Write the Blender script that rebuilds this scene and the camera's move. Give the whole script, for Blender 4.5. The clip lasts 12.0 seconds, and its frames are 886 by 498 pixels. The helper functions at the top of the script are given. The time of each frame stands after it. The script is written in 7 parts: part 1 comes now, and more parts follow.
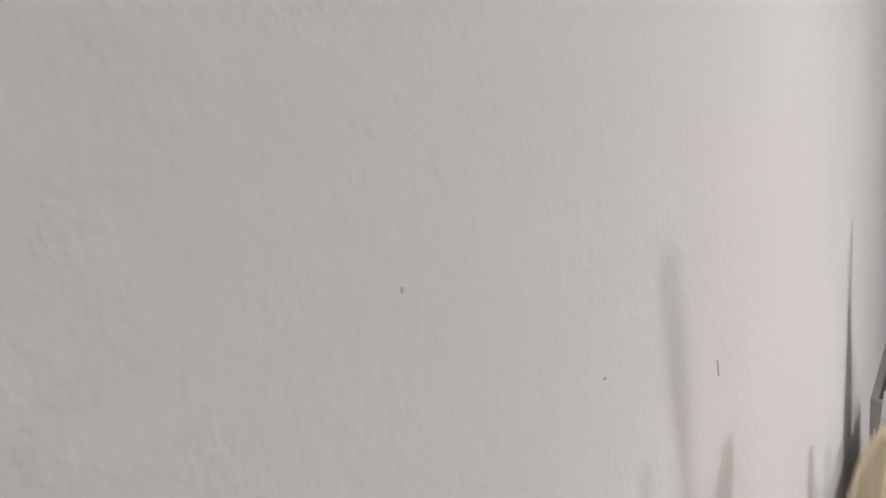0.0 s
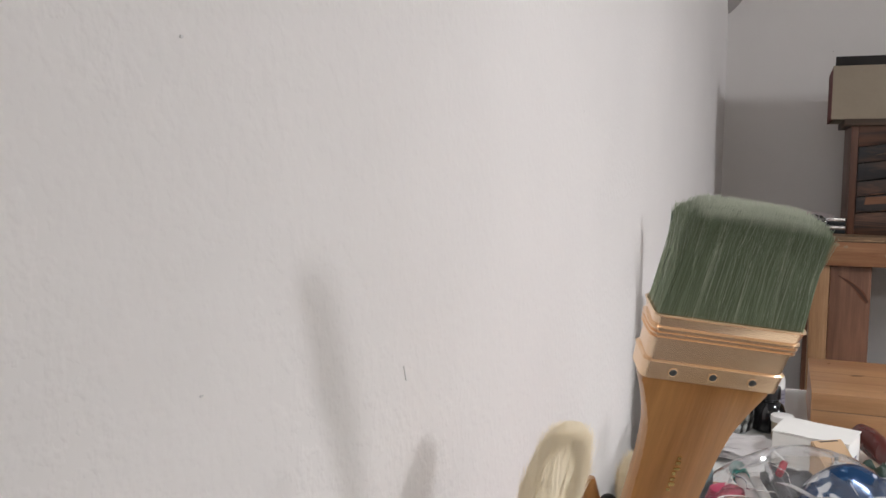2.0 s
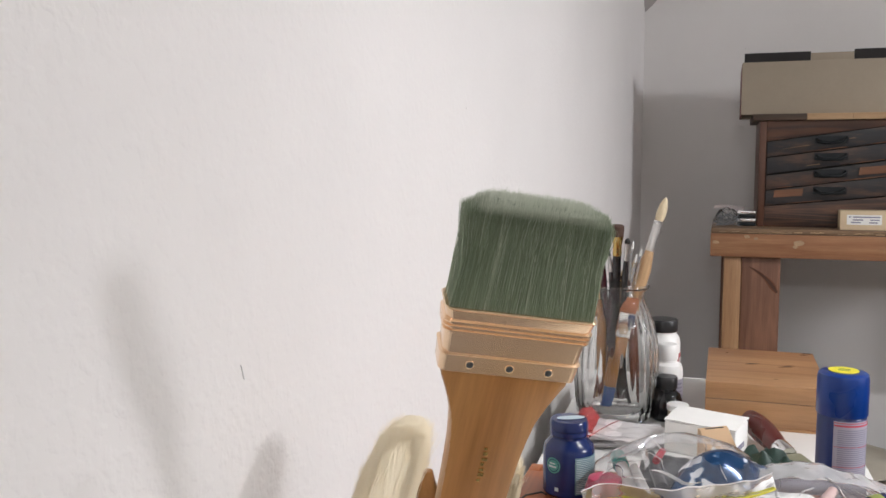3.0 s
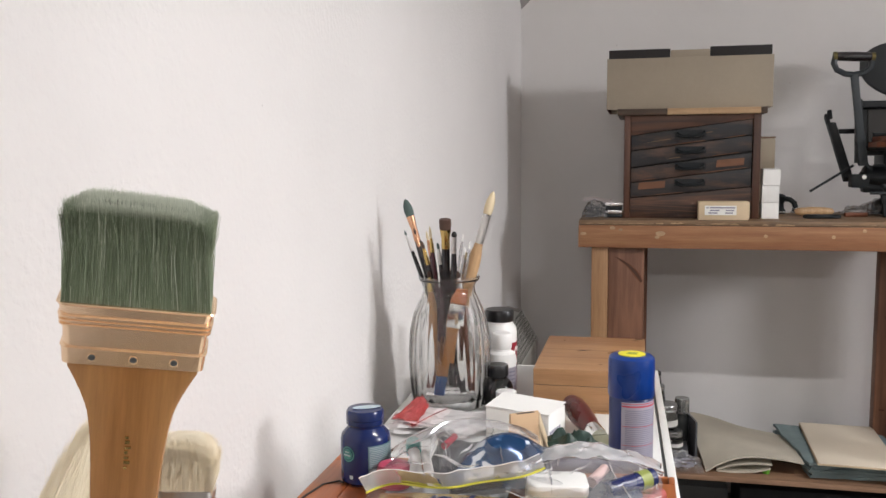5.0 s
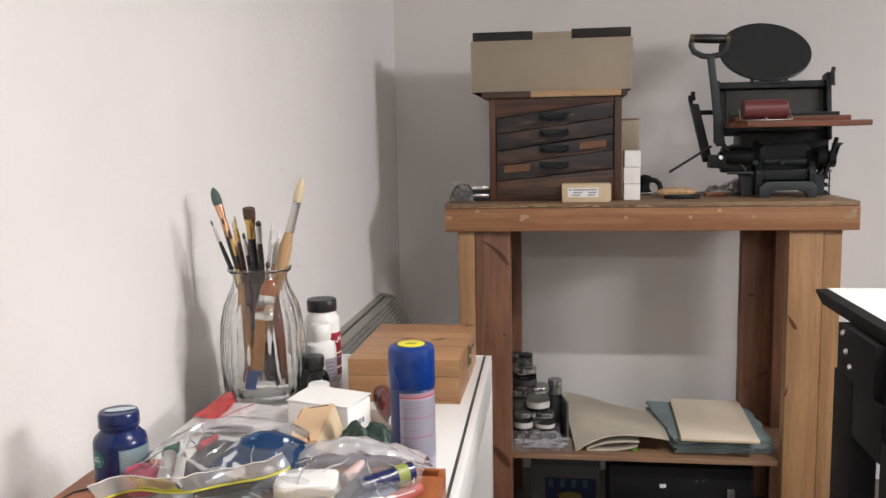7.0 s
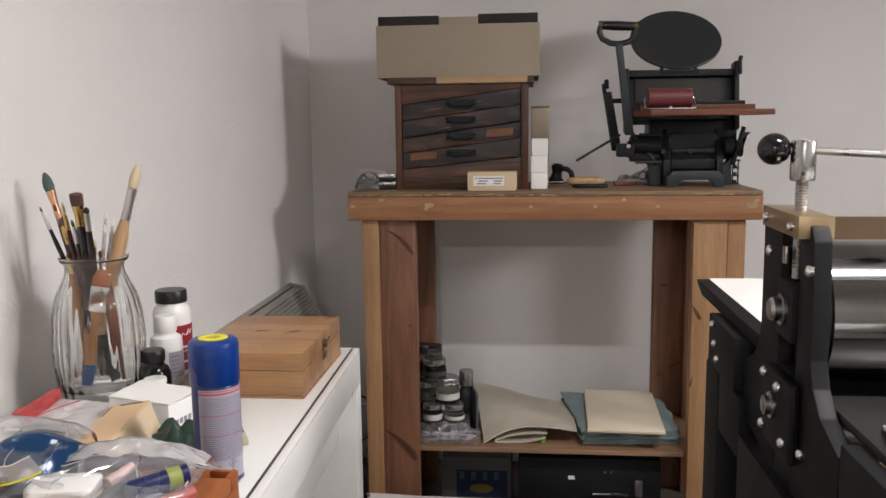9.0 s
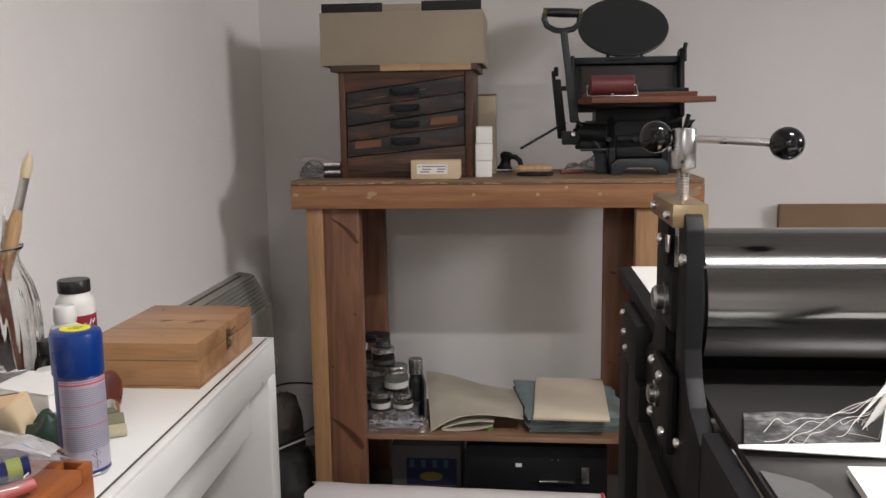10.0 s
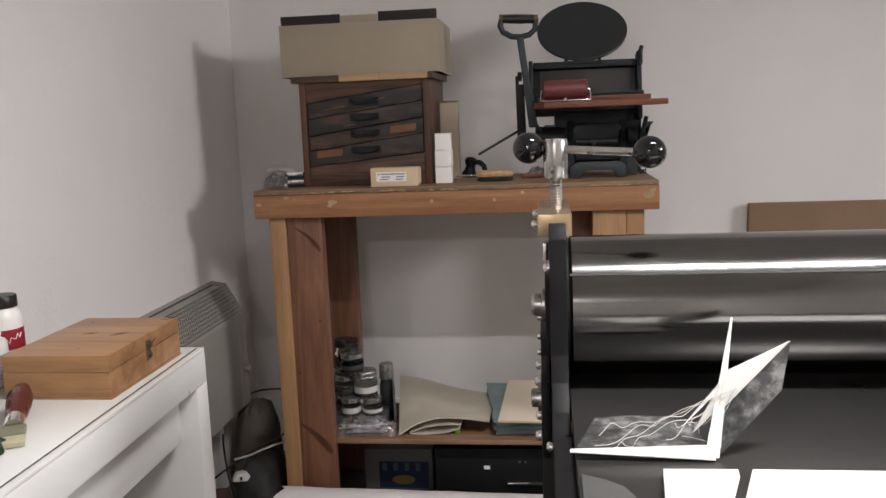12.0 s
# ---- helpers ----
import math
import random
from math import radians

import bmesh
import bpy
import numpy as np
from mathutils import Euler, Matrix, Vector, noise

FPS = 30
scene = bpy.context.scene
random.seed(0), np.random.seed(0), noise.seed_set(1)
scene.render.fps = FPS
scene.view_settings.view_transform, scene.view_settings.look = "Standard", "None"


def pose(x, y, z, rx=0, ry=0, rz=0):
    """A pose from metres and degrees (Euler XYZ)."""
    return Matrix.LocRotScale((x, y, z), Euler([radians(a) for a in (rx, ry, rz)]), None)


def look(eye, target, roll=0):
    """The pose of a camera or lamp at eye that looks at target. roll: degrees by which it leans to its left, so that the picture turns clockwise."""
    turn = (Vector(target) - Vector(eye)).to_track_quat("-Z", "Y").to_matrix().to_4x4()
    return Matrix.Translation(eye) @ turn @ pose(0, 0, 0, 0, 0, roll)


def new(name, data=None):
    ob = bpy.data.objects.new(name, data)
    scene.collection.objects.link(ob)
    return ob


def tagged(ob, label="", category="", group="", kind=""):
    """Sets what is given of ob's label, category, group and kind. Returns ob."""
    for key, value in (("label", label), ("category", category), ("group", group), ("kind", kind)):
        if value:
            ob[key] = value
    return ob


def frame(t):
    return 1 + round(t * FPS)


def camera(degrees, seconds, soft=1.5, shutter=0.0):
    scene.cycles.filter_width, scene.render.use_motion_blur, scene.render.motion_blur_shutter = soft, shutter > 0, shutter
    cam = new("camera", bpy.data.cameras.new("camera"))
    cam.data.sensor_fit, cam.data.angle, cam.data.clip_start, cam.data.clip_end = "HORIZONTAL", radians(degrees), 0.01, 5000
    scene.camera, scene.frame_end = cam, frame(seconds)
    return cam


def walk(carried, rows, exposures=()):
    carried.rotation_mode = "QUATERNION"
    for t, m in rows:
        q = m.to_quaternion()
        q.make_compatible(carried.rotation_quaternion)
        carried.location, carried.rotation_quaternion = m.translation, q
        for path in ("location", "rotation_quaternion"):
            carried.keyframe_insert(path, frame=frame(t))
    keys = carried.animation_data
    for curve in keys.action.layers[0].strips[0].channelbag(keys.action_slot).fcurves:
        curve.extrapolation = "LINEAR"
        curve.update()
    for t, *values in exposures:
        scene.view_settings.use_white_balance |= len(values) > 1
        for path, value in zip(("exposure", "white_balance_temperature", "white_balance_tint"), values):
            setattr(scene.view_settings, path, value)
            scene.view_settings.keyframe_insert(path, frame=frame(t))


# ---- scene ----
cam = camera(54.6, 12.0)
PATH = [
    (0, (-0.008, 0.003, 1.14), (-1.002, 1.73, 0.979), -0.8),
    (0.4, (0.013, 0.016, 1.144), (-0.934, 1.769, 0.973), -1.2),
    (0.8, (0.03, 0.022, 1.149), (-0.861, 1.803, 0.97), -0.9),
    (1.2, (0.047, 0.02, 1.154), (-0.782, 1.83, 0.964), -0.1),
    (1.5, (0.066, 0.02, 1.158), (-0.728, 1.845, 0.965), 0.3),
    (2, (0.093, 0.032, 1.156), (-0.649, 1.879, 0.961), 0.4),
    (2.5, (0.121, 0.042, 1.156), (-0.567, 1.91, 0.958), 0.1),
    (3, (0.152, 0.051, 1.156), (-0.466, 1.942, 0.955), -0.1),
    (3.5, (0.181, 0.056, 1.154), (-0.379, 1.965, 0.949), 0.0),
    (3.7, (0.191, 0.059, 1.154), (-0.347, 1.974, 0.948), -0.1),
    (5.3, (0.311, 0.067, 1.160), (-0.124, 2.007, 0.943), -0.5),
    (5.5, (0.326, 0.063, 1.163), (-0.103, 2.004, 0.942), -0.5),
    (6, (0.356, 0.08, 1.165), (-0.014, 2.031, 0.924), -0.4),
    (6.5, (0.393, 0.095, 1.155), (0.089, 2.055, 0.898), -0.9),
    (7, (0.449, 0.13, 1.157), (0.173, 2.094, 0.903), -1.1),
    (7.2, (0.470, 0.134, 1.168), (0.200, 2.098, 0.910), -1.1),
    (8.8, (0.601, 0.198, 1.149), (0.390, 2.168, 0.871), -0.6),
    (9, (0.612, 0.197, 1.147), (0.415, 2.168, 0.868), -0.7),
    (9.5, (0.665, 0.206, 1.143), (0.489, 2.176, 0.847), -0.9),
    (10, (0.748, 0.215, 1.146), (0.565, 2.183, 0.839), -0.8),
    (10.5, (0.799, 0.215, 1.152), (0.59, 2.178, 0.835), -0.7),
    (11, (0.842, 0.215, 1.153), (0.604, 2.174, 0.834), -0.8),
    (11.5, (0.891, 0.215, 1.157), (0.64, 2.174, 0.847), -1.4),
    (12, (0.93, 0.205, 1.158), (0.687, 2.167, 0.856), -2.2),
]
walk(cam, [(t, look(eye, target, roll)) for t, eye, target, roll in PATH],
     [(0, -0.52, 6400, 10), (1.5, -0.52, 6400, 10), (2.5, -0.37, 6360, 10), (3.2, -0.18, 6320, 10), (3.7, -0.13, 6320, 10), (5.5, -0.16, 6500, 10), (7.0, -0.16, 6620, 11),
      (9.0, -0.40, 6620, 11), (10.5, -0.57, 6620, 11), (12.0, -0.46, 6600, 11)])

# ---- world, lights, exposure ----
world = bpy.data.worlds.new("world")
scene.world = world
world.use_nodes = True
wn = world.node_tree
sky = wn.nodes.new("ShaderNodeTexSky")
sky.sky_type, sky.sun_disc, sky.sun_elevation, sky.sun_rotation = "NISHITA", False, radians(35), radians(90)
wn.links.new(sky.outputs[0], wn.nodes["Background"].inputs[0])
wn.nodes["Background"].inputs[1].default_value = 0.1


def area_lamp(name, m, sx, sy, watts, colour):
    data = bpy.data.lights.new(name, "AREA")
    data.shape, data.size, data.size_y, data.energy, data.color = "RECTANGLE", sx, sy, watts, colour
    ob = new(name, data)
    ob.matrix_world = m
    return ob


# daylight through the window of the side wall, and the ceiling panel
area_lamp("window_light", look((4.98, 0.62, 2.12), (0.0, 0.80, 1.05)), 0.98, 0.52, 98, (0.985, 0.975, 1.0))
panel = area_lamp("panel_light", pose(1.52, 0.80, 2.365, 0, 0, 0), 0.62, 0.045, 38, (1.0, 0.985, 0.98))
panel.data.spread = radians(138)
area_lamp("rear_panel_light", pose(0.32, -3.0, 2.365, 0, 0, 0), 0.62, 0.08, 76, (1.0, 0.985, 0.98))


# ---- materials ----
def material(name):
    m = bpy.data.materials.new(name)
    m.use_nodes = True
    return m, m.node_tree.nodes, m.node_tree.links, m.node_tree.nodes["Principled BSDF"]


def noise_node(nodes, links, scale, detail=6, rough=0.6, stretch=(1, 1, 1), turn=(0, 0, 0)):
    co = nodes.new("ShaderNodeTexCoord")
    mp = nodes.new("ShaderNodeMapping")
    mp.inputs["Scale"].default_value = stretch
    mp.inputs["Rotation"].default_value = turn
    nz = nodes.new("ShaderNodeTexNoise")
    nz.inputs["Scale"].default_value, nz.inputs["Detail"].default_value, nz.inputs["Roughness"].default_value = scale, detail, rough
    links.new(co.outputs["Object"], mp.inputs[0])
    links.new(mp.outputs[0], nz.inputs["Vector"])
    return nz


def ramp_node(nodes, links, source, stops):
    r = nodes.new("ShaderNodeValToRGB")
    while len(r.color_ramp.elements) < len(stops):
        r.color_ramp.elements.new(0.5)
    for e, (p, c) in zip(r.color_ramp.elements, stops):
        e.position, e.color = p, (*c, 1)
    links.new(source, r.inputs[0])
    return r


def bump_node(nodes, links, source, bsdf, strength, distance):
    b = nodes.new("ShaderNodeBump")
    b.inputs["Strength"].default_value, b.inputs["Distance"].default_value = strength, distance
    links.new(source, b.inputs["Height"])
    links.new(b.outputs[0], bsdf.inputs["Normal"])
    return b


def mix_node(nodes, links, fac, a, b, blend="MIX"):
    x = nodes.new("ShaderNodeMix")
    x.data_type, x.blend_type = "RGBA", blend
    if isinstance(fac, (int, float)):
        x.inputs[0].default_value = fac
    else:
        links.new(fac, x.inputs[0])
    for slot, v in ((6, a), (7, b)):
        if isinstance(v, tuple):
            x.inputs[slot].default_value = (*v, 1)
        else:
            links.new(v, x.inputs[slot])
    return x.outputs[2]


def plain(name, colour, rough=0.5, metal=0.0, vary=0.12, scale=30, bump=0.15, distance=0.001, coat=0.0, stretch=(1, 1, 1)):
    """A surface of one colour with fine mottling, uneven gloss and a slight relief."""
    m, nodes, links, p = material(name)
    big = noise_node(nodes, links, scale * 0.18, 4, 0.55, stretch)
    fine = noise_node(nodes, links, scale * 4, 6, 0.65, stretch)
    lo, hi = tuple(c * (1 - vary) for c in colour), tuple(min(1, c * (1 + vary)) for c in colour)
    r = ramp_node(nodes, links, big.outputs[0], [(0.3, lo), (0.7, hi)])
    r2 = ramp_node(nodes, links, fine.outputs[0], [(0.3, (1 - vary * 0.6,) * 3), (0.7, (1, 1, 1))])
    links.new(mix_node(nodes, links, 1.0, r.outputs[0], r2.outputs[0], "MULTIPLY"), p.inputs["Base Color"])
    rr = ramp_node(nodes, links, big.outputs[0], [(0.25, (max(0, rough - 0.08),) * 3), (0.75, (min(1, rough + 0.08),) * 3)])
    links.new(rr.outputs[0], p.inputs["Roughness"])
    p.inputs["Metallic"].default_value = metal
    p.inputs["Coat Weight"].default_value = coat
    if bump:
        bump_node(nodes, links, fine.outputs[0], p, bump, distance)
    return m


def wood(name, lo, mid, hi, axis=0, ring=14, rough=0.5, wear=None, bump=0.2, wavy=0.0):
    """Sawn wood with long grain along an axis, growth bands and, where asked, a wavy figure and worn streaks."""
    m, nodes, links, p = material(name)
    long = [1.0, 1.0, 1.0]
    long[axis] = 0.06
    band = noise_node(nodes, links, ring, 3, 0.5, tuple(long))
    band.inputs["Distortion"].default_value = wavy
    fibre = noise_node(nodes, links, ring * 16, 5, 0.7, tuple(long))
    cloud = noise_node(nodes, links, 5, 3, 0.5)
    w = nodes.new("ShaderNodeMath")
    w.operation = "MULTIPLY"
    w.inputs[1].default_value = 5.0
    links.new(band.outputs[0], w.inputs[0])
    s = nodes.new("ShaderNodeMath")
    s.operation = "PINGPONG"
    s.inputs[1].default_value = 0.5
    links.new(w.outputs[0], s.inputs[0])
    r = ramp_node(nodes, links, s.outputs[0], [(0.0, lo), (0.45, mid), (0.9, hi)])
    f = ramp_node(nodes, links, fibre.outputs[0], [(0.3, (0.74, 0.72, 0.70)), (0.65, (1, 1, 1))])
    col = mix_node(nodes, links, 1.0, r.outputs[0], f.outputs[0], "MULTIPLY")
    c = ramp_node(nodes, links, cloud.outputs[0], [(0.3, (0.82, 0.80, 0.78)), (0.7, (1.0, 1.0, 1.0))])
    col = mix_node(nodes, links, 1.0, col, c.outputs[0], "MULTIPLY")
    if wear:
        streak = [1.0, 1.0, 1.0]
        streak[axis] = 0.22
        pn = noise_node(nodes, links, 22, 7, 0.72, tuple(streak))
        pr = ramp_node(nodes, links, pn.outputs[0], [(0.50, (0, 0, 0)), (0.72, (0.85, 0.85, 0.85))])
        col = mix_node(nodes, links, pr.outputs[0], col, wear)
    links.new(col, p.inputs["Base Color"])
    p.inputs["Roughness"].default_value = rough
    bump_node(nodes, links, fibre.outputs[0], p, bump, 0.0012)
    return m


def wall_paint(name, colour, relief=0.24):
    """Matt white emulsion on plaster: soft roller stipple, small lumps and faint stains."""
    m, nodes, links, p = material(name)
    lumps = noise_node(nodes, links, 125, 2.5, 0.5)
    stipple = noise_node(nodes, links, 420, 3, 0.6)
    stain = noise_node(nodes, links, 2.2, 5, 0.6)
    r = ramp_node(nodes, links, stain.outputs[0], [(0.3, tuple(c * 0.95 for c in colour)), (0.65, colour)])
    spots = nodes.new("ShaderNodeTexVoronoi")
    spots.inputs["Scale"].default_value = 7
    co = nodes.new("ShaderNodeTexCoord")
    links.new(co.outputs["Object"], spots.inputs["Vector"])
    sp = ramp_node(nodes, links, spots.outputs["Distance"], [(0.006, (1, 1, 1)), (0.016, (0, 0, 0))])
    links.new(mix_node(nodes, links, sp.outputs[0], r.outputs[0], (0.30, 0.27, 0.25)), p.inputs["Base Color"])
    p.inputs["Roughness"].default_value = 0.72
    lump = ramp_node(nodes, links, lumps.outputs[0], [(0.44, (0, 0, 0)), (0.70, (1, 1, 1))])
    add = mix_node(nodes, links, 0.02, lump.outputs[0], stipple.outputs[0])
    bump_node(nodes, links, add, p, relief, 0.0018)
    return m


def clear_film(name, gloss=0.07, tint=(0.965, 0.97, 0.975), milk=0.05, relief=0.5, body=(0.8, 0.8, 0.82)):
    """Thin clear plastic: mostly see-through, with sharp gloss and a little haze."""
    m, nodes, links, p = material(name)
    out = nodes["Material Output"]
    tr, gl, di = nodes.new("ShaderNodeBsdfTransparent"), nodes.new("ShaderNodeBsdfGlossy"), nodes.new("ShaderNodeBsdfDiffuse")
    tr.inputs[0].default_value = (*tint, 1)
    gl.inputs["Roughness"].default_value = 0.13
    di.inputs[0].default_value = (*body, 1)
    nz = noise_node(nodes, links, 24, 2.5, 0.5)
    b = nodes.new("ShaderNodeBump")
    b.inputs["Strength"].default_value, b.inputs["Distance"].default_value = relief, 0.01
    links.new(nz.outputs[0], b.inputs["Height"])
    links.new(b.outputs[0], gl.inputs["Normal"])
    fr = nodes.new("ShaderNodeFresnel")
    fr.inputs[0].default_value = 1.22
    links.new(b.outputs[0], fr.inputs["Normal"])
    a = nodes.new("ShaderNodeMath")
    a.operation = "ADD"
    a.use_clamp = True
    a.inputs[1].default_value = gloss
    links.new(fr.outputs[0], a.inputs[0])
    m1, m2 = nodes.new("ShaderNodeMixShader"), nodes.new("ShaderNodeMixShader")
    m1.inputs[0].default_value = milk
    links.new(tr.outputs[0], m1.inputs[1])
    links.new(di.outputs[0], m1.inputs[2])
    links.new(a.outputs[0], m2.inputs[0])
    links.new(m1.outputs[0], m2.inputs[1])
    links.new(gl.outputs[0], m2.inputs[2])
    links.new(m2.outputs[0], out.inputs["Surface"])
    return m


def glass(name, tint=(1, 1, 1), rough=0.0):
    m, nodes, links, p = material(name)
    p.inputs["Base Color"].default_value = (*tint, 1)
    p.inputs["Transmission Weight"].default_value = 1.0
    p.inputs["Roughness"].default_value = rough
    p.inputs["IOR"].default_value = 1.47
    return m


def bristle(name, lo, mid, tip, z0, z1, clumps=0.55):
    """Packed hair running along z; the tips are paler where the dried paint has rubbed off."""
    m, nodes, links, p = material(name)
    hair = noise_node(nodes, links, 420, 5, 0.75, (1, 1, 0.035))
    clump = noise_node(nodes, links, 95, 4, 0.6, (1, 1, 0.10))
    co, sx, mr = nodes.new("ShaderNodeTexCoord"), nodes.new("ShaderNodeSeparateXYZ"), nodes.new("ShaderNodeMapRange")
    links.new(co.outputs["Object"], sx.inputs[0])
    links.new(sx.outputs["Z"], mr.inputs[0])
    mr.inputs[1].default_value, mr.inputs[2].default_value = z0, z1
    r = ramp_node(nodes, links, hair.outputs[0], [(0.36, lo), (0.62, mid)])
    r2 = ramp_node(nodes, links, clump.outputs[0], [(0.3, (clumps, clumps, clumps * 0.96)), (0.62, (1.0, 1.0, 1.0))])
    col = mix_node(nodes, links, 1.0, r.outputs[0], r2.outputs[0], "MULTIPLY")
    tr = ramp_node(nodes, links, mr.outputs[0], [(0.90, (0, 0, 0)), (0.985, (1, 1, 1))])
    col = mix_node(nodes, links, tr.outputs[0], col, tip)
    links.new(col, p.inputs["Base Color"])
    p.inputs["Roughness"].default_value = 0.62
    bump_node(nodes, links, hair.outputs[0], p, 0.85, 0.002)
    return m


def brushed(name, colour, rough, axis, scale=60):
    """Turned or brushed metal with fine lines along one axis."""
    m, nodes, links, p = material(name)
    st = [1.0, 1.0, 1.0]
    st[axis] = 0.02
    n = noise_node(nodes, links, scale, 5, 0.7, tuple(st))
    cl = noise_node(nodes, links, 9, 4, 0.6)
    r = ramp_node(nodes, links, n.outputs[0], [(0.3, tuple(c * 0.86 for c in colour)), (0.7, colour)])
    links.new(r.outputs[0], p.inputs["Base Color"])
    rr = ramp_node(nodes, links, cl.outputs[0], [(0.3, (rough * 0.8,) * 3), (0.7, (rough * 1.25,) * 3)])
    links.new(rr.outputs[0], p.inputs["Roughness"])
    p.inputs["Metallic"].default_value = 1.0
    bump_node(nodes, links, n.outputs[0], p, 0.05, 0.0005)
    return m


WALL = wall_paint("wall_paint", (0.80, 0.775, 0.755), 0.25)
WALL_FLAT = wall_paint("smooth_wall_paint", (0.80, 0.775, 0.755), 0.07)
CEIL = plain("ceiling_paint", (0.78, 0.77, 0.75), 0.8, vary=0.03)
SKIRT = plain("gloss_white_paint", (0.74, 0.73, 0.72), 0.35, vary=0.05)
# Unseen walls take a grey tone here to weaken the light they bounce.
WALL_FAR = wall_paint("bounce_cutting_wall_paint", (0.47, 0.45, 0.43), 0.05)
FLOOR = plain("worn_brown_floor", (0.135, 0.112, 0.092), 0.55, vary=0.25, scale=14)
LAMINATE = plain("white_laminate", (0.82, 0.81, 0.79), 0.32, vary=0.03, bump=0.03)
GLASS_TOP = plain("white_backed_glass", (0.84, 0.84, 0.82), 0.06, vary=0.02, bump=0.0)
DARK_GAP = plain("dark_gap", (0.05, 0.055, 0.055), 0.4)
PINE_X = wood("pine_along_x", (0.34, 0.150, 0.068), (0.44, 0.222, 0.104), (0.515, 0.283, 0.142), 0, 16, 0.55)
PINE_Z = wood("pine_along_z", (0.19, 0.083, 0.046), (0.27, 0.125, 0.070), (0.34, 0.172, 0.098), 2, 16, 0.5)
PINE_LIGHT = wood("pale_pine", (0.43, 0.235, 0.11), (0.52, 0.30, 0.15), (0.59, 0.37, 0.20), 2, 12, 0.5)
KNOT = plain("dark_knot", (0.085, 0.032, 0.016), 0.5, vary=0.3)
BENCH_TOP = wood("worn_bench_board", (0.20, 0.12, 0.065), (0.32, 0.20, 0.11), (0.42, 0.28, 0.17), 0, 10, 0.6, wear=(0.13, 0.10, 0.075))
CABINET_WOOD = wood("dark_stained_oak", (0.042, 0.018, 0.010), (0.140, 0.056, 0.027), (0.28, 0.130, 0.062), 0, 22, 0.45, wavy=0.4)
BASE_OAK = wood("figured_oak_rail", (0.030, 0.014, 0.009), (0.12, 0.052, 0.026), (0.46, 0.235, 0.11), 0, 26, 0.42, wavy=0.9)
SHELF_WOOD = wood("dull_shelf_board", (0.27, 0.155, 0.09), (0.36, 0.215, 0.13), (0.43, 0.27, 0.17), 0, 12, 0.6)
CABINET_SIDE = wood("stained_oak_upright", (0.064, 0.025, 0.013), (0.130, 0.050, 0.025), (0.20, 0.084, 0.042), 2, 11, 0.42)
DRAWER_WOOD = wood("blackened_drawer_wood", (0.014, 0.015, 0.018), (0.032, 0.027, 0.027), (0.092, 0.050, 0.032), 0, 16, 0.48, wear=(0.150, 0.070, 0.038))
LABEL_WOOD = wood("bare_wood_patch", (0.20, 0.085, 0.040), (0.27, 0.12, 0.058), (0.32, 0.155, 0.075), 0, 14, 0.6)
BATTEN = wood("raw_batten", (0.50, 0.32, 0.17), (0.62, 0.42, 0.24), (0.70, 0.50, 0.31), 0, 12, 0.55)
BATTEN_DARK = wood("scorched_batten", (0.06, 0.035, 0.02), (0.12, 0.07, 0.04), (0.20, 0.12, 0.07), 0, 12, 0.55)
BOX_WOOD = wood("varnished_box_wood", (0.37, 0.175, 0.075), (0.50, 0.275, 0.130), (0.58, 0.345, 0.175), 0, 13, 0.34)
TRAY_WOOD = wood("orange_stained_wood", (0.36, 0.095, 0.022), (0.47, 0.145, 0.038), (0.54, 0.19, 0.055), 1, 12, 0.42)
HANDLE_WOOD = wood("lacquered_brush_handle", (0.45, 0.205, 0.062), (0.54, 0.27, 0.092), (0.60, 0.325, 0.125), 2, 16, 0.30)
HANDLE_PALE = wood("pale_handle", (0.55, 0.34, 0.17), (0.64, 0.42, 0.23), (0.70, 0.49, 0.29), 2, 20, 0.4)
FEED_BOARD = wood("red_brown_board", (0.15, 0.045, 0.020), (0.22, 0.072, 0.034), (0.28, 0.10, 0.05), 0, 12, 0.45)
ROSEWOOD = plain("dark_red_handle", (0.10, 0.014, 0.010), 0.30, vary=0.2, coat=0.15)
CARD_GREY = plain("grey_card", (0.36, 0.302, 0.228), 0.75, vary=0.07, scale=25)
CARD_BROWN = plain("brown_card", (0.24, 0.15, 0.09), 0.75, vary=0.08, scale=25)
CARD_CREAM = plain("cream_card", (0.66, 0.52, 0.34), 0.7, vary=0.06)
CARD_TAN = plain("tan_card", (0.66, 0.45, 0.27), 0.6, vary=0.06)
BLACK_TAPE = plain("black_tape", (0.010, 0.007, 0.006), 0.6, vary=0.2)
PAPER = plain("white_paper", (0.87, 0.86, 0.83), 0.7, vary=0.03, bump=0.05)
SCUFF_GREY = plain("faint_scuff", (0.72, 0.71, 0.70), 0.8)
PRINT_GREY = plain("grey_printed_lines", (0.27, 0.26, 0.33), 0.7)
PRINT_RED = plain("red_printed_lines", (0.55, 0.06, 0.09), 0.6)
PRINT_BLACK = plain("black_print", (0.03, 0.03, 0.03), 0.6)
IRON = plain("black_cast_iron", (0.0085, 0.0110, 0.0130), 0.46, vary=0.3, scale=40, bump=0.25)
IRON.node_tree.nodes["Principled BSDF"].inputs["Specular IOR Level"].default_value = 0.32
IRON_GREY = plain("grey_blue_cast_iron", (0.024, 0.031, 0.036), 0.46, vary=0.25, scale=40, bump=0.3)
INKED = plain("inky_brown_plate", (0.022, 0.018, 0.015), 0.6, vary=0.3)
BLACK_STEEL = plain("black_painted_steel", (0.011, 0.011, 0.012), 0.56, vary=0.25, scale=35, bump=0.06)
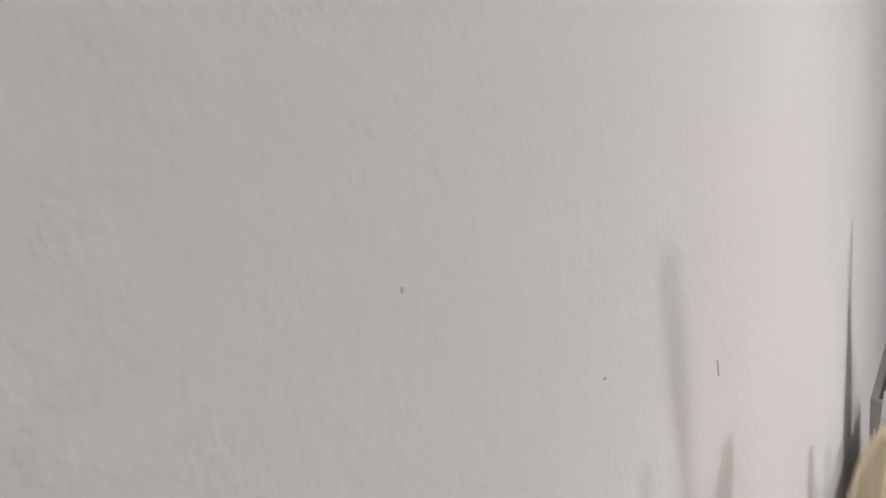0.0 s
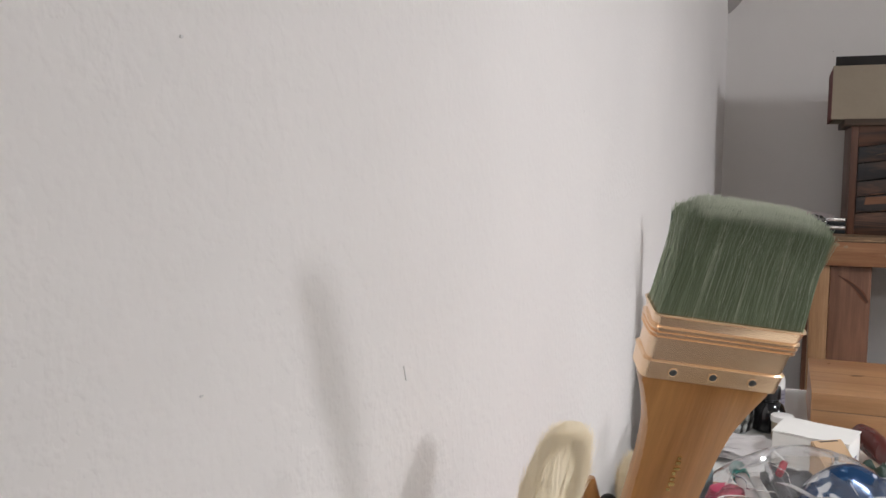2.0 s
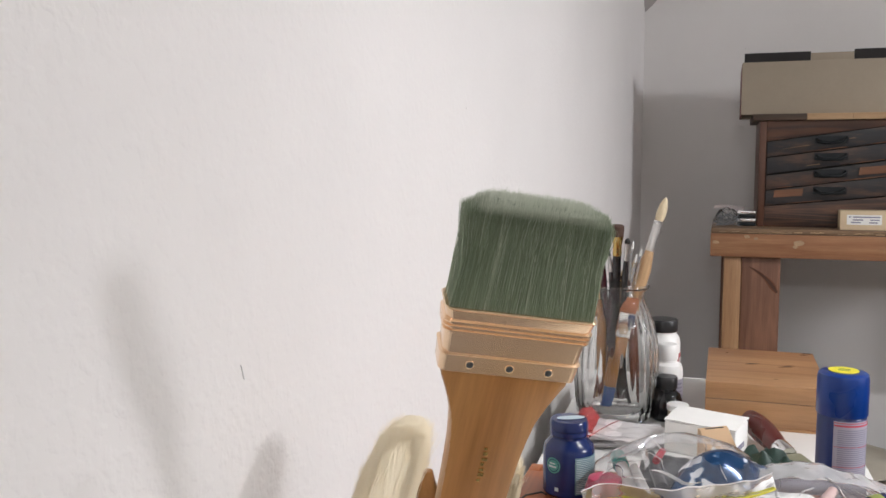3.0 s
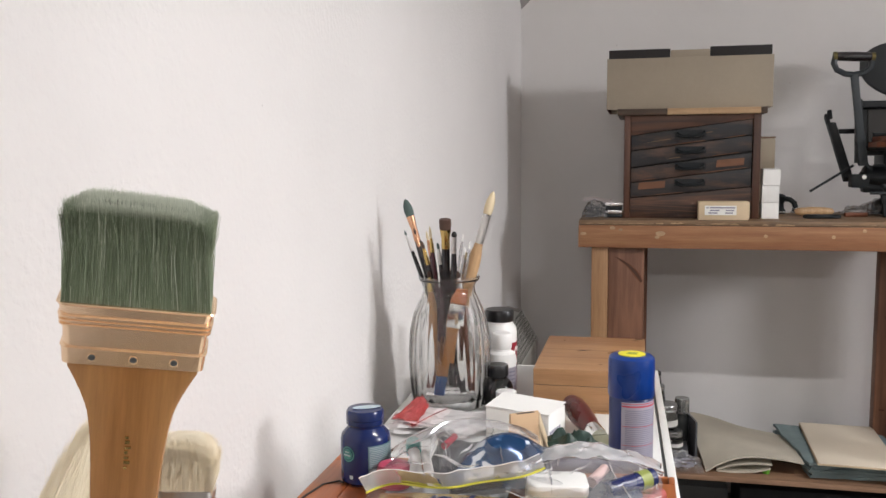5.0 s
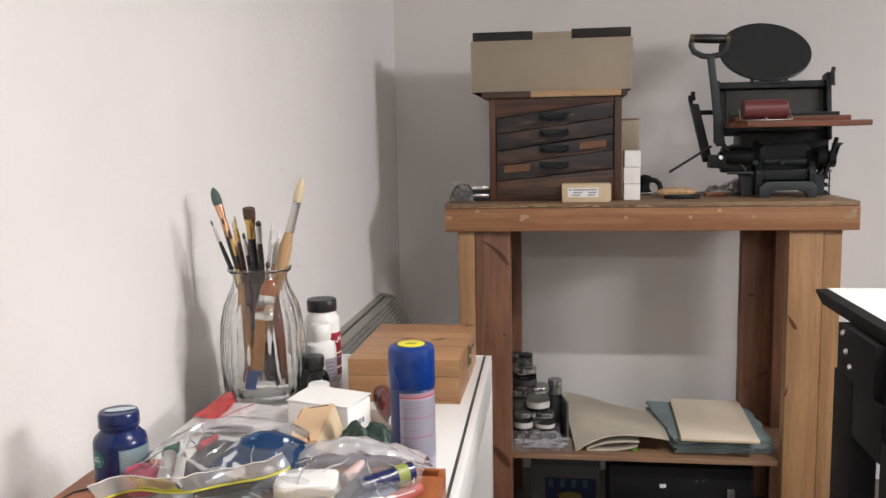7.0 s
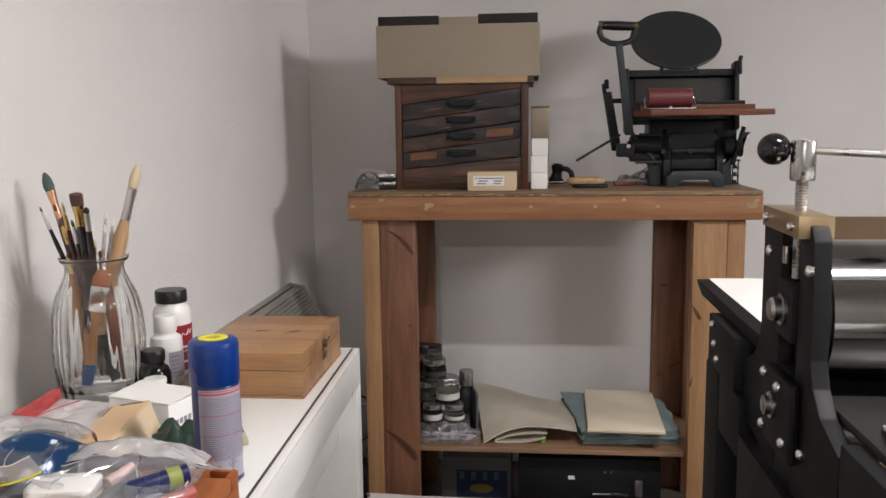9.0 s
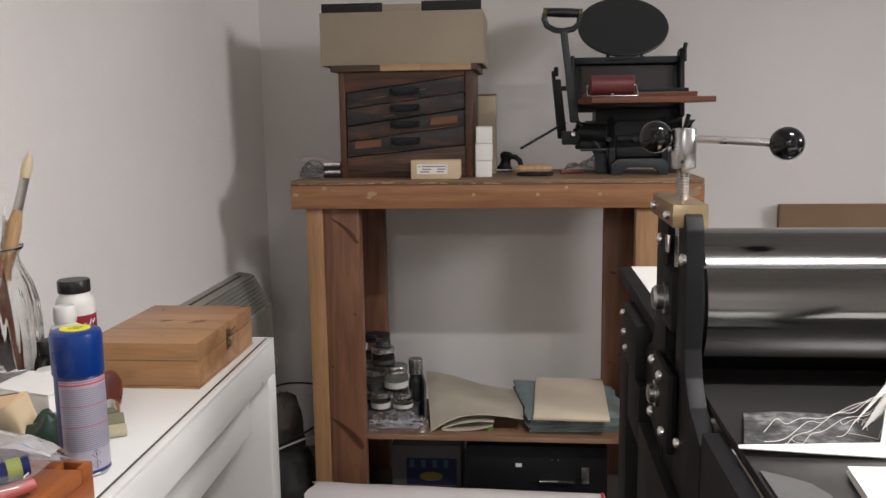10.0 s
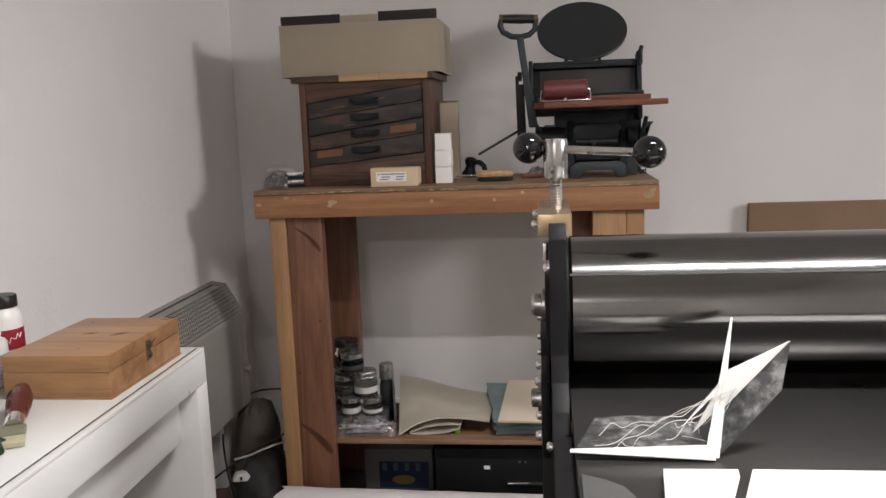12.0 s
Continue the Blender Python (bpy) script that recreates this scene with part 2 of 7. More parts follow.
BLACK_STEEL.node_tree.nodes["Principled BSDF"].inputs["Specular IOR Level"].default_value = 0.22
BED_STEEL = plain("dark_bed_plate", (0.044, 0.042, 0.041), 0.33, metal=0.35, vary=0.3, scale=12, bump=0.05)
ROLLER_STEEL = brushed("ground_roller_steel", (0.235, 0.231, 0.227), 0.14, 0, 140)
_t = ROLLER_STEEL.node_tree.nodes.new("ShaderNodeTangent")
_t.direction_type, _t.axis = "RADIAL", "X"
_b = ROLLER_STEEL.node_tree.nodes["Principled BSDF"]
_b.inputs["Anisotropic"].default_value, _b.inputs["Anisotropic Rotation"].default_value = 0.70, 0.25
ROLLER_STEEL.node_tree.links.new(_t.outputs[0], _b.inputs["Tangent"])
STEEL = brushed("turned_steel", (0.50, 0.49, 0.48), 0.27, 2, 90)
CHROME = plain("chrome", (0.78, 0.77, 0.76), 0.12, metal=1.0, vary=0.04, bump=0.0)
BRASS = brushed("worn_brass", (0.56, 0.43, 0.27), 0.32, 1, 60)
COPPER, _n, _l, _p = material("coppered_ferrule")
_big = noise_node(_n, _l, 14, 2, 0.5)
_r1 = ramp_node(_n, _l, _big.outputs[0], [(0.36, (0.97, 0.74, 0.54)), (0.64, (0.96, 0.67, 0.40))])
_l.new(_r1.outputs[0], _p.inputs["Base Color"])
_r2 = ramp_node(_n, _l, _big.outputs[0], [(0.3, (0.17, 0.17, 0.17)), (0.7, (0.24, 0.24, 0.24))])
_l.new(_r2.outputs[0], _p.inputs["Roughness"])
_p.inputs["Metallic"].default_value = 0.78
FERRULE_TIN = brushed("tin_ferrule", (0.66, 0.64, 0.62), 0.28, 2, 80)
GOLD = plain("brass_fitting", (0.62, 0.44, 0.16), 0.2, metal=1.0, vary=0.1, bump=0.0)
OLD_BRASS = plain("tarnished_brass", (0.24, 0.19, 0.12), 0.32, metal=0.85, vary=0.3)
BAKELITE = plain("black_gloss_ball", (0.006, 0.006, 0.007), 0.07, vary=0.1, bump=0.0)
BLACK_PLASTIC = plain("black_plastic", (0.012, 0.012, 0.013), 0.35, vary=0.15)
BLACK_WOOD = plain("black_lacquer", (0.012, 0.010, 0.012), 0.25, vary=0.15, coat=0.3)
PLUM_WOOD = plain("plum_lacquer", (0.055, 0.012, 0.018), 0.25, vary=0.15, coat=0.3)
WHITE_PLASTIC = plain("white_plastic", (0.84, 0.83, 0.81), 0.35, vary=0.03, bump=0.03)
BLUE_PLASTIC = plain("deep_blue_plastic", (0.006, 0.018, 0.10), 0.22, vary=0.1, bump=0.02)
BLUE_CAP = plain("bright_blue_cap", (0.002, 0.034, 0.21), 0.3, vary=0.08, bump=0.02)
BLUE_PRINT = plain("navy_print", (0.012, 0.028, 0.13), 0.35)
YELLOW = plain("yellow_plastic", (0.78, 0.70, 0.04), 0.5, vary=0.05)
TEAL_PRINT = plain("teal_grey_label", (0.13, 0.24, 0.27), 0.45, vary=0.08)
PALE_PRINT = plain("pale_printed_lines", (0.52, 0.62, 0.66), 0.5)
GREEN_PRINT = plain("green_emblem", (0.05, 0.27, 0.24), 0.4)
LABEL_GREY = plain("silver_grey_label", (0.40, 0.38, 0.45), 0.4, vary=0.05)
LABEL_RED = plain("dark_red_label", (0.33, 0.02, 0.035), 0.45, vary=0.1)
RUBBER_RED = plain("maroon_rubber", (0.14, 0.026, 0.028), 0.45, vary=0.12)
FELT = plain("cream_felt", (0.56, 0.51, 0.415), 0.95, vary=0.07, scale=60, bump=0.5, distance=0.002)
TEAL_CLOTH = plain("teal_cloth", (0.25, 0.325, 0.33), 0.95, vary=0.18, scale=60, bump=0.6, distance=0.002)
GREEN_RUBBER = plain("green_rubber", (0.012, 0.042, 0.028), 0.42, vary=0.4, scale=50, bump=0.5, distance=0.002)
# Same enamel twice: body darkened for shade, sloping grille lightened for light from above.
HEATER = plain("shade_toned_heater_enamel", (0.31, 0.295, 0.262), 0.42, vary=0.12)
HEATER_GRILLE = plain("lit_heater_enamel", (0.44, 0.425, 0.385), 0.40, vary=0.1)
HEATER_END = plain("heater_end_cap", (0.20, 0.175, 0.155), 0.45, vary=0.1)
HEATER_DARK = plain("heater_inside", (0.060, 0.058, 0.053), 0.9)
GREY_LID = plain("pewter_lid", (0.50, 0.50, 0.49), 0.24, metal=0.85, vary=0.3, scale=60)
CLOUDY = glass("clear_glass", (0.985, 0.99, 0.985))
SMOKY = glass("grey_jar_glass", (0.88, 0.90, 0.88), 0.02)
FILM = clear_film("clear_bag_film", 0.045, (1.0, 1.0, 1.0), 0.035, 1.0, (0.88, 0.88, 0.90))
FILM_CRINKLE = clear_film("crinkled_bag_film", 0.15, (0.92, 0.92, 0.93), 0.06, 1.0)
FILM_CLOUDY = clear_film("cloudy_bag_film", 0.06, (0.995, 0.995, 1.0), 0.12, 1.0, (0.88, 0.88, 0.90))
FILM_DULL = clear_film("dull_bag_film", 0.12, (0.98, 0.98, 0.99), 0.22, 0.9)
FILM_HAZE = clear_film("hazy_bag_film", 0.08, (0.985, 0.985, 0.99), 0.36, 0.7)
FILM_WHITE = clear_film("milky_bag_film", 0.08, (0.99, 0.98, 0.98), 0.80, 0.6, (0.93, 0.91, 0.91))
FILM_RED = clear_film("red_bag_seal", 0.05, (1.0, 0.76, 0.76), 0.42, 0.5, (0.95, 0.16, 0.16))
FILM_SHEER = clear_film("sheer_bag_film", 0.10, (0.995, 0.985, 0.985), 0.62, 0.6, (0.94, 0.91, 0.91))
# Milky white in this film paints the glints along folds.
FILM_FOLD = clear_film("painted_glint_film", 0.30, (1.0, 1.0, 1.0), 0.34, 0.4, (0.93, 0.93, 0.95))
FILM_YELLOW = plain("yellow_bag_seal", (0.66, 0.62, 0.06), 0.4)
GREEN_HAIR = bristle("green_bristle", (0.065, 0.085, 0.055), (0.16, 0.195, 0.135), (0.40, 0.47, 0.37), 0.024, 0.076)
CREAM_HAIR = bristle("cream_bristle", (0.88, 0.77, 0.58), (0.90, 0.80, 0.61), (0.88, 0.79, 0.61), -0.06, 0.0, 0.97)
SOFT_HAIR = plain("cream_hair", (0.72, 0.60, 0.40), 0.7, vary=0.2, scale=120, stretch=(1, 1, 0.05))
GREY_HAIR = plain("grey_green_hair", (0.075, 0.115, 0.105), 0.7, vary=0.3, scale=120, stretch=(1, 1, 0.05))
BROWN_HAIR = plain("brown_hair", (0.09, 0.045, 0.03), 0.7, vary=0.3, scale=120, stretch=(1, 1, 0.05))
MARBLED, _n, _l, _p = material("grey_marbled_paper")
_big, _fine = noise_node(_n, _l, 55, 7, 0.62), noise_node(_n, _l, 420, 4, 0.6)
_r1 = ramp_node(_n, _l, _big.outputs[0], [(0.36, (0.022, 0.022, 0.023)), (0.50, (0.085, 0.085, 0.085)), (0.66, (0.30, 0.30, 0.295))])
_r2 = ramp_node(_n, _l, _fine.outputs[0], [(0.3, (0.65, 0.65, 0.65)), (0.7, (1, 1, 1))])
_l.new(mix_node(_n, _l, 1.0, _r1.outputs[0], _r2.outputs[0], "MULTIPLY"), _p.inputs["Base Color"])
_p.inputs["Roughness"].default_value = 0.6
THREAD = plain("white_thread", (0.80, 0.79, 0.76), 0.8)
ROLL_PAPER = plain("pinkish_white_wrap", (0.70, 0.66, 0.66), 0.55, vary=0.05)
DARK_BAG = plain("dark_cloth_bag", (0.030, 0.027, 0.027), 0.8, vary=0.3, scale=40, bump=0.5, distance=0.002)
CABLE = plain("black_cable", (0.012, 0.012, 0.013), 0.4)
CABLE_WHITE = plain("white_cable", (0.60, 0.58, 0.55), 0.4)
PINK = plain("pink_plastic", (0.55, 0.07, 0.14), 0.3)
TEAL = plain("teal_plastic", (0.02, 0.46, 0.38), 0.3)
GREY_PLASTIC = plain("grey_plastic", (0.10, 0.10, 0.11), 0.35)
CREAM_PLASTIC = plain("cream_plastic", (0.72, 0.66, 0.52), 0.35, vary=0.05)
GOLD_PACK = plain("gold_packet_film", (0.80, 0.60, 0.27), 0.20, metal=0.25, vary=0.2, scale=40, bump=0.3, distance=0.002)
# The ramp's silver-white patches paint gloss into the packet's base colour.
FOIL_BLUE, _n, _l, _p = material("blue_foil_painted_gloss")
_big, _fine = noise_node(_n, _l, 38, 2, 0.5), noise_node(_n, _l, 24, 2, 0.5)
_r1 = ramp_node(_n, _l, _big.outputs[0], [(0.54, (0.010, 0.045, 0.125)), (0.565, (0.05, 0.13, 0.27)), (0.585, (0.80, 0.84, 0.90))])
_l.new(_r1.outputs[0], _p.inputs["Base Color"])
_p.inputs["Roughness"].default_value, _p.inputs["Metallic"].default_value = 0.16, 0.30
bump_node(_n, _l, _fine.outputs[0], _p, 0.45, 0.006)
LAMP_FACE, _n, _l, _p = material("lit_diffuser")
_p.inputs["Emission Color"].default_value = (1.0, 0.97, 0.93, 1)
_p.inputs["Emission Strength"].default_value = 6.0


# ---- shapes ----
class Shape:
    """A bmesh to which simple solids are added; every solid is closed unless it is a sheet."""

    def __init__(self):
        self.bm = bmesh.new()

    def solid(self, rings, closed=True):
        """A skin over rings of equal length, capped at both ends."""
        vs = [[self.bm.verts.new(p) for p in ring] for ring in rings]
        n = len(vs[0])
        for a, b in zip(vs, vs[1:]):
            for i in range(n):
                self.bm.faces.new((a[i], a[(i + 1) % n], b[(i + 1) % n], b[i]))
        if closed:
            self.bm.faces.new(vs[0][::-1])
            self.bm.faces.new(vs[-1])
        return self

    def box(self, x0, x1, y0, y1, z0, z1, bevel=0.0, m=None):
        t = bmesh.new()
        bmesh.ops.create_cube(t, size=1)
        for v in t.verts:
            v.co = Vector((x0 + (v.co.x + 0.5) * (x1 - x0), y0 + (v.co.y + 0.5) * (y1 - y0), z0 + (v.co.z + 0.5) * (z1 - z0)))
        if bevel:
            bmesh.ops.bevel(t, geom=t.edges[:], offset=bevel, segments=2, affect="EDGES", profile=0.6)
        return self.take(t, m)

    def take(self, t, m=None):
        if m is not None:
            t.transform(m)
        me = bpy.data.meshes.new("scratch")
        t.to_mesh(me)
        t.free()
        self.bm.from_mesh(me)
        bpy.data.meshes.remove(me)
        return self

    def prism(self, poly, a, b, axis="y", bevel=0.0):
        """An outline extruded along an axis; the outline's two numbers are the other axes in order."""
        def at(p, d):
            return {"x": (d, p[0], p[1]), "y": (p[0], d, p[1]), "z": (p[0], p[1], d)}[axis]
        t = Shape()
        t.solid([[at(p, a) for p in poly], [at(p, b) for p in poly]])
        bmesh.ops.recalc_face_normals(t.bm, faces=t.bm.faces[:])
        if bevel:
            bmesh.ops.bevel(t.bm, geom=t.bm.edges[:], offset=bevel, segments=2, affect="EDGES", profile=0.6)
        return self.take(t.bm)

    def lathe(self, profile, seg=28, m=None, ribs=0, depth=0.0):
        t = Shape()
        rings = []
        for r, z in profile:
            ring = []
            for i in range(seg):
                a = 2 * math.pi * i / seg
                k = r * (1 + depth * math.cos(ribs * a)) if ribs else r
                ring.append((k * math.cos(a), k * math.sin(a), z))
            rings.append(ring)
        t.solid(rings)
        return self.take(t.bm, m)

    def rod(self, p, q, r0, r1=None, seg=14):
        r1 = r0 if r1 is None else r1
        p, q = Vector(p), Vector(q)
        m = Matrix.Translation(p) @ (q - p).to_track_quat("Z", "Y").to_matrix().to_4x4()
        return self.lathe([(r0, 0), (r1, (q - p).length)], seg, m)

    def turned(self, p, q, profile, seg=16):
        """A turned piece from p to q; the profile's second number runs from 0 to 1."""
        p, q = Vector(p), Vector(q)
        m = Matrix.Translation(p) @ (q - p).to_track_quat("Z", "Y").to_matrix().to_4x4()
        return self.lathe([(r, u * (q - p).length) for r, u in profile], seg, m)

    def tube(self, pts, r, seg=8):
        pts = [Vector(p) for p in pts]
        rings = []
        side = None
        for i, p in enumerate(pts):
            d = (pts[min(i + 1, len(pts) - 1)] - pts[max(i - 1, 0)]).normalized()
            if side is None:
                side = d.orthogonal().normalized()
            side = (side - d * side.dot(d)).normalized()
            up = d.cross(side)
            rings.append([p + r * (math.cos(2 * math.pi * k / seg) * side + math.sin(2 * math.pi * k / seg) * up) for k in range(seg)])
        return self.solid(rings)

    def sheet(self, fn, nu, nv, thick=0.0):
        """A surface fn(u, v); with a thickness it is a closed slab."""
        top = [[self.bm.verts.new(fn(i / nu, j / nv)) for j in range(nv + 1)] for i in range(nu + 1)]
        for i in range(nu):
            for j in range(nv):
                self.bm.faces.new((top[i][j], top[i + 1][j], top[i + 1][j + 1], top[i][j + 1]))
        if thick:
            low = [[self.bm.verts.new(v.co - Vector((0, 0, thick))) for v in row] for row in top]
            for i in range(nu):
                for j in range(nv):
                    self.bm.faces.new((low[i][j + 1], low[i + 1][j + 1], low[i + 1][j], low[i][j]))
            edge = [(i, 0) for i in range(nu)] + [(nu, j) for j in range(nv)] + [(i, nv) for i in range(nu, 0, -1)] + [(0, j) for j in range(nv, 0, -1)]
            for (a, b), (c, d) in zip(edge, edge[1:] + edge[:1]):
                self.bm.faces.new((top[a][b], low[a][b], low[c][d], top[c][d]))
        return self

    def ball(self, c, r, seg=28):
        t = bmesh.new()
        bmesh.ops.create_uvsphere(t, u_segments=seg, v_segments=seg // 2, radius=r)
        return self.take(t, Matrix.Translation(c))

    def ring(self, c, r, w, axis="z", seg=28, tube=10):
        turn = {"z": Matrix(), "x": Matrix.Rotation(math.pi / 2, 4, "Y"), "y": Matrix.Rotation(math.pi / 2, 4, "X")}[axis]
        vs = [[self.bm.verts.new(Vector(c) + turn.to_3x3() @ Vector(((r + w * math.cos(b)) * math.cos(a), (r + w * math.cos(b)) * math.sin(a), w * math.sin(b))))
               for b in (2 * math.pi * k / tube for k in range(tube))] for a in (2 * math.pi * i / seg for i in range(seg))]
        for i in range(seg):
            for k in range(tube):
                self.bm.faces.new((vs[i][k], vs[(i + 1) % seg][k], vs[(i + 1) % seg][(k + 1) % tube], vs[i][(k + 1) % tube]))
        return self


def finish(name, shape, mat, smooth=38):
    bm = shape.bm
    bmesh.ops.recalc_face_normals(bm, faces=bm.faces[:])
    if mat.name.endswith("_film") and sum(f.normal.z * f.calc_area() for f in bm.faces) < 0:
        bmesh.ops.reverse_faces(bm, faces=bm.faces[:])
    for f in bm.faces:
        f.smooth = True
    for e in bm.edges:
        e.smooth = len(e.link_faces) == 2 and e.calc_face_angle(3.2) < radians(smooth)
    me = bpy.data.meshes.new(name)
    bm.to_mesh(me)
    bm.free()
    me.materials.append(mat)
    return me


def part(name, shape, mat, parent, label="", smooth=38):
    ob = new(name, finish(name, shape, mat, smooth))
    ob.parent = parent
    return tagged(ob, label) if label else ob


def thing(name, label, category, at=(0, 0, 0), turn=0.0, group="", kind=""):
    ob = new(name)
    ob.empty_display_size = 0.02
    ob.matrix_world = pose(*at, 0, 0, turn)
    return tagged(ob, label, category, group, kind)


def setting(name, shape, mat, label, category):
    ob = new(name, finish(name, shape, mat))
    return tagged(ob, label, category, kind="structure")


def bars(shape, rows, place, h):
    """Printed lines as thin slabs: rows of (u0, u1, v), laid by place(u, v)."""
    for u0, u1, v in rows:
        a, b, c, d = place(u0, v), place(u1, v), place(u1, v + h), place(u0, v + h)
        vs = [shape.bm.verts.new(p) for p in (a, b, c, d)]
        shape.bm.faces.new(vs)
    return shape


def wrap_band(r, z0, z1, a0, a1, seg=24, out=0.0004):
    """A label wrapped round an upright body, from angle a0 to a1 (degrees, 0 is +x)."""
    s = Shape()
    s.sheet(lambda u, v: ((r + out) * math.cos(radians(a0 + (a1 - a0) * u)), (r + out) * math.sin(radians(a0 + (a1 - a0) * u)), z0 + (z1 - z0) * v), seg, 1)
    return s


rnd = random.Random(7)

# ---- room ----
Y1, XR, YB, ZC = 3.070, 5.00, -4.0, 2.40
s = Shape()
s.prism([(-0.26, YB), (-0.0927, YB), (-0.1185, Y1), (-0.26, Y1)], 0, ZC, "z")
setting("wall_west", s, WALL, "matt white painted plaster wall with small marks", "wall")
s = Shape().box(-0.26, XR + 0.15, Y1, Y1 + 0.15, 0, ZC)
setting("wall_north", s, WALL_FLAT, "matt white painted plaster wall behind the bench", "wall")
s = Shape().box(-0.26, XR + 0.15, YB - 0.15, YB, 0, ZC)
setting("wall_south", s, WALL_FAR, "plain unseen wall, greyed to cut bounced light", "wall")
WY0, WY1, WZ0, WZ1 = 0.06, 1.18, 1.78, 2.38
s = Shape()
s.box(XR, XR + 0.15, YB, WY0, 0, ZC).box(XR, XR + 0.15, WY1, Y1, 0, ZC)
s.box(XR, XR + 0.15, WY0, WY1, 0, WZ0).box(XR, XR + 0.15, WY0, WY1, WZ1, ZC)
setting("wall_east", s, WALL_FAR, "plain unseen window wall, greyed to cut bounced light", "wall")
# an added, unseen pier behind the start of the walk, shading the near wall
s = Shape().box(-0.098, 0.105, -0.95, -0.55, 0, ZC)
setting("wall_added_pier", s, WALL, "plain white pier added to shade the near side wall", "wall")
# Added partition out of view, keeps window light off the near wall.
s = Shape().box(1.90, 2.00, YB, 0.45, 0, ZC)
setting("wall_added_partition", s, WALL, "plain white partition added to shade the near side wall", "wall")
win = thing("window_1", "white painted window frame in the side wall", "window", (XR + 0.05, 0, 0), kind="structure")
for y0, y1, z0, z1, n in ((WY0, WY0 + 0.05, WZ0, WZ1, "stile"), (WY1 - 0.05, WY1, WZ0, WZ1, "stile"), (WY0 + 0.05, WY1 - 0.05, WZ0, WZ0 + 0.05, "rail"), (WY0 + 0.05, WY1 - 0.05, WZ1 - 0.05, WZ1, "rail")):
    part(n, Shape().box(0, 0.05, y0, y1, z0, z1, 0.004), SKIRT, win)
setting("floor", Shape().box(-0.26, XR + 0.15, YB - 0.15, Y1 + 0.15, -0.1, 0), FLOOR, "worn grey-brown studio floor", "floor")
setting("ceiling", Shape().box(-0.26, XR + 0.15, YB - 0.15, Y1 + 0.15, ZC, ZC + 0.1), CEIL, "plain white ceiling", "ceiling")
# moulded skirting along the far wall
s = Shape()
s.prism([(Y1, 0), (Y1 - 0.018, 0), (Y1 - 0.018, 0.150), (Y1 - 0.013, 0.160), (Y1 - 0.013, 0.170), (Y1 - 0.008, 0.180), (Y1 - 0.008, 0.188), (Y1, 0.192)], -0.115, XR, "x")
setting("baseboard", s, SKIRT, "white painted moulded skirting board", "skirting")
# the plaster haunch high in the corner
s = Shape()
cx, cz = -0.117, 1.658
prof = []
for k in range(9):
    u = k / 8
    w = 0.16 * u ** 0.8
    prof.append([(cx - 0.003, Y1 + 0.003, cz + 0.16 * u), (cx + 0.75 * w + 0.002, Y1 + 0.003, cz + 0.16 * u), (cx + 0.5 * w, Y1 - 0.5 * w, cz + 0.16 * u), (cx - 0.003, Y1 - 0.9 * w - 0.002, cz + 0.16 * u)])
s.solid(prof)
setting("trim", s, plain("grey_plaster", (0.42, 0.39, 0.37), 0.8, vary=0.06), "grey plastered bracket high in the corner", "trim")
# small scuffs on the near wall
marks = thing("wall_scuffs", "tiny dark scuffs and nicks on the white wall", "scuff", (-0.1, 0, 0), kind="structure")
for y, z, dy, dz, tilt in ((0.4745, 1.0405, 0.0009, 0.0095, 0.0030), (0.290, 1.0695, 0.0014, 0.0008, 0.0), (0.283, 1.201, 0.0014, 0.0012, 0.0), (0.158, 1.117, 0.0010, 0.0014, 0.0)):
    xw = -0.0025 - 0.00365 * (y + 2.0)
    part("scuff", Shape().prism([(y, z), (y + dy, z - 0.2 * dz), (y + dy * 0.8 + tilt, z - dz), (y - dy * 0.3 + tilt, z - dz * 0.9)], xw - 0.002, xw + 0.0032, "x"), SCUFF_GREY, marks)
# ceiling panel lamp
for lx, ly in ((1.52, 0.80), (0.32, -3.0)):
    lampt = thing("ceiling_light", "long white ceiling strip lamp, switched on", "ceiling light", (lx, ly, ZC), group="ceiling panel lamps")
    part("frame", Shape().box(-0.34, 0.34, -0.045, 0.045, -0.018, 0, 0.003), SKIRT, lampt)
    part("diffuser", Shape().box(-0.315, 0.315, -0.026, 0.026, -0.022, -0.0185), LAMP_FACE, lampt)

# ---- dressing table used as a desk ----
DT, DX0, DX1, DY0, DY1 = 0.774, -0.076, 0.324, 0.345, 1.616
desk = thing("desk", "white laminate desk with a white glass top and shallow drawer", "desk", (0, 0, 0))
desk.matrix_world = Matrix.Translation((DX1, DY1, 0)) @ Matrix.Rotation(radians(1.3), 4, "Z") @ Matrix.Translation((-DX1, -DY1, 0))
part("end_panel", Shape().box(DX0, DX1, DY1 - 0.046, DY1, 0, DT - 0.062, 0.0015), LAMINATE, desk)
part("end_panel", Shape().box(DX0, DX1, DY0, DY0 + 0.046, 0, DT - 0.062, 0.0015), LAMINATE, desk)
part("top_frame", Shape().box(DX0, DX1, DY0, DY1, DT - 0.0615, DT - 0.006, 0.002), LAMINATE, desk)
part("top_edge", Shape().box(DX1 - 0.0105, DX1, DY0, DY1, DT - 0.0055, DT, 0.0012).box(DX0, DX1 - 0.011, DY1 - 0.0035, DY1, DT - 0.0055, DT, 0.001), LAMINATE, desk)
part("groove", Shape().box(DX1 - 0.0142, DX1 - 0.0108, DY0, DY1 - 0.0038, DT - 0.0055, DT - 0.0006), DARK_GAP, desk, "dark joint beside the glass")
